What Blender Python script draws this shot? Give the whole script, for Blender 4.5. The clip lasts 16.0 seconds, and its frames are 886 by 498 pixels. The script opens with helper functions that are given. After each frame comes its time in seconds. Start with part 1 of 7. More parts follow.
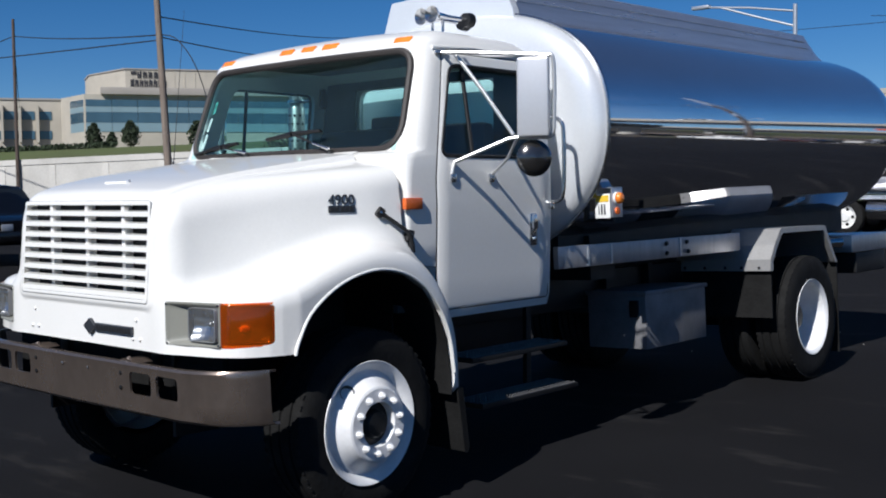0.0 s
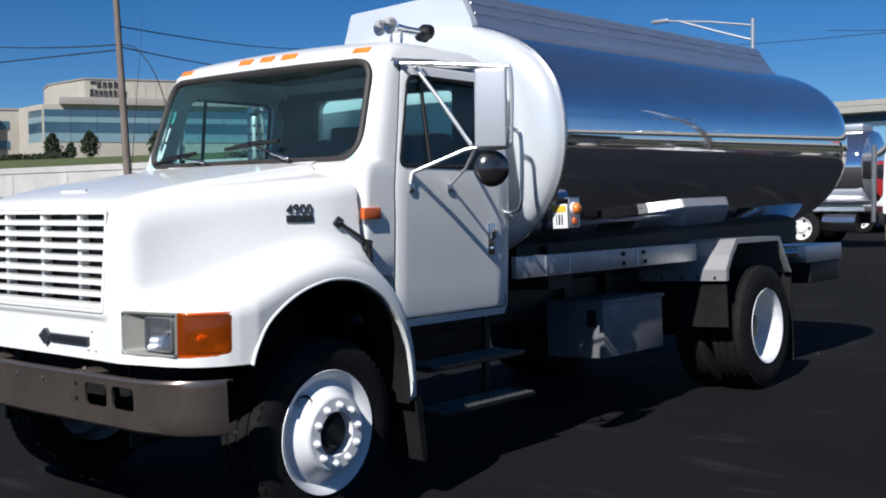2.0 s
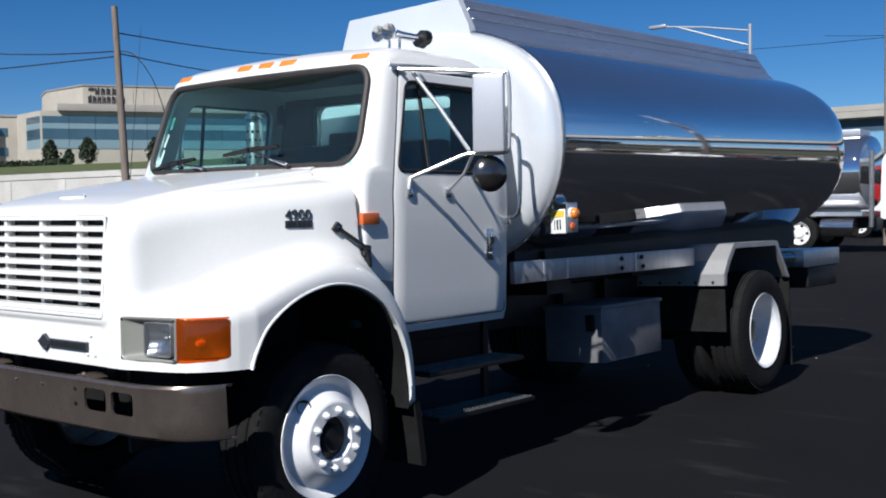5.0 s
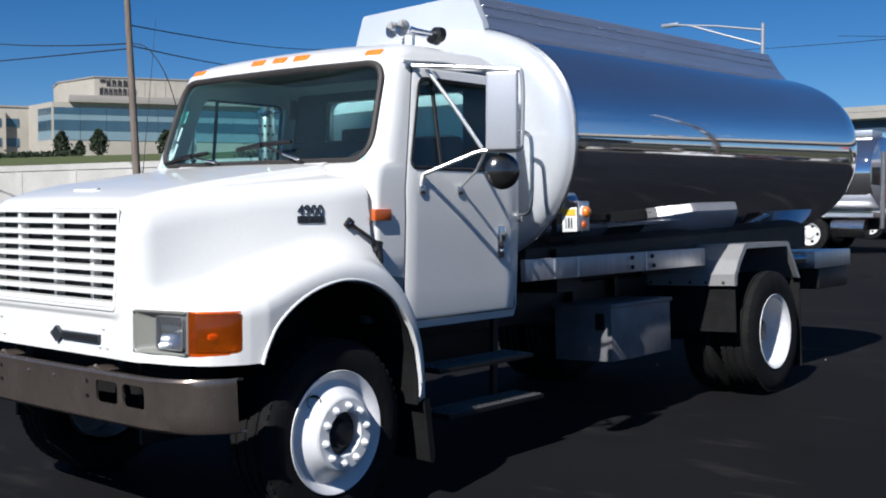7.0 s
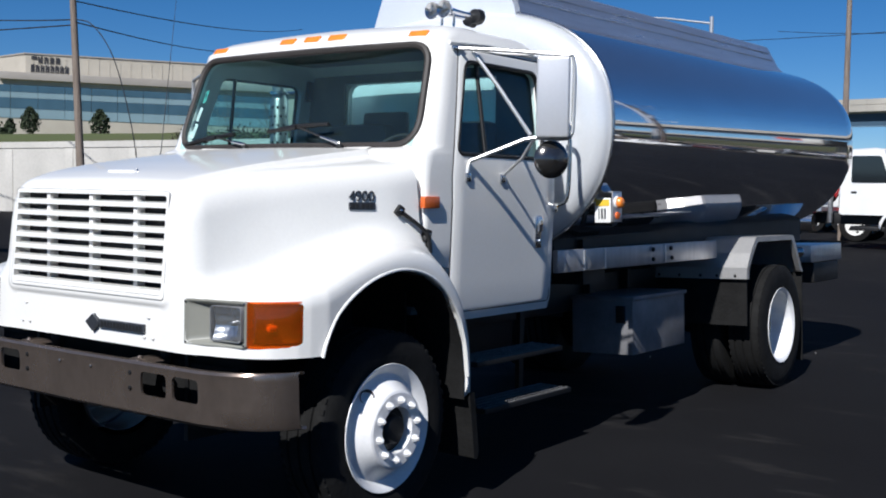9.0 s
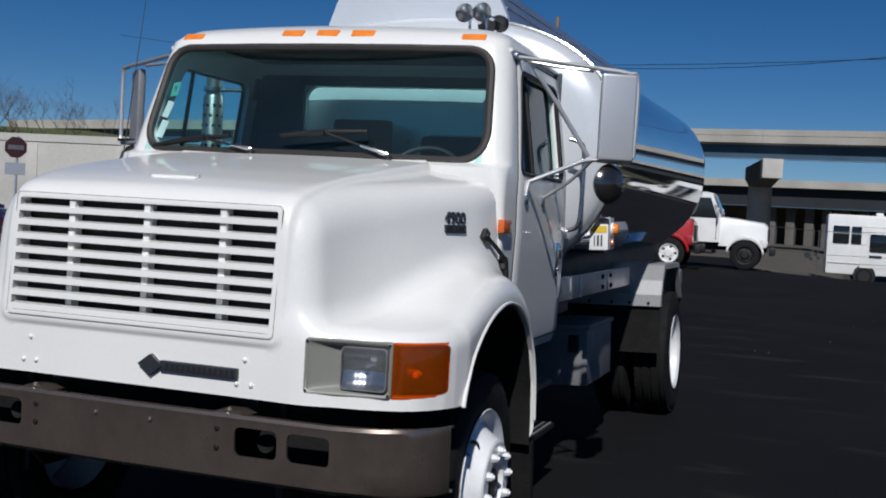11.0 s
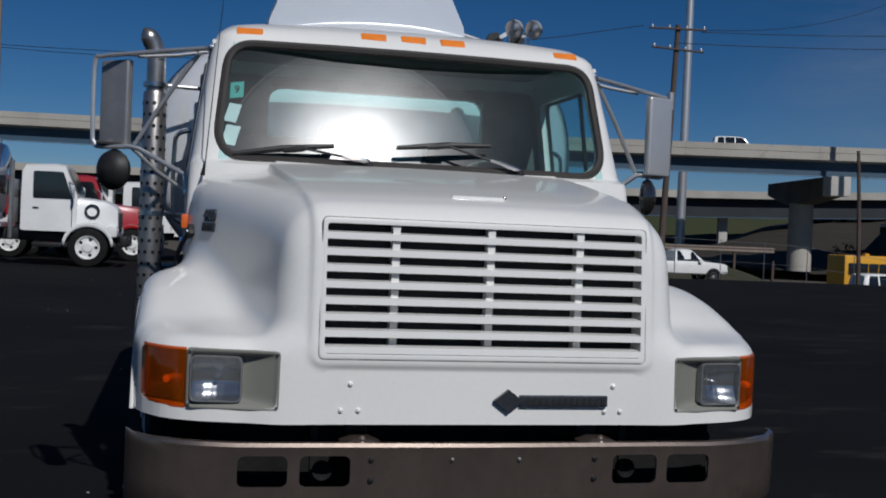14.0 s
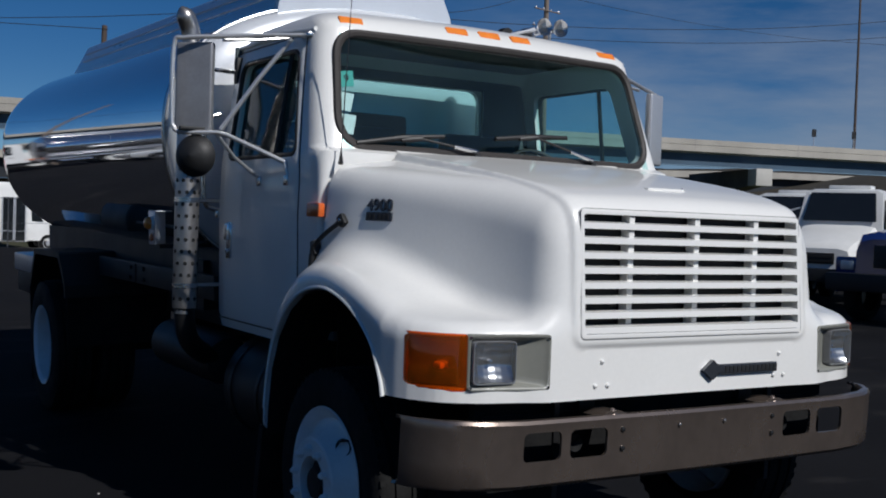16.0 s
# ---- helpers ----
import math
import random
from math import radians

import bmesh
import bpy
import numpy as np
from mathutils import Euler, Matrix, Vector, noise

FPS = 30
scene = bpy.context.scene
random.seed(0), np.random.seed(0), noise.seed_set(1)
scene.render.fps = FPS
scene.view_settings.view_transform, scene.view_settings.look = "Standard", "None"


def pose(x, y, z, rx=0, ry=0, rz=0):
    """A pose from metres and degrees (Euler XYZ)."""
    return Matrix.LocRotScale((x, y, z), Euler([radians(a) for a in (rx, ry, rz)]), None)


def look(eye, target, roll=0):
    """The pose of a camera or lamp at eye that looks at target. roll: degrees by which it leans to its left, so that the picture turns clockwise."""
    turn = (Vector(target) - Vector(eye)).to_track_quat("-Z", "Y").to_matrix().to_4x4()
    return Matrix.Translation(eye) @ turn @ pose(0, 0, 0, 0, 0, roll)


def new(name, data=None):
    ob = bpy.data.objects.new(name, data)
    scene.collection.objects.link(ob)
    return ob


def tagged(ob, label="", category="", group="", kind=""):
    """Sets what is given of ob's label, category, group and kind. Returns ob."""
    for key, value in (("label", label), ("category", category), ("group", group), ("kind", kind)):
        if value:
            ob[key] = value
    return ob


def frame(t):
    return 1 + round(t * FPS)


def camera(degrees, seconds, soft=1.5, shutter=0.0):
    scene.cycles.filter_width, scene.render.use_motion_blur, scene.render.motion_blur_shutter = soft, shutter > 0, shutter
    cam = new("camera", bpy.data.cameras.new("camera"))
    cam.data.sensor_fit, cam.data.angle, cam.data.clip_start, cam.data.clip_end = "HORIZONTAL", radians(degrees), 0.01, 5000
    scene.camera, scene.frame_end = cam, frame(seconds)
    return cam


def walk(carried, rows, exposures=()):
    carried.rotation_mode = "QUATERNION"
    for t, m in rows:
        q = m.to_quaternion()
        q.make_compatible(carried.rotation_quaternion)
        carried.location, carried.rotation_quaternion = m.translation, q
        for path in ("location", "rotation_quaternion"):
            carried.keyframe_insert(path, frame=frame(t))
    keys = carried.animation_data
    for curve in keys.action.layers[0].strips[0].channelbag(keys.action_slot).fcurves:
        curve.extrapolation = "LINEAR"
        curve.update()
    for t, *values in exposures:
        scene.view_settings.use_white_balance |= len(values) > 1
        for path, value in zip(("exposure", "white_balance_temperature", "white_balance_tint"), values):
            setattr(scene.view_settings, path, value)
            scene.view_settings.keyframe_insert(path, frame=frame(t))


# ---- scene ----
cam = camera(44.0, 16.0, soft=1.95)
PATH = [
    (0, (5.041, -2.856, 1.58), (3.695, -1.381, 1.474), -0.7),
    (0.5, (5.051, -2.847, 1.586), (3.724, -1.354, 1.48), -0.4),
    (1, (5.048, -2.841, 1.571), (3.742, -1.329, 1.476), -0.3),
    (1.5, (5.066, -2.846, 1.576), (3.77, -1.325, 1.483), -0.6),
    (2, (5.079, -2.864, 1.572), (3.784, -1.343, 1.486), -0.6),
    (2.5, (5.092, -2.874, 1.58), (3.792, -1.357, 1.498), -0.6),
    (3, (5.082, -2.874, 1.591), (3.786, -1.353, 1.513), -0.9),
    (3.5, (5.08, -2.873, 1.578), (3.79, -1.345, 1.509), -1.0),
    (4, (5.089, -2.874, 1.57), (3.798, -1.348, 1.5), -0.9),
    (6.5, (5.085, -2.88, 1.568), (3.785, -1.362, 1.483), -0.3),
    (7, (5.081, -2.89, 1.575), (3.776, -1.377, 1.492), -0.0),
    (7.5, (5.059, -2.897, 1.566), (3.754, -1.384, 1.481), 0.7),
    (8, (5.007, -2.926, 1.578), (3.708, -1.408, 1.479), 2.2),
    (8.5, (4.811, -3.022, 1.577), (3.54, -1.482, 1.466), 1.5),
    (11, (2.495, -3.519, 1.559), (1.813, -1.64, 1.494), 3.3),
    (11.5, (1.921, -3.661, 1.545), (1.406, -1.732, 1.415), 2.6),
    (12, (1.335, -3.675, 1.541), (0.953, -1.714, 1.438), 0.1),
    (12.5, (0.744, -3.776, 1.536), (0.616, -1.781, 1.471), 1.9),
    (13, (0.182, -3.774, 1.521), (0.201, -1.775, 1.537), 0.8),
    (13.5, (-0.382, -3.769, 1.508), (-0.139, -1.784, 1.525), 2.9),
    (14, (-0.967, -3.731, 1.512), (-0.541, -1.777, 1.482), 2.4),
    (14.5, (-1.502, -3.608, 1.492), (-0.949, -1.686, 1.468), 0.5),
    (15, (-2.053, -3.541, 1.492), (-1.312, -1.684, 1.452), 1.4),
    (15.5, (-2.546, -3.367, 1.469), (-1.655, -1.576, 1.438), -0.1),
    (16, (-3.069, -3.202, 1.485), (-2.04, -1.488, 1.434), 2.0),
]
EXPOSURES = [(0, 0.16, 6150, 10), (2, 0.28, 6150, 10), (8.5, 0.32, 6150, 10), (11, -0.38, 6150, 10), (12.5, -0.70, 6150, 10), (13.4, -0.66, 6150, 10), (14.2, -0.80, 6150, 10), (15, -0.66, 6150, 10), (16, -0.46, 6150, 10)]
walk(cam, [(t, look(eye, target, roll)) for t, eye, target, roll in PATH], EXPOSURES)

# ---- daylight ----
SUN = Vector((0.166, -0.730, 0.663)).normalized()
world = bpy.data.worlds.new("world")
scene.world = world
world.use_nodes = True
wn = world.node_tree
wn.nodes.clear()
sky = wn.nodes.new("ShaderNodeTexSky")
sky.sky_type = "NISHITA"
sky.sun_disc = False
sky.sun_elevation = radians(41.5)
sky.sun_rotation = radians(167.2)
sky.altitude, sky.air_density, sky.dust_density, sky.ozone_density = 3500, 1.0, 0.0, 4.0
bg = wn.nodes.new("ShaderNodeBackground")
bg.inputs["Strength"].default_value = 0.060
wo = wn.nodes.new("ShaderNodeOutputWorld")
deep = wn.nodes.new("ShaderNodeHueSaturation")
deep.inputs["Saturation"].default_value = 1.28
deep.inputs["Hue"].default_value = 0.502
wn.links.new(sky.outputs[0], deep.inputs["Color"])
# thin high cloud, thickest towards the north-east
co, mp, nz = wn.nodes.new("ShaderNodeTexCoord"), wn.nodes.new("ShaderNodeMapping"), wn.nodes.new("ShaderNodeTexNoise")
mp.inputs["Rotation"].default_value = (radians(8), radians(-6), radians(40))
mp.inputs["Scale"].default_value = (1.2, 2.0, 9.0)
nz.inputs["Scale"].default_value, nz.inputs["Detail"].default_value, nz.inputs["Roughness"].default_value = 1.7, 8, 0.62
band = wn.nodes.new("ShaderNodeMapRange")
band.inputs["From Min"].default_value, band.inputs["From Max"].default_value, band.inputs["To Max"].default_value = 0.34, 0.72, 0.80
side_dir = wn.nodes.new("ShaderNodeVectorMath")
side_dir.operation = "DOT_PRODUCT"
side_dir.inputs[1].default_value = (0.80, 0.58, 0.12)
reach = wn.nodes.new("ShaderNodeMapRange")
reach.interpolation_type = "SMOOTHSTEP"
reach.inputs["From Min"].default_value, reach.inputs["From Max"].default_value = 0.87, 0.99
fac = wn.nodes.new("ShaderNodeMath")
fac.operation = "MULTIPLY"
veil = wn.nodes.new("ShaderNodeMix")
veil.data_type = "RGBA"
veil.inputs["B"].default_value = (5.0, 6.0, 7.6, 1)
wn.links.new(co.outputs["Generated"], mp.inputs["Vector"])
wn.links.new(mp.outputs[0], nz.inputs["Vector"])
wn.links.new(nz.outputs["Fac"], band.inputs["Value"])
wn.links.new(co.outputs["Generated"], side_dir.inputs[0])
wn.links.new(side_dir.outputs["Value"], reach.inputs["Value"])
wn.links.new(band.outputs[0], fac.inputs[0])
wn.links.new(reach.outputs[0], fac.inputs[1])
wn.links.new(fac.outputs[0], veil.inputs["Factor"])
wn.links.new(deep.outputs[0], veil.inputs["A"])
wn.links.new(veil.outputs["Result"], bg.inputs["Color"])
wn.links.new(bg.outputs[0], wo.inputs["Surface"])
sun_data = bpy.data.lights.new("sun", "SUN")
sun_data.energy, sun_data.angle, sun_data.color = 5.0, radians(0.6), (1.0, 0.96, 0.91)
sun = new("sun", sun_data)
sun.matrix_world = look(SUN * 60, (0, 0, 0))

# ---- materials ----
def mat(name, color, rough=0.5, metal=0.0, vary=0.12, scale=4.0, fine=60.0, bump=0.0, bump_scale=80.0, coat=0.0, color2=None, emit=0.0, stretch=None, spec=0.5):
    """A surface with colour and gloss that vary at two scales, and fine relief."""
    m = bpy.data.materials.new(name)
    m.use_nodes = True
    nt = m.node_tree
    p = nt.nodes["Principled BSDF"]
    tc = nt.nodes.new("ShaderNodeTexCoord")
    src = tc.outputs["Object"]
    if stretch:
        mp = nt.nodes.new("ShaderNodeMapping")
        mp.inputs["Scale"].default_value = stretch
        nt.links.new(src, mp.inputs["Vector"])
        src = mp.outputs["Vector"]
    n1, n2 = nt.nodes.new("ShaderNodeTexNoise"), nt.nodes.new("ShaderNodeTexNoise")
    n1.inputs["Scale"].default_value, n1.inputs["Detail"].default_value = scale, 6
    n2.inputs["Scale"].default_value, n2.inputs["Detail"].default_value = fine, 3
    nt.links.new(src, n1.inputs["Vector"])
    nt.links.new(src, n2.inputs["Vector"])
    mixf = nt.nodes.new("ShaderNodeMath")
    mixf.operation = "MULTIPLY_ADD"
    nt.links.new(n2.outputs["Fac"], mixf.inputs[0])
    mixf.inputs[1].default_value = 0.4
    nt.links.new(n1.outputs["Fac"], mixf.inputs[2])
    ramp = nt.nodes.new("ShaderNodeMapRange")
    ramp.inputs["From Min"].default_value, ramp.inputs["From Max"].default_value = 0.5, 0.95
    nt.links.new(mixf.outputs[0], ramp.inputs["Value"])
    mx = nt.nodes.new("ShaderNodeMix")
    mx.data_type = "RGBA"
    c2 = color2 or tuple(c * (1 - vary) for c in color)
    c1 = color if color2 else tuple(min(1, c * (1 + vary * 0.5)) for c in color)
    mx.inputs["A"].default_value, mx.inputs["B"].default_value = (*c1, 1), (*c2, 1)
    nt.links.new(ramp.outputs["Result"], mx.inputs["Factor"])
    nt.links.new(mx.outputs["Result"], p.inputs["Base Color"])
    rr = nt.nodes.new("ShaderNodeMapRange")
    rr.inputs["To Min"].default_value, rr.inputs["To Max"].default_value = rough * 0.85, min(1, rough * 1.2)
    nt.links.new(n1.outputs["Fac"], rr.inputs["Value"])
    nt.links.new(rr.outputs["Result"], p.inputs["Roughness"])
    p.inputs["Metallic"].default_value = metal
    p.inputs["Specular IOR Level"].default_value = spec
    p.inputs["Coat Weight"].default_value = coat
    p.inputs["Coat Roughness"].default_value = 0.06
    if bump:
        nb = nt.nodes.new("ShaderNodeTexNoise")
        nb.inputs["Scale"].default_value, nb.inputs["Detail"].default_value = bump_scale, 4
        nt.links.new(src, nb.inputs["Vector"])
        b = nt.nodes.new("ShaderNodeBump")
        b.inputs["Strength"].default_value, b.inputs["Distance"].default_value = bump, 0.02
        nt.links.new(nb.outputs["Fac"], b.inputs["Height"])
        nt.links.new(b.outputs["Normal"], p.inputs["Normal"])
    if emit:
        p.inputs["Emission Color"].default_value, p.inputs["Emission Strength"].default_value = (*color, 1), emit
    return m


def glass(name, tint, rough=0.0, dust=0.0, film=(0.55, 0.62, 0.60), halo=0.0, arcs=()):
    """A thin pane: clear with a tint, and the gloss of glass."""
    m = bpy.data.materials.new(name)
    m.use_nodes = True
    nt = m.node_tree
    nt.nodes.clear()
    out, mix = nt.nodes.new("ShaderNodeOutputMaterial"), nt.nodes.new("ShaderNodeMixShader")
    tr, gl, lw = nt.nodes.new("ShaderNodeBsdfTransparent"), nt.nodes.new("ShaderNodeBsdfGlossy"), nt.nodes.new("ShaderNodeLayerWeight")
    tr.inputs["Color"].default_value = (*tint, 1)
    gl.inputs["Roughness"].default_value = rough
    lw.inputs["Blend"].default_value = 0.5
    pw, ma = nt.nodes.new("ShaderNodeMath"), nt.nodes.new("ShaderNodeMath")
    pw.operation, ma.operation = "POWER", "MULTIPLY_ADD"
    pw.inputs[1].default_value, ma.inputs[1].default_value, ma.inputs[2].default_value = 5, 0.92, 0.06
    nt.links.new(lw.outputs["Facing"], pw.inputs[0])
    nt.links.new(pw.outputs[0], ma.inputs[0])
    nt.links.new(ma.outputs[0], mix.inputs[0])
    nt.links.new(tr.outputs[0], mix.inputs[1])
    nt.links.new(gl.outputs[0], mix.inputs[2])
    if halo:
        # the haze of fine scratches round a bright reflection
        g2, m2 = nt.nodes.new("ShaderNodeBsdfGlossy"), nt.nodes.new("ShaderNodeMixShader")
        g2.inputs["Roughness"].default_value, m2.inputs[0].default_value = 0.15, halo
        n2, c2, r2 = nt.nodes.new("ShaderNodeTexNoise"), nt.nodes.new("ShaderNodeTexCoord"), nt.nodes.new("ShaderNodeMapRange")
        n2.inputs["Scale"].default_value, n2.inputs["Detail"].default_value = 3.5, 6
        r2.inputs["From Min"].default_value, r2.inputs["From Max"].default_value = 0.35, 0.65
        r2.inputs["To Min"].default_value, r2.inputs["To Max"].default_value = halo * 0.7, halo * 1.3
        nt.links.new(c2.outputs["Object"], n2.inputs["Vector"])
        nt.links.new(n2.outputs["Fac"], r2.inputs["Value"])
        amount = r2.outputs["Result"]
        for px, rad in arcs:
            # a smeared rim and a dustier field inside the wiper's sweep
            ds, rim_, inn, ad = (nt.nodes.new("ShaderNode" + k) for k in ("VectorMath", "Math", "MapRange", "Math"))
            ds.operation, rim_.operation, ad.operation = "DISTANCE", "COMPARE", "MULTIPLY_ADD"
            ds.inputs[1].default_value = (px, 1.30, 1.795)
            rim_.inputs[1].default_value, rim_.inputs[2].default_value, ad.inputs[1].default_value = rad, 0.004, halo * 1.0
            inn.inputs["From Min"].default_value, inn.inputs["From Max"].default_value = rad - 0.02, rad
            inn.inputs["To Min"].default_value, inn.inputs["To Max"].default_value = halo * 0.8, 0.0
            sm = nt.nodes.new("ShaderNodeMath")
            nt.links.new(c2.outputs["Object"], ds.inputs[0])
            nt.links.new(ds.outputs["Value"], rim_.inputs[0])
            nt.links.new(ds.outputs["Value"], inn.inputs["Value"])
            nt.links.new(rim_.outputs[0], ad.inputs[0])
            nt.links.new(amount, ad.inputs[2])
            nt.links.new(ad.outputs[0], sm.inputs[0])
            nt.links.new(inn.outputs[0], sm.inputs[1])
            amount = sm.outputs[0]
        nt.links.new(amount, m2.inputs[0])
        nt.links.new(mix.outputs[0], m2.inputs[1])
        nt.links.new(g2.outputs[0], m2.inputs[2])
        mix = m2
    if dust:
        # a thin uneven film of road dust
        df, dm, nz, tc = nt.nodes.new("ShaderNodeBsdfDiffuse"), nt.nodes.new("ShaderNodeMixShader"), nt.nodes.new("ShaderNodeTexNoise"), nt.nodes.new("ShaderNodeTexCoord")
        df.inputs["Color"].default_value = (*film, 1)
        nz.inputs["Scale"].default_value, nz.inputs["Detail"].default_value = 2.2, 8
        amt = nt.nodes.new("ShaderNodeMapRange")
        amt.inputs["From Min"].default_value, amt.inputs["From Max"].default_value = 0.3, 0.75
        amt.inputs["To Min"].default_value, amt.inputs["To Max"].default_value = dust * 0.6, dust * 1.5
        nt.links.new(tc.outputs["Object"], nz.inputs["Vector"])
        nt.links.new(nz.outputs["Fac"], amt.inputs["Value"])
        fac = amt.outputs["Result"]
        for px, rad in arcs:
            # the dirt that a wiper leaves at the end of its sweep
            ds, cm, ad = nt.nodes.new("ShaderNodeVectorMath"), nt.nodes.new("ShaderNodeMath"), nt.nodes.new("ShaderNodeMath")
            ds.operation, cm.operation, ad.operation = "DISTANCE", "COMPARE", "MULTIPLY_ADD"
            ds.inputs[1].default_value = (px, 1.30, 1.795)
            cm.inputs[1].default_value, cm.inputs[2].default_value, ad.inputs[1].default_value = rad, 0.004, 0.010
            nt.links.new(tc.outputs["Object"], ds.inputs[0])
            nt.links.new(ds.outputs["Value"], cm.inputs[0])
            nt.links.new(cm.outputs[0], ad.inputs[0])
            nt.links.new(fac, ad.inputs[2])
            fac = ad.outputs[0]
        nt.links.new(fac, dm.inputs[0])
        nt.links.new(mix.outputs[0], dm.inputs[1])
        nt.links.new(df.outputs[0], dm.inputs[2])
        nt.links.new(dm.outputs[0], out.inputs["Surface"])
    else:
        nt.links.new(mix.outputs[0], out.inputs["Surface"])
    return m


WHITE = mat("white_truck_paint", (0.80, 0.79, 0.755), 0.32, vary=0.05, scale=1.5, coat=0.55)
WHITE2 = mat("white_fleet_paint", (0.74, 0.74, 0.72), 0.4, vary=0.08, scale=2, coat=0.3)
WHITE_IN = mat("white_wheel_paint", (0.78, 0.78, 0.78), 0.4, vary=0.1, scale=9, coat=0.2)
BUMPER = mat("worn_bumper_paint", (0.29, 0.235, 0.20), 0.27, metal=0.82, vary=0.24, scale=3, fine=14, bump=0.02, coat=0.15, stretch=(1.5, 1, 1.0))
BLACK = mat("black_paint", (0.007, 0.007, 0.0075), 0.5, vary=0.3)
PLASTIC = mat("black_plastic", (0.012, 0.012, 0.012), 0.55, vary=0.3, bump=0.05)
RUBBER = mat("tyre_rubber", (0.010, 0.010, 0.010), 0.78, vary=0.4, scale=8, bump=0.15, bump_scale=40, spec=0.2)
GASKET = mat("window_gasket", (0.032, 0.027, 0.024), 0.6, vary=0.3)
CHROME = mat("chrome", (0.85, 0.85, 0.86), 0.07, metal=1.0, vary=0.08, scale=12)
STEEL = mat("bright_steel", (0.62, 0.62, 0.62), 0.22, metal=1.0, vary=0.15, scale=10, bump=0.02)
POLISHED = mat("polished_tube_steel", (0.80, 0.79, 0.77), 0.36, metal=0.8, vary=0.1, scale=20)
STACK = mat("heat_dulled_steel", (0.42, 0.40, 0.38), 0.34, metal=0.9, vary=0.25, scale=7, bump=0.03)
ALU = mat("brushed_aluminium", (0.70, 0.71, 0.73), 0.35, metal=0.85, vary=0.14, scale=3, bump=0.03, stretch=(1, 6, 1))
DULL_ALU = mat("weathered_aluminium", (0.21, 0.21, 0.22), 0.38, metal=0.7, vary=0.2, scale=4, bump=0.03)
FENDER_ALU = mat("sheet_aluminium", (0.50, 0.495, 0.49), 0.40, metal=0.6, vary=0.15, scale=4, bump=0.03)
RAIL_ALU = mat("side_rail_aluminium", (0.44, 0.44, 0.46), 0.42, metal=0.8, vary=0.18, scale=3, bump=0.03, stretch=(1, 5, 1))
BOX_ALU = mat("dull_box_aluminium", (0.21, 0.21, 0.22), 0.5, metal=0.35, vary=0.25, scale=5, bump=0.03)
TANK = mat("polished_tank_steel", (0.80, 0.80, 0.82), 0.030, metal=0.955, vary=0.06, scale=2.5, fine=30, stretch=(1, 0.35, 1))
TANK_TOP = mat("brushed_tank_steel", (0.72, 0.72, 0.74), 0.28, metal=0.84, vary=0.14, scale=3, fine=40, stretch=(8, 0.5, 8))
TANK_HEAD = mat("white_tank_head", (0.74, 0.76, 0.78), 0.24, metal=0.3, vary=0.08, scale=2, coat=0.4)
AMBER = glass("amber_lens", (0.95, 0.33, 0.03), 0.08, dust=0.24, film=(0.58, 0.12, 0.006))
AMBER_BULB = mat("amber_bulb", (0.9, 0.55, 0.12), 0.2, vary=0.05, coat=0.5)
ORANGE = mat("orange_marker_lens", (0.85, 0.24, 0.03), 0.25, vary=0.12, scale=18, coat=0.4)
RED = mat("red_lens", (0.45, 0.02, 0.02), 0.2, vary=0.15, coat=0.5)
BEZEL = mat("grey_lamp_bezel", (0.225, 0.225, 0.195), 0.4, vary=0.08, coat=0.15)
REFLECTOR = mat("lamp_reflector", (0.55, 0.55, 0.56), 0.22, metal=0.95, vary=0.1, scale=30, bump=0.05, bump_scale=40)
LENS = glass("clear_lens", (0.92, 0.94, 0.95), 0.06, dust=0.05, film=(0.75, 0.76, 0.74))
SCREEN = glass("windscreen_glass", (0.60, 0.87, 0.87), 0.006, dust=0.02, film=(0.38, 0.56, 0.56), halo=0.0033, arcs=((-0.30, 0.59),))
WINDOW = glass("side_window_glass", (0.70, 0.92, 0.92), dust=0.012, film=(0.38, 0.56, 0.56))
DARK_GLASS = mat("dark_glass", (0.012, 0.015, 0.018), 0.05, vary=0.1, coat=0.5)
MARKER = mat("red_orange_marker_lens", (0.66, 0.13, 0.025), 0.25, vary=0.12, scale=18, coat=0.4)
BADGE = mat("dark_badge", (0.05, 0.055, 0.065), 0.3, metal=0.4, vary=0.2, scale=20, bump=0.1)
INTERIOR = mat("grey_cab_trim", (0.070, 0.092, 0.096), 0.8, vary=0.2, bump=0.1)
SEATM = mat("dark_vinyl_seat", (0.05, 0.055, 0.06), 0.6, vary=0.2, bump=0.1)
STICKER_W = mat("white_paper", (0.78, 0.78, 0.76), 0.7, vary=0.04)
STICKER_G = mat("green_paper", (0.10, 0.42, 0.36), 0.7, vary=0.05)
YELLOW_ST = mat("yellow_sticker", (0.75, 0.50, 0.04), 0.5, vary=0.05)
ASPHALT = mat("fresh_asphalt", (0.0086, 0.0086, 0.0096), 0.9, vary=0.45, scale=0.35, fine=55, bump=0.35, bump_scale=130, color2=(0.0138, 0.0138, 0.0152), spec=0.05)
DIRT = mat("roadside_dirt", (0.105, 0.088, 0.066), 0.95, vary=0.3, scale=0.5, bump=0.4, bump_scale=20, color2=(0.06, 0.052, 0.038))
GRASS = mat("spring_grass", (0.028, 0.044, 0.010), 0.95, scale=0.12, fine=1.5, bump=0.5, bump_scale=9, color2=(0.048, 0.042, 0.016))
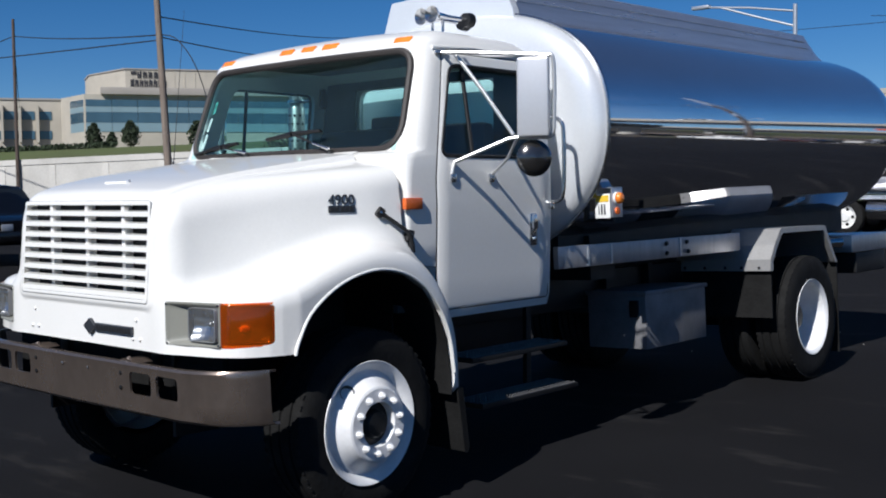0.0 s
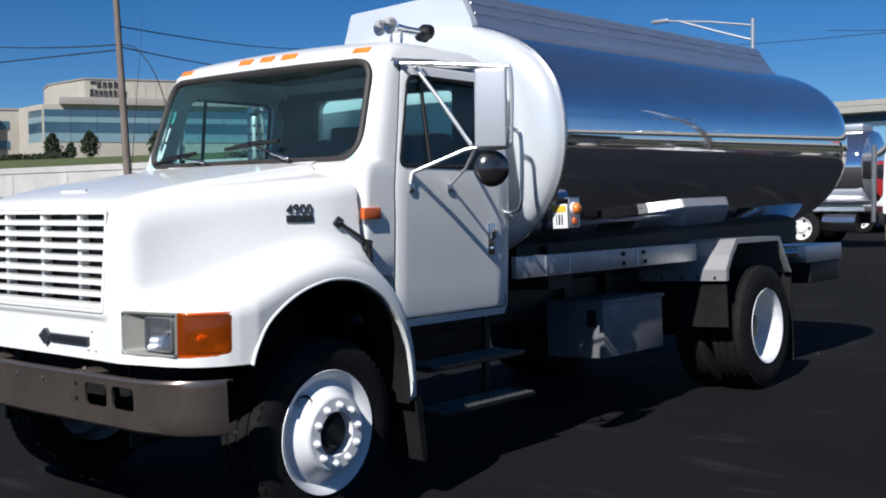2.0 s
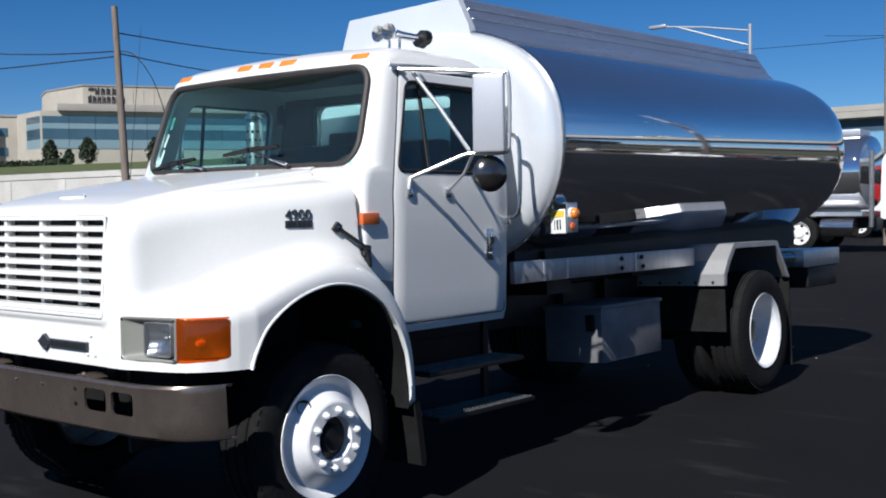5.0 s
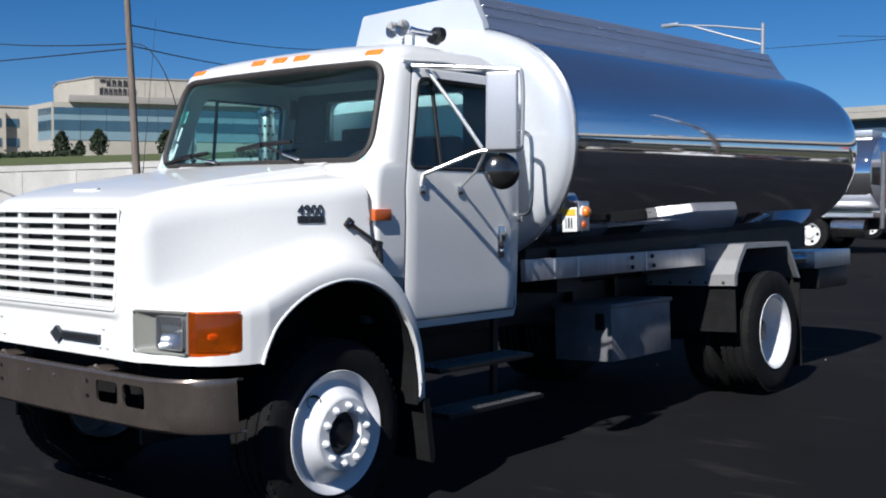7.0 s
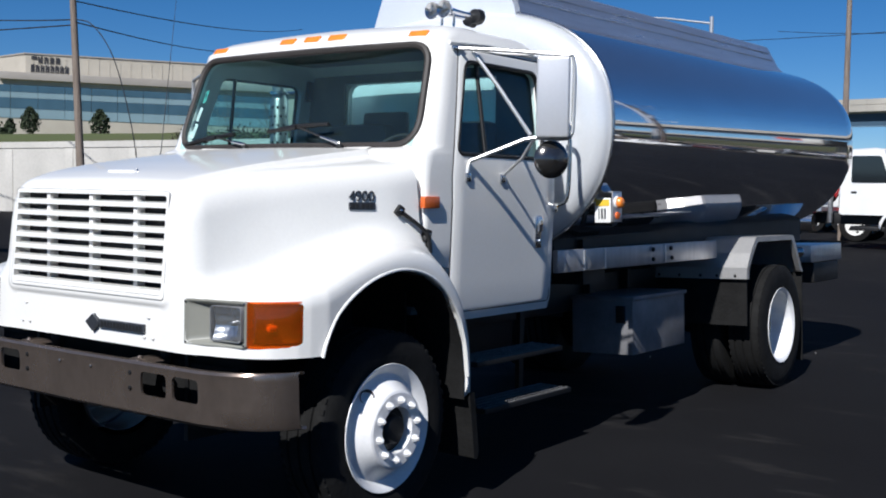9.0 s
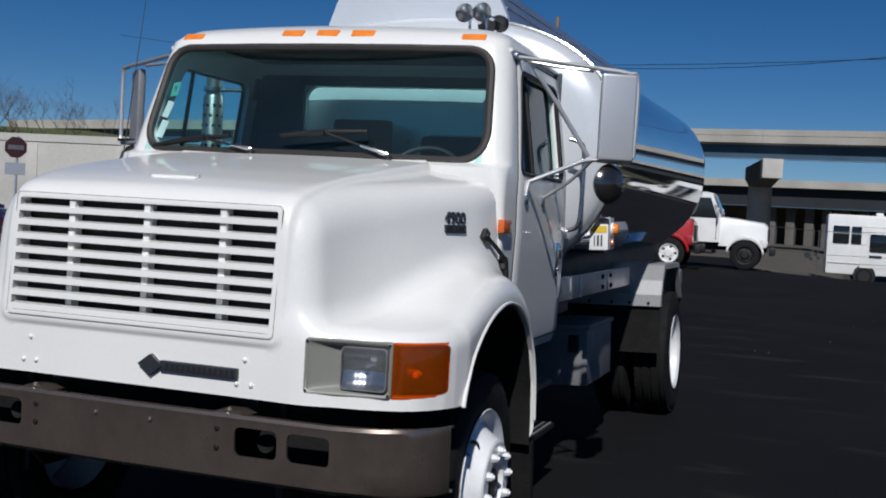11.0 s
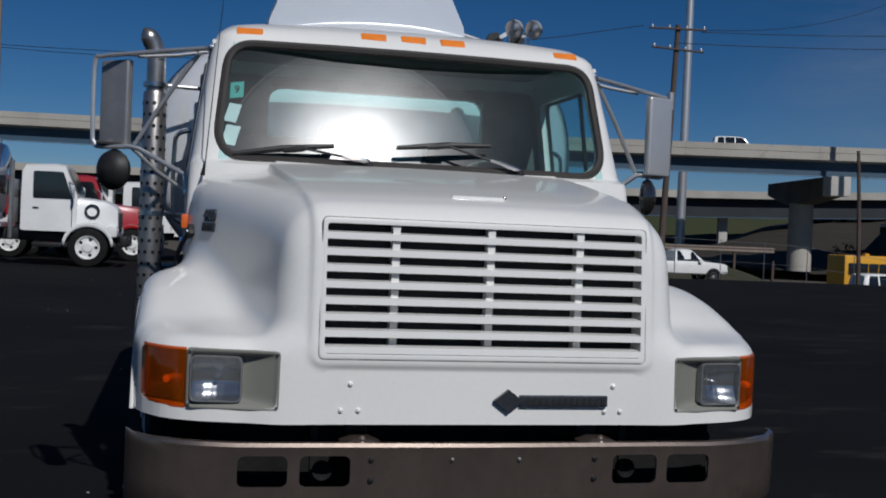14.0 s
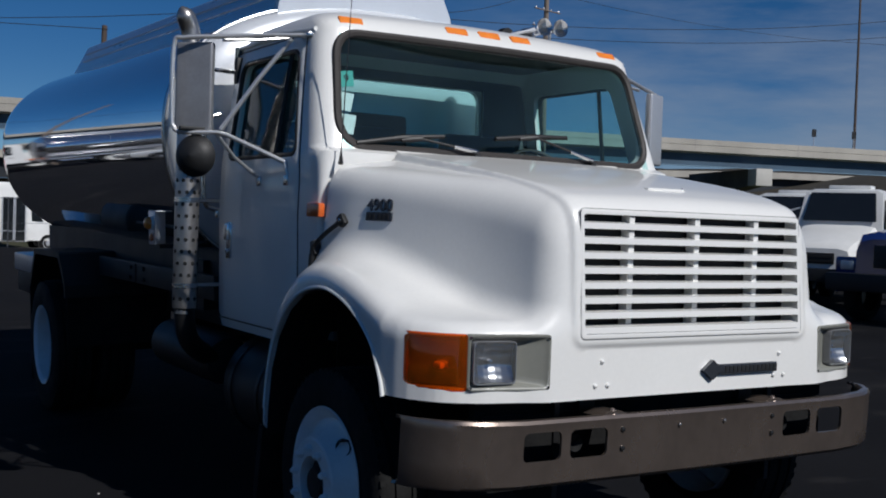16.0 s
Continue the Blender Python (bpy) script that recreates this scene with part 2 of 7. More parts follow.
WEEDS = mat("dry_weeds", (0.052, 0.046, 0.024), 0.95, scale=0.5, fine=4, bump=0.6, bump_scale=14, color2=(0.026, 0.030, 0.012))
LAWN = mat("mown_lawn", (0.075, 0.105, 0.02), 0.95, scale=0.10, fine=1.5, bump=0.4, bump_scale=9, color2=(0.085, 0.085, 0.03))
CONCRETE = mat("weathered_concrete", (0.40, 0.375, 0.33), 0.9, vary=0.22, scale=0.25, fine=6, bump=0.1, bump_scale=10)
CONCRETE_L = mat("pale_concrete", (0.50, 0.48, 0.44), 0.85, vary=0.18, scale=0.4, fine=8, bump=0.08, bump_scale=12)
# pier concrete with the shade under the decks put into its colour
PIER = mat("shaded_pier_concrete", (0.115, 0.108, 0.098), 0.9, vary=0.3, scale=0.4, fine=8, bump=0.08, bump_scale=12)
GIRDER = mat("blue_girder_paint", (0.045, 0.085, 0.13), 0.6, vary=0.2, scale=0.4)
# the blue girder paint again, darkened to stand for shade below a deck
GIRDER_D = mat("shaded_girder_paint", (0.014, 0.018, 0.024), 0.7, vary=0.3, scale=0.4)
GIRDER_L = mat("pale_blue_flange", (0.17, 0.27, 0.36), 0.6, vary=0.15, scale=0.4)
WOOD = mat("utility_pole_wood", (0.20, 0.16, 0.13), 0.9, vary=0.35, scale=3, bump=0.3, stretch=(6, 6, 0.5))
WOOD_D = mat("dark_pole_wood", (0.085, 0.062, 0.05), 0.9, vary=0.35, scale=3, bump=0.3, stretch=(6, 6, 0.5))
GALV = mat("galvanised_steel", (0.55, 0.56, 0.58), 0.4, metal=0.7, vary=0.12, scale=3)
WIRE = mat("cable", (0.012, 0.014, 0.018), 0.7, vary=0.1)
STUCCO = mat("cream_cladding", (0.41, 0.375, 0.315), 0.85, vary=0.1, scale=0.3)
STUCCO_D = mat("taupe_cornice", (0.30, 0.275, 0.25), 0.85, vary=0.1, scale=0.3)
BLUEGLASS = mat("blue_strip_glazing", (0.05, 0.10, 0.14), 0.12, vary=0.25, scale=0.2, coat=0.3)
BLUEPANEL = mat("pale_blue_spandrel", (0.20, 0.29, 0.33), 0.3, vary=0.1, scale=0.2)
SCRUB = mat("brown_scrub", (0.036, 0.028, 0.017), 0.95, vary=0.4, scale=0.3, fine=3, bump=0.6, bump_scale=5, color2=(0.020, 0.018, 0.010))
MIRROR_SHELL = mat("pale_grey_mirror_shell", (0.60, 0.60, 0.61), 0.34, metal=0.55, vary=0.06, scale=5, coat=0.2)
HOUSING = mat("grey_mirror_housing", (0.30, 0.30, 0.31), 0.38, metal=0.5, vary=0.15, scale=8)
STEP_STEEL = mat("worn_step_steel", (0.24, 0.235, 0.23), 0.34, metal=0.6, vary=0.5, scale=25)
DARK_CHROME = mat("smoked_chrome", (0.16, 0.155, 0.15), 0.18, metal=0.9, vary=0.1, scale=12)
LETTER = mat("dark_sign_letters", (0.02, 0.02, 0.025), 0.6)
LEAF = mat("dark_evergreen", (0.022, 0.035, 0.014), 0.9, vary=0.4, scale=3)
TWIG = mat("red_brown_twigs", (0.19, 0.12, 0.085), 0.95, vary=0.3)
BARE = mat("bare_twigs", (0.10, 0.075, 0.06), 0.95, vary=0.3)
CAR_RED = mat("dark_red_car_paint", (0.035, 0.006, 0.008), 0.22, vary=0.1, coat=0.8)
CAR_BLACK = mat("black_car_paint", (0.004, 0.0045, 0.006), 0.2, vary=0.1, coat=0.35)
CAR_NAVY = mat("dark_blue_car_paint", (0.012, 0.02, 0.045), 0.22, vary=0.1, coat=0.8)
CAR_SILVER = mat("silver_car_paint", (0.50, 0.50, 0.49), 0.28, metal=0.5, vary=0.08, coat=0.6)
CAR_BLUE = mat("deep_blue_paint", (0.015, 0.035, 0.16), 0.25, vary=0.15, coat=0.7)
TRUCK_RED = mat("red_truck_paint", (0.36, 0.015, 0.018), 0.3, vary=0.1, coat=0.5)
BUS_YELLOW = mat("school_bus_yellow", (0.68, 0.34, 0.02), 0.4, vary=0.08)
SIGN_RED = mat("red_sign_face", (0.035, 0.008, 0.008), 0.4, vary=0.08)
BILLB = mat("billboard_red", (0.55, 0.09, 0.05), 0.6, vary=0.2, scale=0.7)
SIGN_GREEN = mat("green_road_sign", (0.02, 0.16, 0.10), 0.5, vary=0.1)


# pale smudges and drag marks on the sealed asphalt
nt = ASPHALT.node_tree
base = [l for l in nt.links if l.to_socket.name == "Base Color"][0].from_socket
tc, mp, nz, rg, mx = (nt.nodes.new("ShaderNode" + k) for k in ("TexCoord", "Mapping", "TexNoise", "MapRange", "Mix"))
mp.inputs["Rotation"].default_value, mp.inputs["Scale"].default_value = (0, 0, radians(24)), (1.0, 3.2, 1)
nz.inputs["Scale"].default_value, nz.inputs["Detail"].default_value, nz.inputs["Roughness"].default_value = 0.55, 9, 0.68
rg.inputs["From Min"].default_value, rg.inputs["From Max"].default_value, rg.inputs["To Max"].default_value = 0.56, 0.78, 0.8
mx.data_type = "RGBA"
mx.inputs["B"].default_value = (0.05, 0.047, 0.044, 1)
nt.links.new(tc.outputs["Object"], mp.inputs["Vector"])
nt.links.new(mp.outputs[0], nz.inputs["Vector"])
nt.links.new(nz.outputs["Fac"], rg.inputs["Value"])
nt.links.new(rg.outputs[0], mx.inputs["Factor"])
nt.links.new(base, mx.inputs["A"])
nt.links.new(mx.outputs["Result"], nt.nodes["Principled BSDF"].inputs["Base Color"])


# ---- mesh helpers ----
def to_object(name, bm, material, smooth=35):
    me = bpy.data.meshes.new(name)
    bm.normal_update()
    bm.to_mesh(me)
    bm.free()
    if smooth:
        me.shade_smooth()
        me.set_sharp_from_angle(angle=radians(smooth))
    me.materials.append(material)
    return new(name, me)


def part(name, bm, material, parent, label="", smooth=35):
    ob = to_object(name, bm, material, smooth)
    ob.parent = parent
    if label:
        ob["label"] = label
    return ob


def thing(name, label, category, group="", kind="", at=None):
    ob = tagged(new(name), label, category, group, kind)
    ob.empty_display_size = 0.2
    if at is not None:
        ob.matrix_world = at
    return ob


def box(bm, x0, x1, y0, y1, z0, z1, bevel=0.0, seg=2, m=None):
    r = bmesh.ops.create_cube(bm, size=1)
    vs = r["verts"]
    for v in vs:
        v.co = Vector(((x0 + x1) / 2 + v.co.x * (x1 - x0), (y0 + y1) / 2 + v.co.y * (y1 - y0), (z0 + z1) / 2 + v.co.z * (z1 - z0)))
    if bevel:
        es = list({e for v in vs for e in v.link_edges})
        r = bmesh.ops.bevel(bm, geom=es, offset=bevel, segments=seg, affect="EDGES", profile=0.6)
        vs = list({v for f in r["faces"] for v in f.verts} | {v for v in vs if v.is_valid})
    if m is not None:
        bmesh.ops.transform(bm, matrix=m, verts=vs)
    return bm


def bx(*a, **k):
    return box(bmesh.new(), *a, **k)


def tube(bm, pts, r, n=10, caps=True):
    """A round bar along points; r a radius or one for each point."""
    pts = [Vector(p) for p in pts]
    rs = r if isinstance(r, (list, tuple)) else [r] * len(pts)
    t0 = (pts[1] - pts[0]).normalized()
    up = Vector((0, 0, 1)) if abs(t0.z) < 0.9 else Vector((1, 0, 0))
    side = t0.cross(up).normalized()
    rings = []
    for i, p in enumerate(pts):
        t = (pts[min(i + 1, len(pts) - 1)] - pts[max(i - 1, 0)]).normalized()
        side = (side - t * side.dot(t)).normalized()
        nrm = t.cross(side)
        rings.append([bm.verts.new(p + (side * math.cos(a) + nrm * math.sin(a)) * rs[i]) for a in [2 * math.pi * j / n for j in range(n)]])
    for a, b in zip(rings, rings[1:]):
        for j in range(n):
            bm.faces.new((a[j], a[(j + 1) % n], b[(j + 1) % n], b[j]))
    if caps:
        bm.faces.new(rings[0][::-1])
        bm.faces.new(rings[-1])
    bmesh.ops.recalc_face_normals(bm, faces=bm.faces)
    return bm


def tb(pts, r, n=10):
    return tube(bmesh.new(), pts, r, n)


def bend(pts, k=5):
    """Catmull-Rom through the points."""
    p = [Vector(q) for q in pts]
    out = []
    for i in range(len(p) - 1):
        a, b, c, d = p[max(i - 1, 0)], p[i], p[i + 1], p[min(i + 2, len(p) - 1)]
        for j in range(k):
            t = j / k
            out.append(0.5 * ((2 * b) + (c - a) * t + (2 * a - 5 * b + 4 * c - d) * t * t + (3 * b - a - 3 * c + d) * t ** 3))
    return out + [p[-1]]


def lathe(prof, n=40, bm=None, m=None, axis="X"):
    """A turned shape: (along, radius) pairs about the X axis."""
    bm = bm or bmesh.new()
    rings = []
    for s, r in prof:
        ring = []
        for j in range(n):
            a = 2 * math.pi * j / n
            c = (s, r * math.cos(a), r * math.sin(a)) if axis == "X" else ((r * math.cos(a), s, r * math.sin(a)) if axis == "Y" else (r * math.cos(a), r * math.sin(a), s))
            ring.append(bm.verts.new(c))
        rings.append(ring)
    for a, b in zip(rings, rings[1:]):
        for j in range(n):
            bm.faces.new((a[j], a[(j + 1) % n], b[(j + 1) % n], b[j]))
    vs = [v for r in rings for v in r]
    bmesh.ops.recalc_face_normals(bm, faces=list({f for v in vs for f in v.link_faces}))
    if m is not None:
        bmesh.ops.transform(bm, matrix=m, verts=vs)
    return bm


def grid(rows, close=False, bm=None):
    """Quads over rows of points."""
    bm = bm or bmesh.new()
    vs = [[bm.verts.new(p) for p in r] for r in rows]
    for a, b in zip(vs, vs[1:]):
        k = len(a)
        for j in range(k if close else k - 1):
            try:
                bm.faces.new((a[j], a[(j + 1) % k], b[(j + 1) % k], b[j]))
            except ValueError:
                pass
    return bm


def prism(poly, axis, a, b, bm=None):
    """A polygon in the two other axes, drawn out along axis from a to b."""
    bm = bm or bmesh.new()
    put = {"x": lambda u, v, w: (w, u, v), "y": lambda u, v, w: (u, w, v), "z": lambda u, v, w: (u, v, w)}[axis]
    lo = [bm.verts.new(put(u, v, a)) for u, v in poly]
    hi = [bm.verts.new(put(u, v, b)) for u, v in poly]
    n = len(poly)
    bm.faces.new(lo)
    bm.faces.new(hi[::-1])
    for i in range(n):
        bm.faces.new((lo[i], hi[i], hi[(i + 1) % n], lo[(i + 1) % n]))
    bmesh.ops.recalc_face_normals(bm, faces=bm.faces)
    return bm


def round_poly(poly, r, k=5):
    """A polygon with its corners rounded."""
    out = []
    n = len(poly)
    rs = r if isinstance(r, (list, tuple)) else [r] * n
    for i in range(n):
        p, a, b = Vector(poly[i]), Vector(poly[i - 1]), Vector(poly[(i + 1) % n])
        u, v = (a - p), (b - p)
        q = min(rs[i], u.length * 0.45, v.length * 0.45)
        s, e = p + u.normalized() * q, p + v.normalized() * q
        for j in range(k + 1):
            t = j / k
            out.append(tuple(s * (1 - t) ** 2 + p * 2 * t * (1 - t) + e * t * t))
    return out


def smoothstep(a, b, x):
    t = min(1, max(0, (x - a) / (b - a)))
    return t * t * (3 - 2 * t)


def interp(x, xs, ys):
    return float(np.interp(x, xs, ys))

# ---- the tanker truck: +X is its left side, -Y its front ----
truck = thing("tanker_truck", "white conventional-cab tanker truck with a polished steel tank, parked on asphalt", "truck")


def ease(x, xs, ys):
    """A smooth curve through the points, for arrays too."""
    xs, ys = np.asarray(xs, float), np.asarray(ys, float)
    m = np.gradient(ys, xs)
    x = np.clip(np.asarray(x, float), xs[0], xs[-1])
    i = np.clip(np.searchsorted(xs, x) - 1, 0, len(xs) - 2)
    h = xs[i + 1] - xs[i]
    t = (x - xs[i]) / h
    return (2 * t ** 3 - 3 * t ** 2 + 1) * ys[i] + (t ** 3 - 2 * t ** 2 + t) * h * m[i] + (-2 * t ** 3 + 3 * t ** 2) * ys[i + 1] + (t ** 3 - t ** 2) * h * m[i + 1]


def crown(y):
    return ease(y, (0, 0.06, 0.15, 0.35, 0.7, 1.2), (1.588, 1.607, 1.634, 1.676, 1.731, 1.798))


def hood_half(y):
    return ease(y, (-0.1, 0, 0.3, 0.6, 0.87, 1.06, 1.25), (0.672, 0.690, 0.765, 0.862, 0.950, 1.007, 1.043))


ARCH = [(0.325, 0.84), (0.35, 0.91), (0.42, 1.02), (0.55, 1.115), (0.7, 1.175), (0.87, 1.20), (1.05, 1.17), (1.2, 1.09), (1.32, 0.96), (1.39, 0.80), (1.42, 0.62), (1.425, 0.50)]
FENDER = [(-0.3, 1.09), (0.0, 1.105), (0.15, 1.12), (0.33, 1.15), (0.5, 1.21), (0.68, 1.262), (0.88, 1.288), (1.08, 1.26), (1.24, 1.175), (1.37, 1.035), (1.445, 0.87), (1.478, 0.70), (1.485, 0.52)]


def front_y(x):
    return interp(abs(x), (0, 0.55, 0.72, 0.85, 1.0, 1.06, 1.11, 1.145, 1.165, 1.19, 1.206), (-0.03, -0.03, -0.018, 0.003, 0.05, 0.085, 0.135, 0.19, 0.24, 0.275, 0.29))


def side_of(poly, u, v):
    """Signed distance to a closed polygon, below zero inside."""
    d = np.full(np.broadcast(u, v).shape, 1e9)
    inside = np.zeros(d.shape, bool)
    for (ax, ay), (bx_, by) in zip(poly, poly[1:] + poly[:1]):
        ex, ey = bx_ - ax, by - ay
        t = np.clip(((u - ax) * ex + (v - ay) * ey) / (ex * ex + ey * ey + 1e-12), 0, 1)
        d = np.minimum(d, (u - ax - t * ex) ** 2 + (v - ay - t * ey) ** 2)
        if abs(ey) > 1e-9:
            inside ^= ((ay > v) != (by > v)) & (u < ax + ex * (v - ay) / ey)
    return np.where(inside, -1, 1) * np.sqrt(d)


def soft_max(a, b, k):
    h = np.maximum(k - np.abs(a - b), 0) / k
    return np.maximum(a, b) + h * h * k / 4


def soft_min(a, b, k):
    return -soft_max(-a, -b, k)


FENDER_LINE = [(p.x, p.y) for p in bend([(y, z, 0) for y, z in FENDER], 5)]
FENDER_SIDE = FENDER_LINE + [(-0.3, 0.52)]
_fx = np.linspace(0, 1.206, 60)
_fy = ease(_fx, (0, 0.3, 0.5, 0.62, 0.72, 0.85, 1.0, 1.06, 1.11, 1.15, 1.18, 1.206), (0.08, 0.08, 0.065, 0.02, -0.008, 0.006, 0.05, 0.083, 0.128, 0.19, 0.25, 0.36))
PLAN = list(zip(_fx.tolist(), _fy.tolist())) + [(1.206, 1.7), (-1.206, 1.7)] + [(-x, y) for x, y in zip(_fx[::-1].tolist(), _fy[::-1].tolist())]


def hood_field(x, y, z, tables=None):
    """Below zero inside the hood: a tapering engine cover blended into two arched fenders."""
    x = np.abs(x)
    plan = side_of(PLAN, x, y)
    prof = side_of(FENDER_SIDE, y + 0 * z, z + 0 * y) if tables is None else tables
    rise = 0.07 + 0.36 * ease(y, (0.0, 0.7, 1.15, 1.3), (0, 0.12, 1.0, 1.0))
    fender = soft_max(plan, prof + rise * (np.maximum(x, 0.9) - 1.206), 0.085)
    c, h = crown(y), hood_half(y)
    q = ease(y, (0, 0.25, 0.8, 1.2), (0, 0.15, 0.75, 1.0))
    # the raised middle panel, framed by a crease that runs down beside the grille
    edge = 0.619 + 0.078 * np.clip(y, 0, 1.2) / 1.2
    ex, ez = x - edge + 0.05, 1.043 - z + 0.05
    panel = np.where((ex > 0) & (ez > 0), np.sqrt(np.maximum(ex, 0) ** 2 + np.maximum(ez, 0) ** 2), np.maximum(ex, ez)) - 0.05
    out = np.clip((panel + 0.011) / 0.022, 0, 1)
    out = out * out * (3 - 2 * out)
    top = z - (c - 0.010 * (x / 0.65) ** 2 - (0.012 + 0.022 * q) * out - 0.10 * np.maximum(x - edge, 0))
    side = (x - h - 0.10 * (1.5 - z)) * 0.99
    lean = -0.042 + 0.013 * out + 0.064 * np.maximum(z - 1.06, 0) + 0.10 * np.maximum(x - 0.63, 0) - y
    cover = soft_max(side, top, 0.15 - 0.045 * q)
    cover = soft_max(cover, lean, 0.095)
    cover = np.maximum(cover, y - 1.207)
    return np.maximum(soft_min(cover, fender, 0.085), 0.5 - z)


def hood_x(y, z):
    """Where the hood's side lies at a given place along it and height."""
    a, b = 0.3, 1.3
    for _ in range(30):
        m = (a + b) / 2
        a, b = (m, b) if float(hood_field(np.float64(m), np.float64(y), np.float64(z))) < 0 else (a, m)
    return a


def skin(field, lo, hi, h):
    """The zero surface of a field, as vertices and quads."""
    ax = [np.arange(a, b + h, h) for a, b in zip(lo, hi)]
    X, Y, Z = ax[0][:, None, None], ax[1][None, :, None], ax[2][None, None, :]
    y2, z2 = np.meshgrid(ax[1], ax[2], indexing="ij")
    V = field(X, Y, Z, side_of(FENDER_SIDE, y2, z2)[None])
    n = [len(a) for a in ax]
    neg = V < 0
    acc, cnt = np.zeros([k - 1 for k in n] + [3]), np.zeros([k - 1 for k in n])
    corners = [(i, j, k) for i in (0, 1) for j in (0, 1) for k in (0, 1)]
    sl = lambda i, k: slice(i, i + k - 1)
    for a in corners:
        for d in range(3):
            if a[d]:
                continue
            b = tuple(v + (1 if e == d else 0) for e, v in enumerate(a))
            va, vb = V[sl(a[0], n[0]), sl(a[1], n[1]), sl(a[2], n[2])], V[sl(b[0], n[0]), sl(b[1], n[1]), sl(b[2], n[2])]
            cut = (va < 0) != (vb < 0)
            t = np.where(cut, va / np.where(cut, va - vb, 1), 0)
            for e in range(3):
                acc[..., e] += np.where(cut, a[e] + (t if e == d else 0), 0)
            cnt += cut
    live = cnt > 0
    idx = np.full(live.shape, -1)
    idx[live] = np.arange(live.sum())
    cells = np.argwhere(live)
    P = np.array([a[0] for a in ax]) + h * (cells + acc[live] / cnt[live][:, None])
    for _ in range(3):
        f = field(P[:, 0], P[:, 1], P[:, 2])
        g = np.stack([(field(*(P + e).T) - field(*(P - e).T)) / 0.004 for e in np.eye(3) * 0.002], 1)
        P = P - np.clip(f / np.maximum((g * g).sum(1), 0.2), -h * 0.6, h * 0.6)[:, None] * g
    quads = []
    for d in range(3):
        u, w = (d + 1) % 3, (d + 2) % 3
        a = np.moveaxis(neg, d, 0)
        e = np.argwhere(np.moveaxis(a[:-1] != a[1:], 0, d))
        e = e[(e[:, u] > 0) & (e[:, w] > 0) & (e[:, u] < n[u] - 1) & (e[:, w] < n[w] - 1)]
        du, dw = np.eye(3, dtype=int)[u], np.eye(3, dtype=int)[w]
        q = np.stack([idx[tuple((e - s).T)] for s in (du * 0, du, du + dw, dw)], 1)
        flip = neg[tuple(e.T)]
        q[flip] = q[flip][:, ::-1]
        quads.append(q)
    Q = np.concatenate(quads)
    return P, Q[(Q >= 0).all(1)][:, ::-1]


def build_hood():
    P, Q = skin(hood_field, (-1.24, -0.08, 0.40), (1.24, 1.63, 1.83), 0.0125)
    bm = bmesh.new()
    vs = [bm.verts.new(p) for p in P.tolist()]
    for q in Q.tolist():
        bm.faces.new([vs[i] for i in q])
    bmesh.ops.recalc_face_normals(bm, faces=bm.faces)
    return bm


def carve(ob, tools):
    for c in tools:
        mod = ob.modifiers.new("opening", "BOOLEAN")
        mod.operation, mod.object, mod.solver = "DIFFERENCE", c, "EXACT"
    bpy.context.view_layer.update()
    me = bpy.data.meshes.new_from_object(ob.evaluated_get(bpy.context.evaluated_depsgraph_get()))
    ob.modifiers.clear()
    old = ob.data
    ob.data = me
    me.name = old.name
    me.shade_smooth()
    me.set_sharp_from_angle(angle=radians(38))


def drop(obs):
    for c in obs:
        me = c.data
        bpy.data.objects.remove(c)
        bpy.data.meshes.remove(me)


hood = part("hood", build_hood(), WHITE, truck, "white fibreglass hood with flared front fenders", 48)
cutters = [to_object("cutter", b, BLACK, 0) for b in (
    prism([(-1.4, 0.2), (1.4, 0.2), (1.4, 0.846), (-1.4, 0.846)], "y", -0.5, 0.335), prism([(-0.57, 1.088), (0.57, 1.088), (0.57, 1.53), (-0.57, 1.53)], "y", -0.3, 0.12),
    prism([(-0.60, 0.21), (0.60, 0.21), (0.60, 1.40), (-0.60, 1.40)], "y", 0.10, 1.19), prism([(-0.84, 0.22), (0.84, 0.22), (0.84, 1.19), (-0.84, 1.19)], "y", 1.15, 1.9),
    prism(ARCH + [(1.425, 0.2), (0.325, 0.2)], "x", 0.59, 1.5), prism(ARCH + [(1.425, 0.2), (0.325, 0.2)], "x", -1.5, -0.59),
    prism(round_poly([(0.722, 0.899), (1.172, 0.899), (1.172, 1.082), (0.722, 1.082)], 0.02), "y", -0.3, 0.30), prism(round_poly([(-0.722, 0.899), (-1.172, 0.899), (-1.172, 1.082), (-0.722, 1.082)], 0.02), "y", -0.3, 0.30))]
carve(hood, cutters)
drop(cutters)
for s in (-1, 1):
    # rolled lip round the wheel opening
    line = [p for p in bend([(s * 1.205, y, z) for y, z in ARCH[:-1]], 4)]
    part("arch_lip", tb(line, 0.008, 8), WHITE, hood)

# wheel wells
for s in (-1, 1):
    rows = [[(s * x, y + (0.87 - y) * 0.025, z - 0.012 * (z > 0.9)) for x in (0.57, 0.9, 1.19)] for y, z in ARCH]
    part("wheel_well", grid(rows), RUBBER, truck)
    part("inner_wing", bx(s * 0.575 - 0.012, s * 0.575 + 0.012, 0.10, 1.5, 0.42, 1.25), BLACK, truck)
part("firewall", bx(-0.95, 0.95, 1.212, 1.222, 0.62, 1.5), BLACK, truck)

# grille: frame, slats, uprights, dark core
GZ0, GZ1 = 1.088, 1.53


def gy(z):
    return -0.040 + 0.033 * (z - 1.088) / 0.44


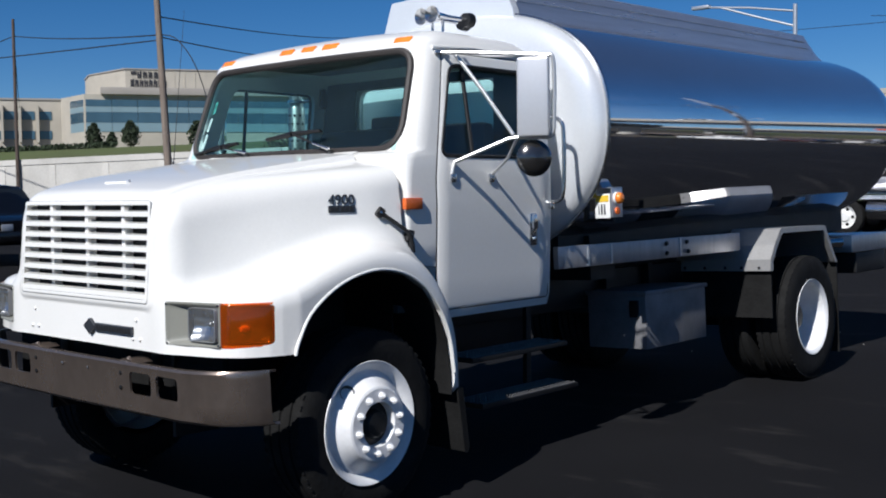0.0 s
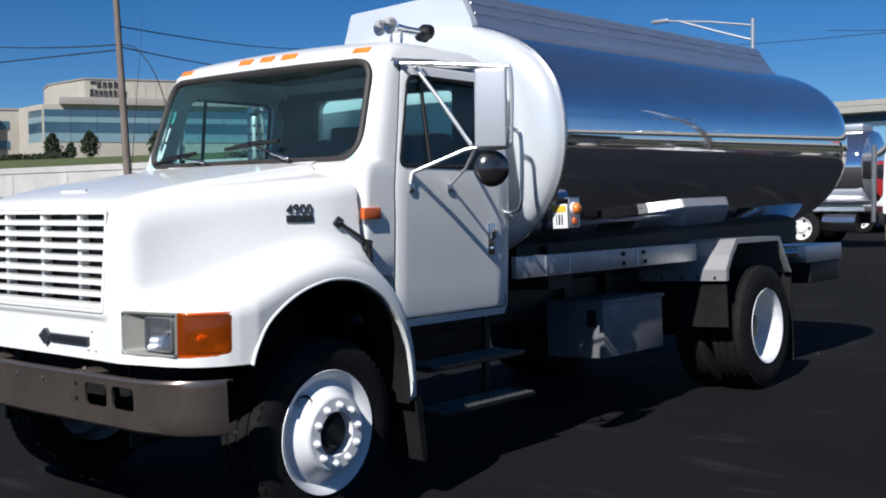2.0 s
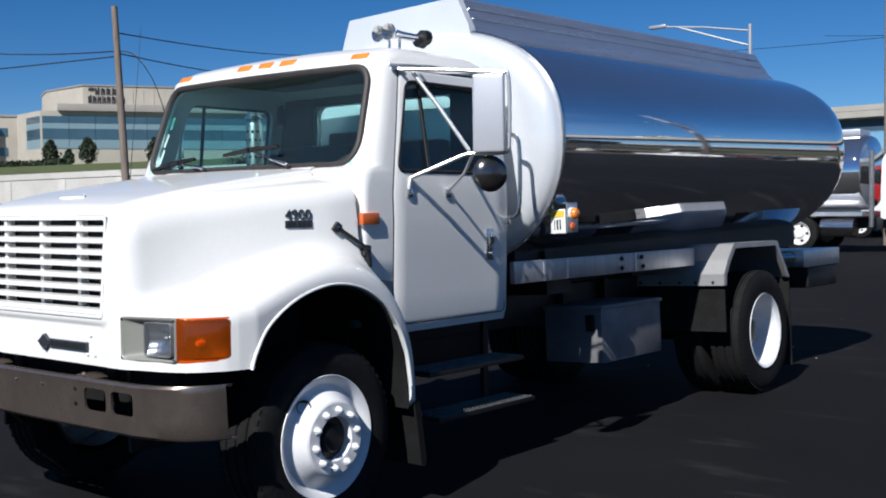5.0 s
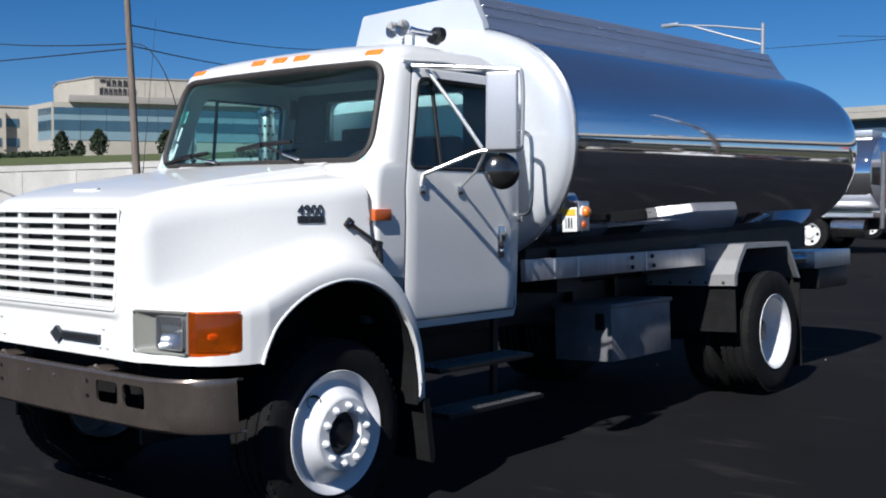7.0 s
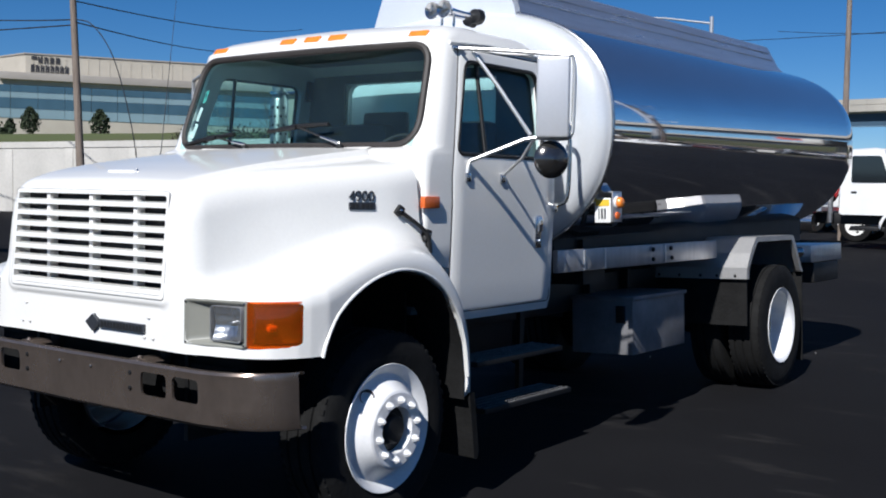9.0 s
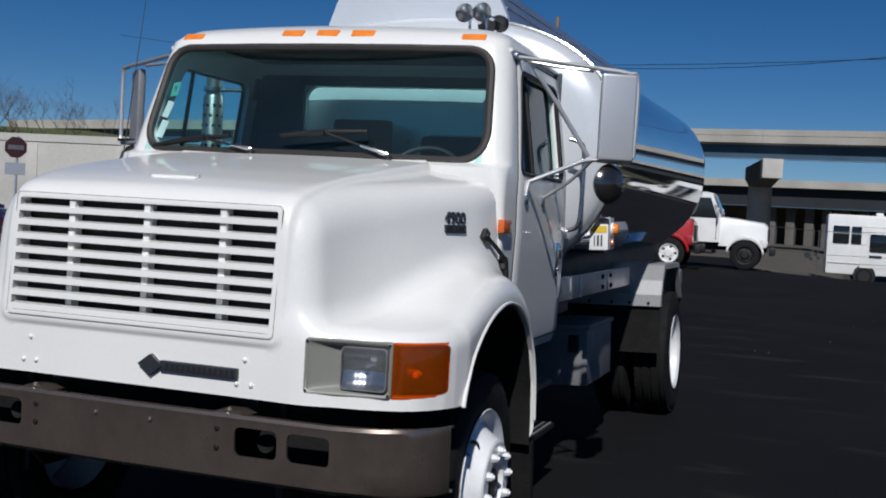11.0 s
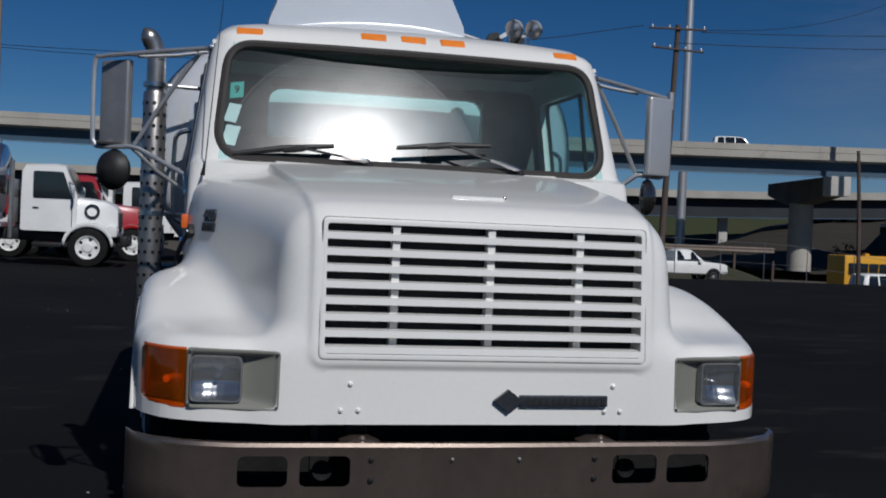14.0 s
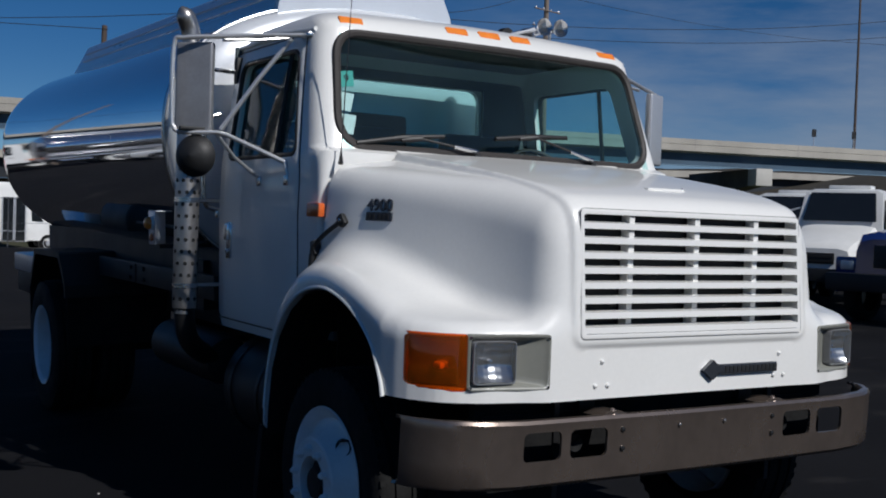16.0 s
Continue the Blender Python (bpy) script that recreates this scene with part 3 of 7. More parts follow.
bm = bmesh.new()
outer = round_poly([(-0.586, 1.072), (0.586, 1.072), (0.584, 1.548), (-0.584, 1.548)], 0.02)
inner = round_poly([(-0.57, GZ0), (0.57, GZ0), (0.57, GZ1), (-0.57, GZ1)], 0.012)
mid = [((a[0] * 0.45 + b[0] * 0.55), (a[1] * 0.45 + b[1] * 0.55)) for a, b in zip(outer, inner)]
grid([[(x, gy(z) + d, z) for x, z in ring] + [(ring[0][0], gy(ring[0][1]) + d, ring[0][1])] for ring, d in
      ((outer, 0.016), (outer, -0.003), (mid, -0.005), (inner, -0.004), (inner, 0.045))], bm=bm)
grille = part("grille", bm, WHITE, truck, "white slotted grille surround", 30)
seam = [(x * 1.005, gy(z) - 0.001, z + 0.003 * np.sign(z - 1.3)) for x, z in outer]
part("grille_seam", tb(seam + seam[:2], 0.0014, 6), STEP_STEEL, grille)
pitch = (GZ1 - GZ0) / 8
for i in range(8):
    zb = GZ0 + pitch * i
    sec = [(gy(zb) - 0.004, zb + 0.002), (gy(zb) - 0.002, zb + pitch * 0.44), (gy(zb) + 0.04, zb + pitch * 0.55), (gy(zb) + 0.04, zb + pitch * 0.48), (gy(zb) + 0.006, zb + 0.0)]
    part("slat", prism(sec, "x", -0.572, 0.572), WHITE, grille, smooth=25)
for x in (-0.33, 0.01, 0.34):
    part("upright", prism([(x - 0.013, GZ0), (x + 0.013, GZ0), (x + 0.013, GZ1), (x - 0.013, GZ1)], "y", gy(GZ0) + 0.038, gy(GZ1) + 0.05), WHITE, grille)
part("grille_core", bx(-0.60, 0.60, 0.05, 0.09, 1.05, 1.56), BLACK, truck)

# headlamps
def lamp_ring(s, x0, x1, z0, z1, r, d):
    ring = [(s * x, front_y(x) + d, z) for x, z in round_poly([(x0, z0), (x1, z0), (x1, z1), (x0, z1)], r, 4)]
    return ring + ring[:1]


for s in (1, -1):
    # grey frame round a dished cheek
    rings = [lamp_ring(s, *r) for r in ((0.712, 1.020, 0.889, 1.091, 0.016, 0.02), (0.712, 1.020, 0.889, 1.091, 0.016, -0.009), (0.7145, 1.0175, 0.8915, 1.0885, 0.015, -0.013), (0.720, 1.012, 0.897, 1.083, 0.014, -0.013),
                                        (0.724, 1.008, 0.901, 1.079, 0.014, -0.009), (0.738, 1.006, 0.907, 1.073, 0.020, 0.000), (0.800, 1.005, 0.914, 1.066, 0.024, 0.026), (0.834, 1.004, 0.916, 1.064, 0.024, 0.040), (0.836, 1.003, 0.917, 1.063, 0.024, 0.085))]
    bm = grid(rings)
    n = len(rings[0])
    bm.verts.ensure_lookup_table()
    bm.faces.new([bm.verts[(len(rings) - 1) * n + i] for i in range(n - 1)])
    bmesh.ops.recalc_face_normals(bm, faces=bm.faces)
    hl = part("headlamp", bm, BEZEL, truck, "grey headlamp frame", 45)
    # sealed-beam lamp
    lc = Matrix.Translation((s * 0.921, front_y(0.921) + 0.004, 0.990)) @ Matrix.Rotation(radians(s * 8), 4, "Z")
    # stippled bowl that breaks the reflections into upright glints
    bm = grid([[(u * 0.082, -0.006 + 0.054 * (1 - 0.5 * (u * u + v * v)) + 0.0003 * math.cos(u * 22) * (1 - u * u) + 0.0010 * math.cos(v * 11 + 2.2), v * 0.074) for u in np.linspace(-1, 1, 45)] for v in np.linspace(-1, 1, 33)])
    bmesh.ops.recalc_face_normals(bm, faces=bm.faces)
    lathe([(0.018, 0.0002), (0.019, 0.007), (0.042, 0.009)], 12, bm=bm, axis="Y")
    bmesh.ops.transform(bm, matrix=lc, verts=bm.verts)
    part("reflector", bm, REFLECTOR, hl, "bright headlamp reflector", 60)
    # fluted lens: upright ribs over the middle, a level bar of prisms above and below
    rows = []
    for i in range(57):
        u = -1 + i / 28
        row = []
        for j in range(25):
            v = -1 + j / 12
            rib = 0.0016 * math.cos(i * math.pi / 2) * (0.35 + 0.65 * (abs(v) < 0.62)) + 0.0014 * math.cos(j * math.pi / 2) * (abs(v) > 0.45)
            row.append((u * 0.083, -0.013 - 0.011 * (1 - u * u) * (1 - v * v) - rib, v * 0.075))
        rows.append(row)
    bm = grid(rows)
    bmesh.ops.transform(bm, matrix=lc, verts=bm.verts)
    part("lens", bm, LENS, hl, "clear fluted headlamp lens", 70)
    ring = round_poly([(-0.086, -0.078), (0.086, -0.078), (0.086, 0.078), (-0.086, 0.078)], 0.022, 4)
    bm = grid([[(x * k, y, z * k) for x, z in ring + ring[:1]] for k, y in ((1.0, 0.045), (1.0, -0.010), (0.985, -0.0135), (0.955, -0.0135), (0.945, -0.006))])
    bmesh.ops.recalc_face_normals(bm, faces=bm.faces)
    bmesh.ops.transform(bm, matrix=lc, verts=bm.verts)
    part("lamp_rim", bm, HOUSING, hl, "grey lamp retaining rim", 40)
    # amber turn lamp wrapping round the corner
    rows = []
    xs = [1.0205 + (1.165 - 1.0205) * i / 12 for i in range(13)]
    for x in xs:
        y = front_y(x) - 0.013
        rows.append([(s * x, y + 0.05, 0.889), (s * x, y + 0.006, 0.890), (s * x, y, 0.897), (s * x, y, 1.083), (s * x, y + 0.006, 1.090), (s * x, y + 0.05, 1.091)])
    bm = grid(rows)
    for e in ([v for v in bm.verts if abs(abs(v.co.x) - xs[0]) < 1e-5], [v for v in bm.verts if abs(abs(v.co.x) - xs[-1]) < 1e-5]):
        bm.faces.new(e)
    bmesh.ops.recalc_face_normals(bm, faces=bm.faces)
    turn = part("turn_lamp", bm, AMBER, truck, "amber wrap-around turn lamp")
    rows = [[(s * x, front_y(x) + 0.012 + 0.02 * (1 - ((x - 1.085) / 0.065) ** 2), z) for z in np.linspace(0.906, 1.073, 7)] for x in np.linspace(1.026, 1.158, 9)]
    bm = grid([[(x, y + 0.018 * (1 - ((z - 0.989) / 0.085) ** 2), z) for x, y, z in r] for r in rows])
    part("turn_reflector", bm, REFLECTOR, turn, "bright reflector behind the amber lens")
    part("bulb", lathe([(-0.02, 0.0002), (-0.017, 0.011), (0.0, 0.015), (0.025, 0.012)], 12, axis="Y", m=Matrix.Translation((s * 1.085, front_y(1.085) + 0.018, 0.975))), AMBER_BULB, turn)
    for x in (0.7225, 1.0095):
        for z in (0.9005, 1.0795):
            part("screw", lathe([(-0.004, 0.0001), (-0.004, 0.005), (0.004, 0.006)], 10, axis="Y", m=Matrix.Translation((s * x, front_y(x) - 0.013, z))), STEEL, hl)

# name bar with a diamond, and hood bolts
bm = bmesh.new()
box(bm, 0.125, 0.452, -0.045, -0.025, 0.912, 0.952, 0.004)
prism([(0.03, 0.932), (0.083, 0.892), (0.136, 0.932), (0.083, 0.972)], "y", -0.048, -0.025, bm)
badge = part("front_badge", bm, BADGE, truck, "dark badge bar with a diamond shape", 30)
for i in range(13):
    part("raised_bar", bx(0.15 + 0.023 * i, 0.164 + 0.023 * i, -0.0475, -0.044, 0.92, 0.944), PLASTIC, badge)
for s in (-1, 1):
    for x, z in ((0.475, 0.985), (0.505, 0.895), (0.445, 0.895)):
        part("rivet", lathe([(0.006, 0.0095), (-0.003, 0.008), (-0.006, 0.005), (-0.007, 0.0002)], 14, axis="Y", m=Matrix.Translation((s * x, -0.032, z))), WHITE, hood)
part("hood_pull", bx(-0.10, 0.10, 0.17, 0.21, 1.630, 1.649, 0.008, 3), WHITE, hood)
part("hood_pull_stop", lathe([(1.63, 0.006), (1.651, 0.006), (1.654, 0.004), (1.655, 0.0002)], 12, axis="Z", m=Matrix.Translation((0.105, 0.19, 0))), STEEL, hood)

# side badges with the model number, side markers, hood latches
def lettering(word, size, depth, material, m, parent):
    cu = bpy.data.curves.new("lettering", "FONT")
    cu.body, cu.size, cu.extrude, cu.align_x, cu.align_y = word, size, depth, "CENTER", "CENTER"
    tmp = bpy.data.objects.new("lettering", cu)
    scene.collection.objects.link(tmp)
    me = bpy.data.meshes.new_from_object(tmp.evaluated_get(bpy.context.evaluated_depsgraph_get()))
    bpy.data.objects.remove(tmp)
    ob = new("lettering", me)
    me.materials.clear()
    me.materials.append(material)
    ob.matrix_world = m
    ob.parent = parent
    return ob


for s in (1, -1):
    yaw = math.degrees(math.atan2(hood_x(0.95, 1.53) - hood_x(0.78, 1.53), 0.17))
    lean = math.degrees(math.atan2(hood_x(0.865, 1.48) - hood_x(0.865, 1.57), 0.09))
    base = pose(s * (hood_x(0.865, 1.525) - 0.001), 0.865, 1.525, 0, 0, s * (90 - yaw)) @ pose(0, 0, 0, 90 - lean)
    bm = bmesh.new()
    prism(round_poly([(-0.074, -0.050), (0.074, -0.050), (0.074, -0.013), (-0.074, -0.013)], 0.006, 3), "z", 0.0, 0.008, bm)
    bmesh.ops.transform(bm, matrix=base, verts=bm.verts)
    side = part("side_badge", bm, BADGE, truck, "dark model badge on the hood side", 30)
    lettering("4900", 0.073, 0.006, BADGE, base @ pose(0, 0.014, 0.004), side)
    for x0, x1 in ((-0.066, -0.046), (-0.041, -0.021), (-0.008, 0.011), (0.016, 0.035), (0.040, 0.060)):
        part("raised_bar", bx(x0, x1, -0.044, -0.020, 0.008, 0.0105, 0.001, m=base), PLASTIC, side)
    part("side_marker", bx(s * 1.048 - 0.016, s * 1.048 + 0.016, 1.215, 1.345, 1.484, 1.546, 0.008), MARKER, truck, "red-orange side marker lamp")
    # rubber strap latch: bracket on the hood, strap, catch on the cowl
    top = Vector((s * (hood_x(1.063, 1.473) + 0.012), 1.063, 1.473))
    low_ = Vector((s * 1.062, 1.235, 1.345))
    latch = part("hood_latch", tb(bend([top, top + Vector((s * 0.016, 0.035, -0.025)), (top + low_) / 2 + Vector((s * 0.016, 0, 0.004)), low_ + Vector((s * 0.012, -0.02, 0.02)), low_ + Vector((s * 0.012, 0, -0.02)), low_ + Vector((s * 0.010, 0.012, -0.085))]), [0.013] * 4 + [0.0105] * 12 + [0.015] * 5 + [0.017] * 5, 10), PLASTIC, truck, "black rubber hood latch strap")
    mt = Matrix.Translation(top) @ pose(0, 0, 0, -38, 0, -s * 14)
    part("latch_bracket", bx(-0.012, 0.014, -0.02, 0.02, -0.026, 0.026, 0.007, m=mt), PLASTIC, latch)
    part("latch_bolt", lathe([(0.0, 0.009), (s * 0.018, 0.009), (s * 0.021, 0.004), (s * 0.022, 0.0002)], 10, m=mt), STEEL, latch)
    mt = Matrix.Translation(low_) @ pose(0, 0, 0, -14)
    part("latch_catch", bx(-0.018, 0.018, -0.022, 0.022, -0.03, 0.034, 0.008, m=mt), PLASTIC, latch)
    part("catch_rib", bx(-0.022, 0.022, -0.014, 0.014, 0.008, 0.016, 0.003, m=mt), STEEL, latch)

# front bumper with four lamp holes
def bumper_y(x):
    return interp(abs(x), (0, 0.9, 1.02, 1.12, 1.19, 1.215), (-0.078, -0.062, -0.04, 0.01, 0.095, 0.17))


holes = [(0.47, 0.64), (0.68, 0.845)]
xs = sorted({0, 0.2, 0.4, 0.47, 0.64, 0.68, 0.845, 0.95, 1.02, 1.07, 1.12, 1.155, 1.19, 1.207, 1.215})
xs = [-x for x in xs[:0:-1]] + xs
prof = [(0.03, 0.79), (0.0, 0.79), (-0.008, 0.778), (-0.004, 0.752), (0.0, 0.638), (0.006, 0.56), (0.02, 0.545), (0.05, 0.54)]
bm = bmesh.new()
vs = [[bm.verts.new((x, bumper_y(x) + d, z + 0.008 * smoothstep(0.8, 1.15, abs(x)))) for d, z in prof] for x in xs]
for i in range(len(xs) - 1):
    for j in range(len(prof) - 1):
        bm.faces.new((vs[i][j], vs[i + 1][j], vs[i + 1][j + 1], vs[i][j + 1]))
bmesh.ops.recalc_face_normals(bm, faces=bm.faces)
bumper = part("bumper", bm, BUMPER, truck, "worn brown-grey metallic bumper with lamp holes", 40)
mod = bumper.modifiers.new("skin", "SOLIDIFY")
mod.thickness, mod.offset = 0.012, -1
cutters = [to_object("cutter", prism(round_poly([(s * a, 0.642), (s * b, 0.642), (s * b, 0.748), (s * a, 0.748)], 0.026, 5), "y", -0.3, 0.035), BLACK, 0) for s in (-1, 1) for a, b in holes]
carve(bumper, cutters)
drop(cutters)
for s in (-1, 1):
    part("fog_lamp", lathe([(0.04, 0.0002), (0.03, 0.03), (0.0, 0.036), (-0.004, 0.033), (0.014, 0.0002)], 20, axis="Y", m=Matrix.Translation((s * 0.555, 0.012, 0.68))), RUBBER, bumper, "dark round fog lamp")
    part("hole_backing", bx(s * 0.655 - 0.25, s * 0.655 + 0.25, 0.11, 0.118, 0.50, 0.78), RUBBER, bumper)
    part("bumper_bracket", prism([(s * 0.43 - 0.07, 0.785), (s * 0.43 + 0.07, 0.785), (s * 0.43 + 0.03, 0.802), (s * 0.43 - 0.03, 0.802)], "y", -0.064, 0.04), BUMPER, bumper)
    part("tow_pin", lathe([(0, 0.026), (0.016, 0.016), (0.026, 0.008), (0.028, 0.0002)], 12, axis="Z", m=Matrix.Translation((s * 0.43, -0.045, 0.785))), BUMPER, bumper)
    for z in (0.665, 0.735):
        part("bolt", lathe([(0.0, 0.011), (-0.006, 0.01), (-0.008, 0.0002)], 8, axis="Y", m=Matrix.Translation((s * 0.40, bumper_y(0.4) - 0.002, z))), BLACK, bumper)
    part("bolt", lathe([(0.0, 0.008), (-0.004, 0.007), (-0.006, 0.0002)], 8, axis="Y", m=Matrix.Translation((s * 0.12, bumper_y(0.1) - 0.006, 0.735))), STACK, bumper)
part("bumper_backing", bx(-0.93, 0.93, 0.125, 0.16, 0.55, 0.86), RUBBER, truck)

# ---- cab ----
def cab_w(z):
    return interp(z, (0.88, 0.95, 1.5, 1.75, 2.05, 2.30, 2.37, 2.42, 2.46, 2.485, 2.50), (1.01, 1.03, 1.046, 1.04, 1.0, 0.962, 0.945, 0.925, 0.885, 0.82, 0.70))


def cab_front(z):
    return interp(z, (0.88, 1.17, 1.20, 1.78, 1.80, 2.36, 2.39, 2.42, 2.46, 2.485, 2.50), (1.46, 1.46, 1.215, 1.215, 1.25, 1.436, 1.462, 1.515, 1.60, 1.70, 1.82))


def cab_rear(z):
    return interp(z, (0.88, 2.25, 2.32, 2.37, 2.42, 2.46, 2.485, 2.50), (2.56, 2.56, 2.55, 2.525, 2.46, 2.40, 2.33, 2.22))


def screen_y(x, z):
    return 1.25 + 0.333 * (z - 1.8) + 0.062 * (x / 0.93) ** 2


def cab_ring(z):
    w, f, r = cab_w(z), cab_front(z), cab_rear(z)
    k = interp(z, (1.79, 1.8, 2.36, 2.42), (0.03, 0.062, 0.062, 0.012))
    lift = lambda x: 0.022 * (1 - (x / w) ** 2) if z > 2.4 else 0
    poly = [(-w, r), (-w, f + k), (-0.66 * w, f + k * 0.44), (-0.33 * w, f + k * 0.11), (0, f), (0.33 * w, f + k * 0.11), (0.66 * w, f + k * 0.44), (w, f + k), (w, r)]
    cr = 0.2 if z > 2.4 else interp(z, (1.17, 1.2, 1.6, 1.72, 1.82), (0.015, 0.03, 0.035, 0.06, 0.11))
    return [(x, y, z + lift(x)) for x, y in round_poly(poly, [0.08, cr, 0.2, 0.2, 0.2, 0.2, 0.2, cr, 0.08], 5)]


levels = sorted([0.88, 0.90, 0.95, 1.1, 1.168, 1.202, 1.3, 1.5, 1.65, 1.75, 1.78, 1.80, 1.86, 1.95, 2.05, 2.15, 2.25, 2.31, 2.36, 2.39, 2.42, 2.44, 2.46, 2.475, 2.485, 2.495, 2.50] + [1.7, 1.82])
bm = grid([cab_ring(z) for z in levels], close=True)
bm.verts.ensure_lookup_table()
nring = len(cab_ring(1.0))
bm.faces.new([bm.verts[i] for i in range(nring)])
top = [bm.verts[(len(levels) - 1) * nring + i] for i in range(nring)]
bm.faces.new(top[::-1])
bmesh.ops.recalc_face_normals(bm, faces=bm.faces)
shell = part("cab", bm, WHITE, truck, "white steel truck cab", 40)
mod = shell.modifiers.new("skin", "SOLIDIFY")
mod.thickness, mod.offset = 0.04, -1

SCREEN_POLY = round_poly([(-0.915, 1.822), (0.915, 1.822), (0.862, 2.338), (-0.862, 2.338)], [0.15, 0.15, 0.11, 0.11], 7)
SIDE_POLY = round_poly([(1.515, 1.77), (2.385, 1.77), (2.385, 2.275), (1.665, 2.275)], [0.06, 0.07, 0.07, 0.07], 5)
REAR_POLY = round_poly([(-0.62, 1.85), (0.62, 1.85), (0.62, 2.285), (-0.62, 2.285)], 0.09, 5)
cutters = []
for poly, axis, a, b in ((SCREEN_POLY, "y", 1.0, 1.78), (SIDE_POLY, "x", -1.4, 1.4), (REAR_POLY, "y", 2.3, 2.9)):
    cutters.append(to_object("cutter", prism(poly, axis, a, b), BLACK, 0))


carve(shell, cutters)

# doors
def door_front(z):
    return interp(z, (0.93, 1.70, 2.345), (1.475, 1.475, 1.628))


for s in (1, -1):
    rows = []
    zs = [0.935, 0.94, 0.96, 1.1, 1.3, 1.5, 1.65, 1.75, 1.9, 2.05, 2.2, 2.30, 2.335, 2.342]
    for z in zs:
        f, r = door_front(z), 2.485
        inset = 0.012 if z < 0.95 or z > 2.338 else 0
        ys = [f + inset, f + 0.012 + inset, f + 0.1, (f + r) / 2, r - 0.1, r - 0.012 - inset, r - inset]
        rows.append([(s * (cab_w(z) + (0.001 if j in (0, 6) or z in (zs[0], zs[-1]) else 0.009)), y, z) for j, y in enumerate(ys)])
    bm = grid(rows)
    bmesh.ops.recalc_face_normals(bm, faces=bm.faces)
    if s * [f for f in bm.faces][len(bm.faces) // 2].normal.x < 0:
        bmesh.ops.reverse_faces(bm, faces=bm.faces)
    door = part("door", bm, WHITE, truck, "white cab door", 30)
    mod = door.modifiers.new("skin", "SOLIDIFY")
    mod.thickness, mod.offset = 0.014, -1
    carve(door, cutters[1:2])
    gap = [(door_front(z) - 0.004, z) for z in zs[2:-1]] + [(1.64, 2.35), (2.48, 2.35), (2.492, 2.33), (2.492, 0.95), (2.48, 0.928), (1.49, 0.928), (1.471, 0.95)]
    pts = [(s * (cab_w(z) + 0.0005), y, z) for y, z in gap]
    part("door_seam", tb(pts + pts[:1], 0.0035, 6), GASKET, truck)
    pts = [(s * (cab_w(z) + 0.004), y, z) for y, z in SIDE_POLY]
    part("window_gasket", tb(pts + pts[:1] + pts[1:2], 0.013, 8), BLACK, door)
    part("vent_divider", tb([(s * (cab_w(1.77) - 0.01), 1.80, 1.77), (s * (cab_w(2.27) - 0.01), 1.79, 2.275)], 0.012, 8), BLACK, door)
    pane = part("window_pane", grid([[(s * (cab_w(z) - 0.022), y, z) for y in (door_front(z) + 0.02, 2.42)] for z in (1.75, 1.9, 2.1, 2.29)]), WINDOW, door)
    pane.visible_shadow = False
    # handle in its recess
    part("handle_recess", bx(s * 1.052 - 0.006, s * 1.052 + 0.006, 2.29, 2.355, 1.25, 1.44, 0.005), STEEL, door)
    part("handle", bx(s * 1.063 - 0.014, s * 1.063 + 0.014, 2.30, 2.345, 1.345, 1.435, 0.012), CHROME, door, "chrome door handle")
    part("lock", lathe([(0, 0.014), (s * 0.012, 0.012), (s * 0.014, 0.0002)], 12, m=Matrix.Translation((s * 1.058, 2.322, 1.29))), CHROME, door)
    # grab bar behind the door
    part("grab_bar", tb(bend([(s * 1.04, 2.53, 1.50), (s * 1.11, 2.535, 1.53), (s * 1.125, 2.54, 1.65), (s * 1.125, 2.54, 1.9), (s * 1.11, 2.535, 1.99), (s * 1.04, 2.53, 2.02)]), 0.013), STEEL, truck, "chrome grab bar")
    part("drip_rail", tb([(s * (cab_w(2.38) + 0.004), 1.56, 2.365), (s * (cab_w(2.38) + 0.012), 1.9, 2.385), (s * (cab_w(2.38) + 0.01), 2.5, 2.375)], 0.011, 8), WHITE, truck)
    part("hinge", bx(s * 1.05 - 0.012, s * 1.05 + 0.012, 2.49, 2.53, 1.46, 1.5, 0.006), STEEL, truck)
drop(cutters)

# windscreen, its gasket, wipers, stickers
pts = [(x, screen_y(x, z) - 0.002, z) for x, z in round_poly([(-0.93, 1.805), (0.93, 1.805), (0.876, 2.352), (-0.876, 2.352)], [0.16, 0.16, 0.12, 0.12], 9)]
dense = []
for a, b in zip(pts, pts[1:] + pts[:1]):
    for i in range(4):
        x, z = a[0] + (b[0] - a[0]) * i / 4, a[2] + (b[2] - a[2]) * i / 4
        dense.append((x, screen_y(x, z) - 0.002, z))
part("windscreen_gasket", tb(dense + dense[:2], 0.021, 8), GASKET, truck, "dark rubber windscreen gasket")
pane = part("windscreen", grid([[(x, 1.305 + 0.3445 * (z - 1.8) + 0.0009 * x - 0.012 * x * x, z) for x in np.linspace(-1, 1, 33) * interp(z, (1.8, 2.355), (0.915, 0.86))] for z in np.linspace(1.80, 2.355, 5)]), SCREEN, truck, "green-tinted windscreen")
pane.visible_shadow = False
pane = part("rear_window", grid([[(x, 2.535, z) for x in (-0.65, 0.65)] for z in (1.83, 2.31)]), WINDOW, truck)
pane.visible_shadow = False
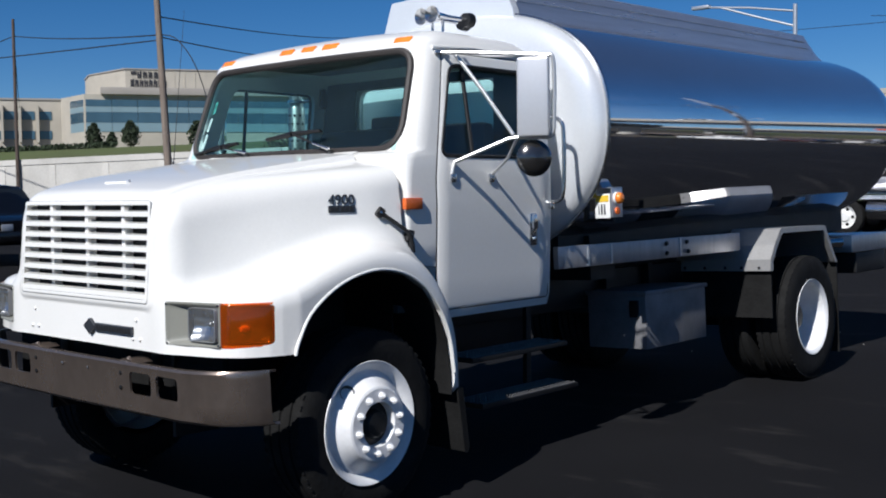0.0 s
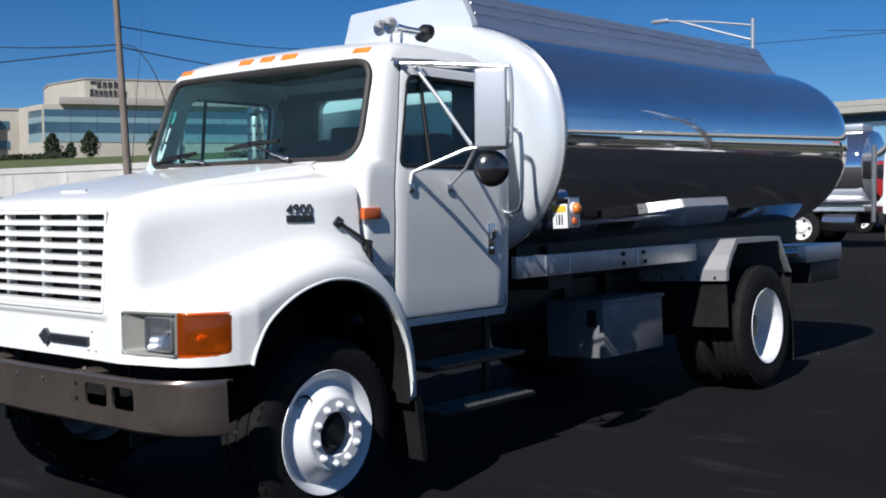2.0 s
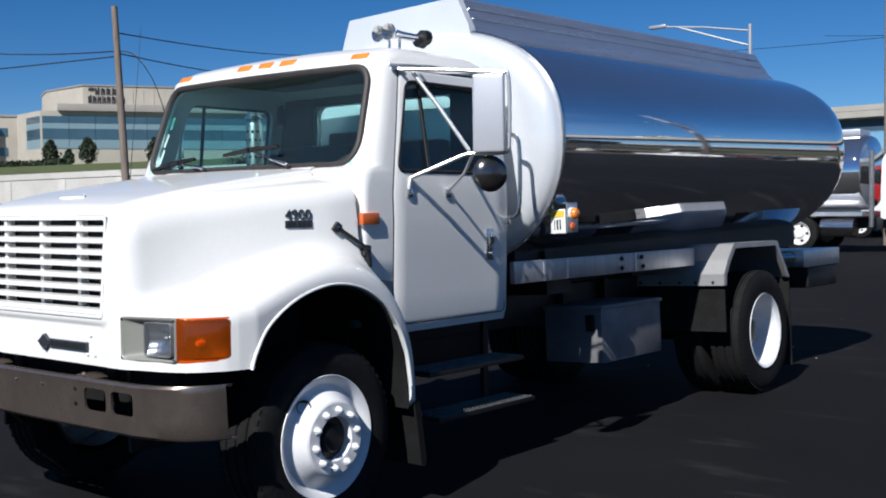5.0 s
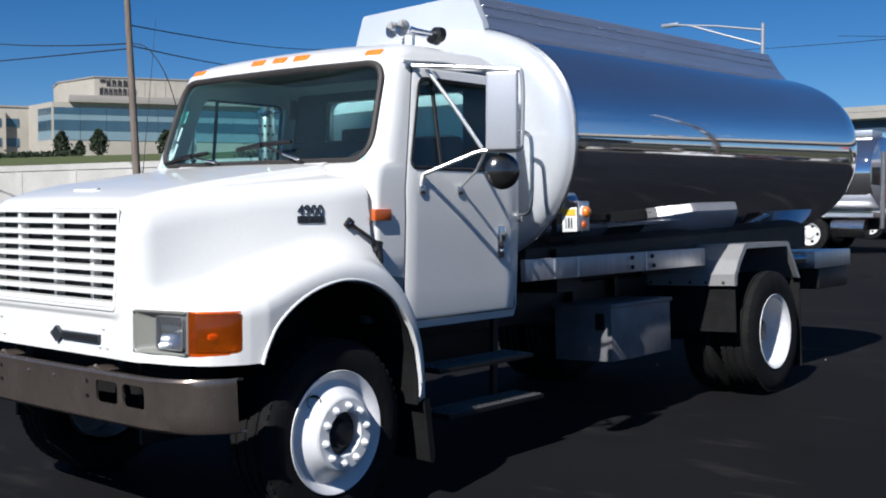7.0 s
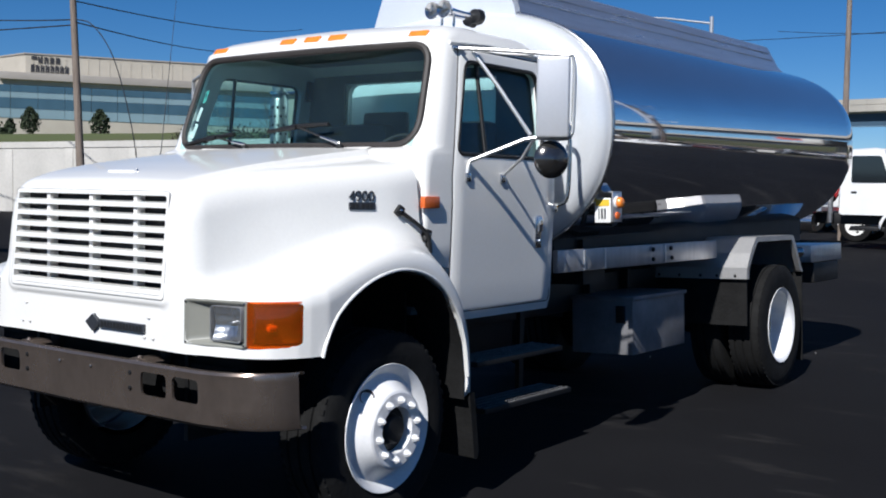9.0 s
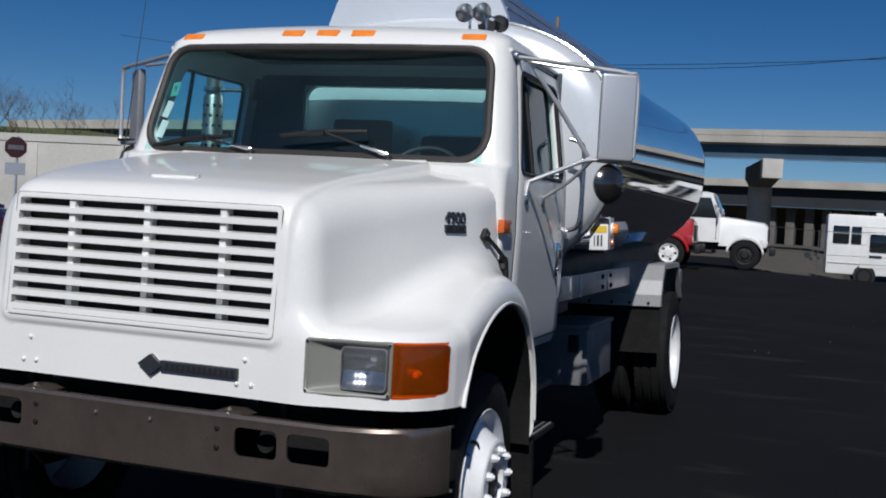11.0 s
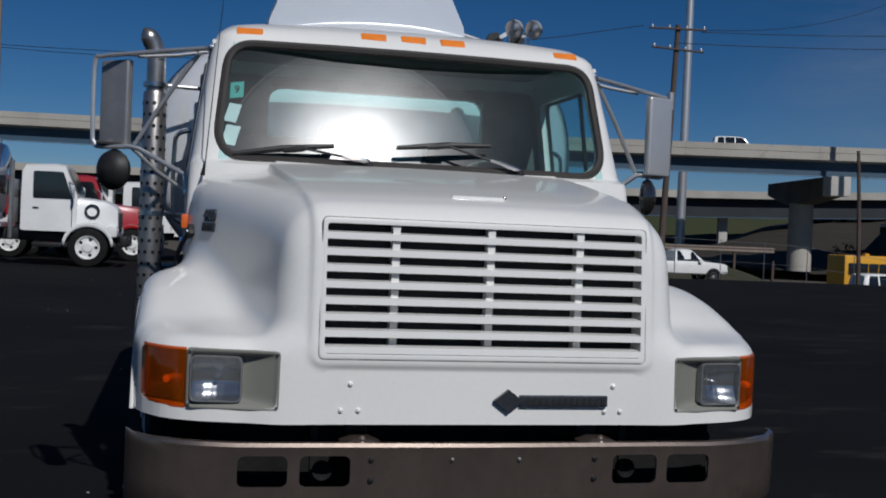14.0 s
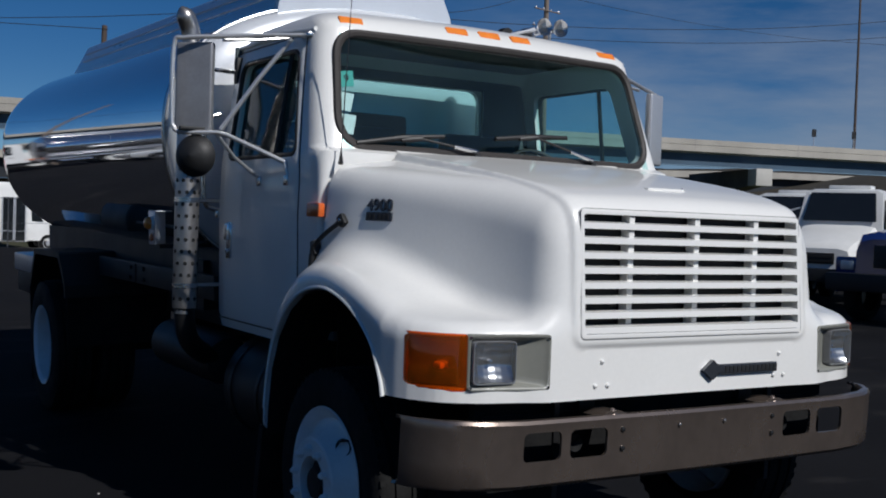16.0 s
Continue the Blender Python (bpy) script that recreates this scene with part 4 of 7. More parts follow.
for base, joint, b0, b1 in (((-0.245, 1.818), (-0.53, 1.864), (-0.85, 1.826), (-0.40, 1.884)), ((0.475, 1.818), (0.13, 1.915), (-0.11, 1.893), (0.34, 1.928))):
    at_ = lambda p, d: (p[0], screen_y(p[0], p[1]) - d, p[1])
    knee = (base[0] + (joint[0] - base[0]) * 0.42, base[1] + (joint[1] - base[1]) * 0.40)
    w = part("wiper", tb([at_(base, 0.045), at_((base[0] * 0.9 + knee[0] * 0.1, base[1] + 0.004), 0.05), at_(knee, 0.046)], [0.010, 0.011, 0.008], 8), STEEL, truck, "wiper arm with a black blade")
    part("arm_rod", tb([at_(knee, 0.046), at_(joint, 0.034)], 0.006, 8), PLASTIC, w)
    part("wiper_joint", tb([at_(joint, 0.045), at_((joint[0] - 0.05, joint[1] - 0.006), 0.036), at_((joint[0] - 0.10, joint[1] - 0.014), 0.030)], [0.012, 0.014, 0.009], 8), BLACK, w)
    mid_ = ((b0[0] + b1[0]) / 2, (b0[1] + b1[1]) / 2 + 0.008)
    part("wiper_blade", tb([at_(b0, 0.022), at_(mid_, 0.030), at_(b1, 0.022)], [0.010, 0.014, 0.010], 8), BLACK, w)
    part("blade_rubber", tb([at_((b0[0], b0[1] - 0.004), 0.008), at_((mid_[0], mid_[1] - 0.01), 0.008), at_((b1[0], b1[1] - 0.004), 0.008)], 0.006, 6), RUBBER, w)
    part("wiper_pivot", lathe([(-0.03, 0.020), (0.0, 0.018), (0.006, 0.0002)], 14, axis="Z", m=Matrix.Translation(at_((base[0], base[1] - 0.006), 0.045))), PLASTIC, w)
for x, z, w_, h_, m_, tilt in ((-0.815, 2.13, 0.065, 0.08, STICKER_G, 6), (-0.832, 2.02, 0.062, 0.09, STICKER_W, -10), (-0.838, 1.915, 0.07, 0.095, STICKER_W, -8)):
    m = pose(x - 0.022, 1.25 + 0.333 * (z - 1.8) + 0.080, z, 0, 0, -25) @ pose(0, 0, 0, 90 - 18.4, 0, 0) @ pose(0, 0, 0, 0, 0, tilt)
    st = part("sticker", bx(-w_ / 2, w_ / 2, -h_ / 2, h_ / 2, -0.001, 0.001, m=m), m_, truck, "green paper sticker" if m_ is STICKER_G else "white paper sticker")
    if m_ is STICKER_G:
        lettering("9", 0.055, 0.0008, LETTER, m @ pose(0, 0, 0.0015), st)
part("cowl_strip", grid([[(x, y + 0.03 * (x / 0.95) ** 2, z) for x in np.linspace(-0.66, 0.66, 15)] for y, z in ((1.185, 1.765), (1.212, 1.786), (1.25, 1.802))]), WHITE, truck)

# roof marker lamps, horns
for x in (-0.785, -0.20, -0.005, 0.19, 0.77):
    y = 1.512 + 0.008 * (abs(x) > 0.5)
    z = 2.43 - 0.02 * (abs(x) / 0.78) ** 2
    part("marker_lamp", bx(-0.062, 0.062, -0.012, 0.03, -0.024, 0.024, 0.008, m=pose(x, y, z, -38, 0, 3 * np.sign(x))), ORANGE, truck, "orange roof marker lamp")
horn = None
for i, (x, l) in enumerate(((0.60, 0.38), (0.70, 0.32))):
    y0 = 1.85 - 0.02 * i
    prof = [(0.0, 0.050), (0.012, 0.048), (0.03, 0.034), (0.07, 0.020), (0.14, 0.013), (l, 0.011), (l, 0.0002)]
    bm = lathe(prof + [], 22, axis="Y", m=Matrix.Translation((x, y0, 2.60)))
    h = part("air_horn", bm, CHROME, truck, "chrome air horn trumpet")
    part("horn_throat", lathe([(0.0, 0.050), (0.006, 0.045), (0.03, 0.028), (0.06, 0.01), (0.065, 0.0002)], 18, axis="Y", m=Matrix.Translation((x, y0, 2.60))), STEEL, h)
    part("horn_driver", lathe([(l - 0.02, 0.0002), (l - 0.02, 0.042), (l + 0.03, 0.046), (l + 0.035, 0.0002)], 18, axis="Y", m=Matrix.Translation((x, y0, 2.60))), BLACK, h)
    part("horn_foot", tb([(x, y0 + 0.1, 2.50), (x, y0 + 0.1, 2.60)], 0.008, 8), STEEL, h)

# cab inside
part("dashboard", bx(-0.93, 0.93, 1.36, 1.62, 1.45, 1.79, 0.05), INTERIOR, truck)
part("cab_floor", bx(-0.95, 0.95, 1.26, 2.5, 0.93, 0.97), INTERIOR, truck)
bm = bmesh.new()
for x0, x1, z0, z1 in ((-0.98, -0.625, 1.0, 2.38), (0.625, 0.98, 1.0, 2.38), (-0.63, 0.63, 1.0, 1.845), (-0.63, 0.63, 2.29, 2.38)):
    box(bm, x0, x1, 2.485, 2.505, z0, z1)
part("back_trim", bm, INTERIOR, truck)
part("headliner", bx(-0.86, 0.86, 1.60, 2.42, 2.405, 2.42), INTERIOR, truck)
for x, w_ in ((0.48, 0.5), (-0.42, 0.7)):
    st = part("seat", bx(x - w_ / 2, x + w_ / 2, 1.85, 2.3, 1.25, 1.42, 0.05), SEATM, truck, "dark vinyl seat")
    part("seat_back", bx(x - w_ / 2, x + w_ / 2, 2.26, 2.38, 1.38, 2.0, 0.05, m=None), SEATM, st)
part("seat_panel", bx(-0.35, 0.02, 2.36, 2.40, 1.78, 2.08, 0.03), SEATM, truck)
bm = bmesh.new()
ring = [(0.48 + 0.22 * math.cos(a), 1.68 + 0.10 * math.sin(a), 1.70 + 0.19 * math.sin(a)) for a in np.linspace(0, 2 * math.pi, 33)]
tube(bm, ring + ring[1:2], 0.014, 8)
tube(bm, [(0.48, 1.62, 1.62), (0.48, 1.68, 1.70)], 0.02, 8)
tube(bm, [(0.27, 1.68, 1.70), (0.69, 1.68, 1.70)], 0.012, 8)
part("steering_wheel", bm, PLASTIC, truck, "black steering wheel")

# ---- mirrors ----
for s in (1, -1):
    mc = pose(1.428, 1.835, 2.077, 0, 0, 25) if s > 0 else pose(-1.397, 1.914, 2.077, 0, 0, -43)
    mw = 0.088 if s > 0 else 0.0925
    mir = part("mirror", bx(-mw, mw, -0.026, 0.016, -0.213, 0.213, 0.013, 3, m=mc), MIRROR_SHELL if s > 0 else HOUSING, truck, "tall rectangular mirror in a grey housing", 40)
    part("mirror_glass", bx(-mw + 0.01, mw - 0.01, 0.0163, 0.019, -0.195, 0.195, m=mc), CHROME, mir)
    bm = tb(bend([(s * 0.95, 1.60, 2.338), (s * 1.12, 1.70, 2.33), (s * 1.32, 1.81, 2.315), (s * 1.465, 1.885, 2.302), (s * 1.507, 1.91, 2.265), (s * 1.507, 1.912, 1.95), (s * 1.497, 1.905, 1.88), (s * 1.46, 1.885, 1.862), (s * 1.32, 1.815, 1.865)], 6), 0.0115)
    tube(bm, [(s * 1.32, 1.815, 1.865), (s * 1.28, 1.79, 1.855), (s * 1.06, 1.605, 1.735), (s * 1.05, 1.597, 1.665)], 0.0115)
    tube(bm, [(s * 1.32, 1.83, 1.865), (s * 1.2, 1.9, 1.76), (s * 1.055, 1.93, 1.665)], 0.009)
    tube(bm, [(s * 1.01, 1.685, 2.325), (s * 1.145, 1.745, 2.13), (s * 1.30, 1.82, 1.88)], 0.0115)
    part("mirror_arm", bm, POLISHED, mir, "chrome tube mirror arm")
    part("mirror_arm_lower", tb([(s * 1.30, 1.83, 2.305), (s * 1.12, 1.80, 2.32), (s * 0.97, 1.78, 2.345)], 0.009), POLISHED, mir)
    for y, z in ((1.60, 1.655), (1.93, 1.655)):
        part("bracket", bx(s * 1.052 - 0.012, s * 1.052 + 0.012, y - 0.022, y + 0.022, z - 0.03, z + 0.02, 0.008), STEEL, mir)
    part("bracket", bx(s * 0.955 - 0.02, s * 0.955 + 0.02, 1.57, 1.66, 2.325, 2.35, 0.008), STEEL, mir)
    part("clamp", bx(s * 1.41 - 0.075, s * 1.41 + 0.075, 1.85, 1.90, 1.872, 1.888, 0.004, m=None), PLASTIC, mir)
    m = Matrix.Translation((s * 1.40, 1.875, 1.752)) @ (pose(0, 0, 0, 0, 0, 56) @ Matrix.Diagonal((1.1, 0.8, 1.1, 1)) if s > 0 else pose(0, 0, 0, 0, 0, -43) @ Matrix.Scale(1.1, 4))
    prof = [(0.045, 0.0002), (0.04, 0.045), (0.027, 0.079), (0.0, 0.092), (-0.027, 0.079), (-0.05, 0.05), (-0.061, 0.0002)]
    part("convex_mirror", lathe(prof, 26, axis="Y", m=m), DARK_CHROME if s > 0 else PLASTIC, mir, "round convex mirror with a black bowl")
    part("convex_post", tb([(s * 1.40, 1.88, 1.875), (s * 1.40, 1.88, 1.82)], 0.01, 8), STEEL, mir)

# ---- wheels ----
TYRE = [(-0.13, 0.30), (-0.14, 0.36), (-0.142, 0.43), (-0.128, 0.485), (-0.118, 0.500), (-0.08, 0.504), (-0.078, 0.492), (-0.062, 0.492), (-0.06, 0.505), (-0.012, 0.506), (-0.01, 0.493), (0.01, 0.493), (0.012, 0.506),
        (0.06, 0.505), (0.062, 0.492), (0.078, 0.492), (0.08, 0.504), (0.118, 0.500), (0.128, 0.485), (0.142, 0.43), (0.14, 0.36), (0.13, 0.30), (0.1, 0.285)]


def wheel(name, s, x, y, steer, label, zc=0.503):
    """s: +1 for the left side. x is the middle of the tyre."""
    c = Matrix.Translation((x, y, zc)) @ Matrix.Diagonal((s, 1, 1, 1))
    low = 0.82 if steer else 1.0
    if steer:
        prof = [(-0.12, 0.27), (0.08, 0.265), (0.118, 0.283), (0.132, 0.300), (0.138, 0.311), (0.142, 0.309), (0.138, 0.297), (0.12, 0.276), (0.102, 0.262), (0.104, 0.25), (0.122, 0.228), (0.166, 0.200), (0.190, 0.188), (0.196, 0.178), (0.196, 0.112), (0.13, 0.108)]
    else:
        prof = [(-0.12, 0.27), (0.118, 0.283), (0.132, 0.300), (0.138, 0.311), (0.142, 0.309), (0.138, 0.297), (0.12, 0.280), (0.04, 0.262), (-0.04, 0.255), (-0.085, 0.24), (-0.105, 0.20), (-0.11, 0.17), (-0.11, 0.10)]
    w = part(name, lathe(prof, 64, m=c), WHITE_IN, truck, label, 30)
    part("tyre", lathe([(a, 0.30 + (r - 0.30) * low) for a, r in TYRE], 64, m=c), RUBBER, w, "black rubber tyre", 50)
    lugs = bmesh.new()
    for i in range(56):
        a = 2 * math.pi * i / 56
        for side in (-1, 1):
            m = c @ Matrix.Rotation(a + 0.03 * side, 4, "X") @ Matrix.Translation((side * 0.112, 0, 0.30 + 0.1965 * low))
            box(lugs, -0.014, 0.014, -0.012, 0.012, -0.008, 0.004, m=m)
    part("tread", lugs, RUBBER, w, smooth=0)["kind"] = "stuff"
    if steer:
        part("hub", lathe([(0.05, 0.125), (0.145, 0.112), (0.146, 0.105), (0.150, 0.075), (0.182, 0.066), (0.188, 0.06), (0.190, 0.0002)], 28, m=c), BLACK, w, "black hub")
        lug_x, hx = 0.196, 0.134
        ang = 2.3
        m = c @ Matrix.Translation((hx, 0.232 * math.cos(ang), 0.232 * math.sin(ang))) @ Matrix.Rotation(-0.5, 4, "Z")
        part("hand_hole", lathe([(0.0, 0.036), (0.006, 0.034), (-0.02, 0.03), (-0.03, 0.0002)], 18, m=m), BLACK, w)
    else:
        part("hub", lathe([(-0.12, 0.13), (-0.06, 0.12), (0.01, 0.1), (0.02, 0.07), (0.024, 0.0002)], 24, m=c), BLACK, w, "black hub")
        lug_x = -0.11
    nut = lathe([(0, 0.019), (0.008, 0.019), (0.012, 0.016), (0.022, 0.0155), (0.025, 0.009), (0.031, 0.008), (0.032, 0.0002)], 6)
    me = None
    for i in range(10):
        a = 2 * math.pi * (i + 0.3) / 10
        m = c @ Matrix.Translation((lug_x, 0.1425 * math.cos(a), 0.1425 * math.sin(a)))
        if me is None:
            ob = part("lug_nut", nut, WHITE_IN, w, smooth=20)
            me = ob.data
        else:
            ob = new("lug_nut", me)
            ob.parent = w
        ob.matrix_world = m
    return w


for s in (1, -1):
    wheel("front_wheel", s, s * (1.0 if s > 0 else 1.018), 0.86 if s > 0 else 0.88, True, "white steel front wheel with ten lug nuts", 0.434 if s > 0 else 0.398)
    wheel("rear_wheel", s, s * 1.14, 5.80, False, "white dished outer rear wheel")
    inner = part("inner_tyre", lathe(TYRE, 48, m=Matrix.Translation((s * 0.81, 5.80, 0.503))), RUBBER, truck, "inner dual tyre", 50)
    part("front_mudflap", prism(round_poly([(1.46, 0.53), (1.505, 0.53), (1.555, 0.2), (1.54, 0.165), (1.515, 0.17)], 0.01), "x", s * 0.86, s * 1.19), RUBBER, truck, "black rubber mudflap")
part("front_axle", tb([(-0.9, 0.86, 0.42), (0.9, 0.86, 0.42)], 0.06), BLACK, truck)
part("rear_axle", tb([(-0.9, 5.80, 0.503), (-0.25, 5.80, 0.503), (0, 5.80, 0.503), (0.25, 5.80, 0.503), (0.9, 5.80, 0.503)], [0.09, 0.1, 0.22, 0.1, 0.09], 16), BLACK, truck)
for s in (1, -1):
    part("frame_rail", bx(s * 0.43 - 0.04, s * 0.43 + 0.04, 0.1, 8.1, 0.72, 0.98, 0.01), BLACK, truck)
    part("leaf_spring", bx(s * 0.43 - 0.04, s * 0.43 + 0.04, 0.15, 1.5, 0.55, 0.62, 0.01), BLACK, truck)
part("engine_block", bx(-0.4, 0.4, 0.2, 1.15, 0.55, 1.3, 0.05), BLACK, truck)
part("gearbox", bx(-0.35, 0.35, 1.2, 3.2, 0.45, 0.9, 0.08), BLACK, truck)

# cab steps with grating treads
for s in (1, -1):
    if s > 0:
        for z, y0, y1 in ((0.62, 1.86, 2.80), (0.34, 1.95, 2.92)):
            st = part("step", bx(0.72, 0.96, y0, y1, z - 0.035, z - 0.005, 0.004), BLACK, truck, "black step with a punched grating tread")
            n = int((y1 - y0) / 0.028)
            bm = bmesh.new()
            for i in range(n):
                for x in (0.75, 0.80, 0.85, 0.90, 0.94):
                    lathe([(0.0, 0.008), (0.007, 0.006), (0.004, 0.003)], 6, bm=bm, axis="Z", m=Matrix.Translation((x, y0 + 0.02 + i * 0.028, z - 0.006)))
            part("grating", bm, STEP_STEEL, st, smooth=0)["kind"] = "stuff"
        for y in (1.95, 2.75):
            part("step_hanger", bx(0.64, 0.67, y, y + 0.05, 0.3, 0.92), BLACK, truck)
    else:
        part("side_tank", lathe([(1.75, 0.0002), (1.75, 0.24), (1.80, 0.27), (2.35, 0.27), (2.40, 0.24), (2.4, 0.0002)], 30, axis="Y", m=Matrix.Translation((-0.78, 0, 0.58))), BLACK, truck, "black fuel tank under the cab")
        for y in (1.9, 2.25):
            part("tank_strap", lathe([(y - 0.02, 0.276), (y + 0.02, 0.276)], 30, axis="Y", m=Matrix.Translation((-0.78, 0, 0.58))), BLACK, truck)

# ---- tank ----
TA, TZ = 1.261, 1.985
TANK_Y0, TANK_Y1, TANK_END = 2.825, 8.355, 0.795


def tank_ring(y, k=1.0, n=112):
    """A flattened oval, slightly deeper below its middle than above."""
    out = []
    for i in range(n):
        t = 2 * math.pi * i / n
        c, s = math.cos(t), math.sin(t)
        e, b = (2.30, 0.771) if s > 0 else (2.26, 0.903)
        out.append((k * TA * math.copysign(abs(c) ** (2 / e), c), y, TZ + k * b * math.copysign(abs(s) ** (2 / e), s)))
    return out


y1 = TANK_Y1 - TANK_END
bm = grid([tank_ring(TANK_Y0 + (y1 - TANK_Y0) * u) for u in (0, 0.01, 0.25, 0.5, 0.75, 0.99, 1)], close=True)
bmesh.ops.recalc_face_normals(bm, faces=bm.faces)
tank = part("tank", bm, TANK, truck, "polished stainless steel tank barrel", 30)
rows = []
for u in (0.0, 0.1, 0.2, 0.3, 0.4, 0.5, 0.6, 0.68, 0.75, 0.81, 0.86, 0.9, 0.935, 0.96, 0.98, 0.993, 1.0):
    rows.append(tank_ring(y1 + 0.002 + TANK_END * u, 1 - 0.553 * (1 - (1 - u ** 2.24) ** (1 / 2.24))))
rows += [tank_ring(TANK_Y1 + 0.02, 0.3), tank_ring(TANK_Y1 + 0.03, 0.01)]
bm = grid(rows, close=True)
bmesh.ops.recalc_face_normals(bm, faces=bm.faces)
part("rear_head", bm, TANK, tank, "rounded polished rear tank head", 60)
bm = grid([tank_ring(TANK_Y0 - d, k) for d, k in ((0, 0.993), (0.03, 0.985), (0.06, 0.968), (0.085, 0.93), (0.11, 0.85), (0.13, 0.7), (0.145, 0.4), (0.15, 0.01))], close=True)
bmesh.ops.recalc_face_normals(bm, faces=bm.faces)
part("front_head", bm, TANK_HEAD, tank, "white painted domed tank head", 60)
pts = tank_ring(TANK_Y0 - 0.004, 1.002)
part("head_ring", tb(pts + pts[:2], 0.012, 8), STEEL, tank)
# spill box along the top
sec = [(0.60, 2.62), (0.585, 2.74), (0.50, 2.935), (0.485, 2.945)]
sec = sec + [(-x, z) for x, z in sec[::-1]]
bm = grid([[(x, y, z) for x, z in sec] for y in (2.86, 4.0, 5.2, 6.4, 7.55)] + [[(x, 7.85, 2.62 + (z - 2.62) * 0.45) for x, z in sec]])
bmesh.ops.recalc_face_normals(bm, faces=bm.faces)
part("spill_box", bm, TANK_TOP, tank, "brushed steel walkway box on the tank top", 20)
bm = prism(sec, "y", 2.80, 2.87)
part("spill_box_front", bm, TANK_HEAD, tank, "white end panel")
for z in (2.80, 2.87):
    for s in (1, -1):
        x = interp(z, (2.74, 2.935), (0.585, 0.50))
        part("rib", tb([(s * (x + 0.002), 2.88, z), (s * (x + 0.002), 7.5, z)], 0.006, 6), TANK_TOP, tank)

# tank cradle, side rails, lamps
for s in (1, -1):
    bm = bx(s * 0.98 - 0.02, s * 0.98 + 0.02, 2.66, 5.12, 1.085, 1.225, 0.006)
    # right rail and its plates are black in place of that side's deep shade
    rail = part("side_rail", bm, RAIL_ALU if s > 0 else BLACK, truck, "bright aluminium frame side rail" if s > 0 else "frame side rail coloured black for its shaded side", 30)
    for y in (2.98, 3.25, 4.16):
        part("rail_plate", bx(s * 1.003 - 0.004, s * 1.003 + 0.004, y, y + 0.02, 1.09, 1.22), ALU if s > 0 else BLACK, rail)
    for y, z in ((3.97, 1.19), (3.97, 1.12), (4.26, 1.19), (4.28, 1.12)):
        part("bolt", lathe([(0, 0.016), (s * 0.014, 0.014), (s * 0.016, 0.0002)], 8, m=Matrix.Translation((s * 1.002, y, z))), BLACK, rail)
    part("cradle_skirt", bx(s * 0.80 - 0.03, s * 0.80 + 0.03, 2.9, 7.6, 1.16, 1.40), BLACK, truck)
    part("tank_saddle", bx(s * 0.62 - 0.25, s * 0.62 + 0.25, 3.2, 3.5, 0.98, 1.28), BLACK, truck)
    bm = bmesh.new()
    box(bm, *sorted((s * 1.2430, s * 1.2510)), 2.9050, 3.0250, 1.395, 1.578, 0.002)
    box(bm, *sorted((s * 1.1550, s * 1.2510)), 2.9050, 3.0250, 1.5785, 1.585, 0.002)
    box(bm, *sorted((s * 1.1550, s * 1.2425)), 3.0180, 3.0250, 1.395, 1.578, 0.002)
    lampb = part("lamp_bracket", bm, ALU, truck, "folded aluminium bracket with an amber lamp and a placard")
    part("lamp_collar", lathe([(0.0, 0.040), (s * 0.010, 0.040), (s * 0.012, 0.036)], 20, m=Matrix.Translation((s * 1.2510, 2.9600, 1.515))), STICKER_W, lampb)
    part("bracket_lamp", lathe([(0.0, 0.036), (s * 0.024, 0.035), (s * 0.036, 0.026), (s * 0.041, 0.0002)], 20, m=Matrix.Translation((s * 1.2530, 2.9650, 1.515))), ORANGE, lampb)
    part("bracket_reflector", lathe([(0.0, 0.024), (s * 0.010, 0.022), (s * 0.012, 0.0002)], 16, m=Matrix.Translation((s * 1.2510, 2.9600, 1.435))), MARKER, lampb)
    if s > 0:
        card = part("placard", bx(*sorted((s * 1.1300, s * 1.2410)), 2.8960, 2.9000, 1.392, 1.545, 0.002), STICKER_W, lampb, "white and yellow placard")
        part("placard_head", bx(*sorted((s * 1.1380, s * 1.2330)), 2.8930, 2.8955, 1.495, 1.535), YELLOW_ST, card)
        for x, w_ in ((1.157, 0.006), (1.175, 0.012), (1.197, 0.010)):
            part("placard_bar", bx(*sorted((s * x, s * (x + w_))), 2.8930, 2.8955, 1.415, 1.48), BADGE, card)
    part("bracket_arm", bx(s * 1.0 - 0.2, s * 1.0 + 0.2, 2.985, 3.02, 1.37, 1.392), BLACK, lampb)
part("cradle_floor", bx(-0.40, 0.40, 2.7, 7.9, 0.985, 1.08), BLACK, truck)

# tool box
bm = bx(0.47, 0.955, 3.74, 4.60, 0.455, 0.84, 0.008)
tool = part("tool_box", bm, BOX_ALU, truck, "weathered aluminium tool box")
part("tool_box_lid", bx(0.46, 0.97, 3.725, 4.615, 0.835, 0.865, 0.006), BOX_ALU, tool)
part("tool_box_latch", bx(0.83, 0.90, 3.722, 3.742, 0.68, 0.80, 0.006), BLACK, tool)
for y in (3.9, 4.5):
    part("box_hanger", bx(0.47, 0.53, y, y + 0.06, 0.8, 1.02), BLACK, tool)

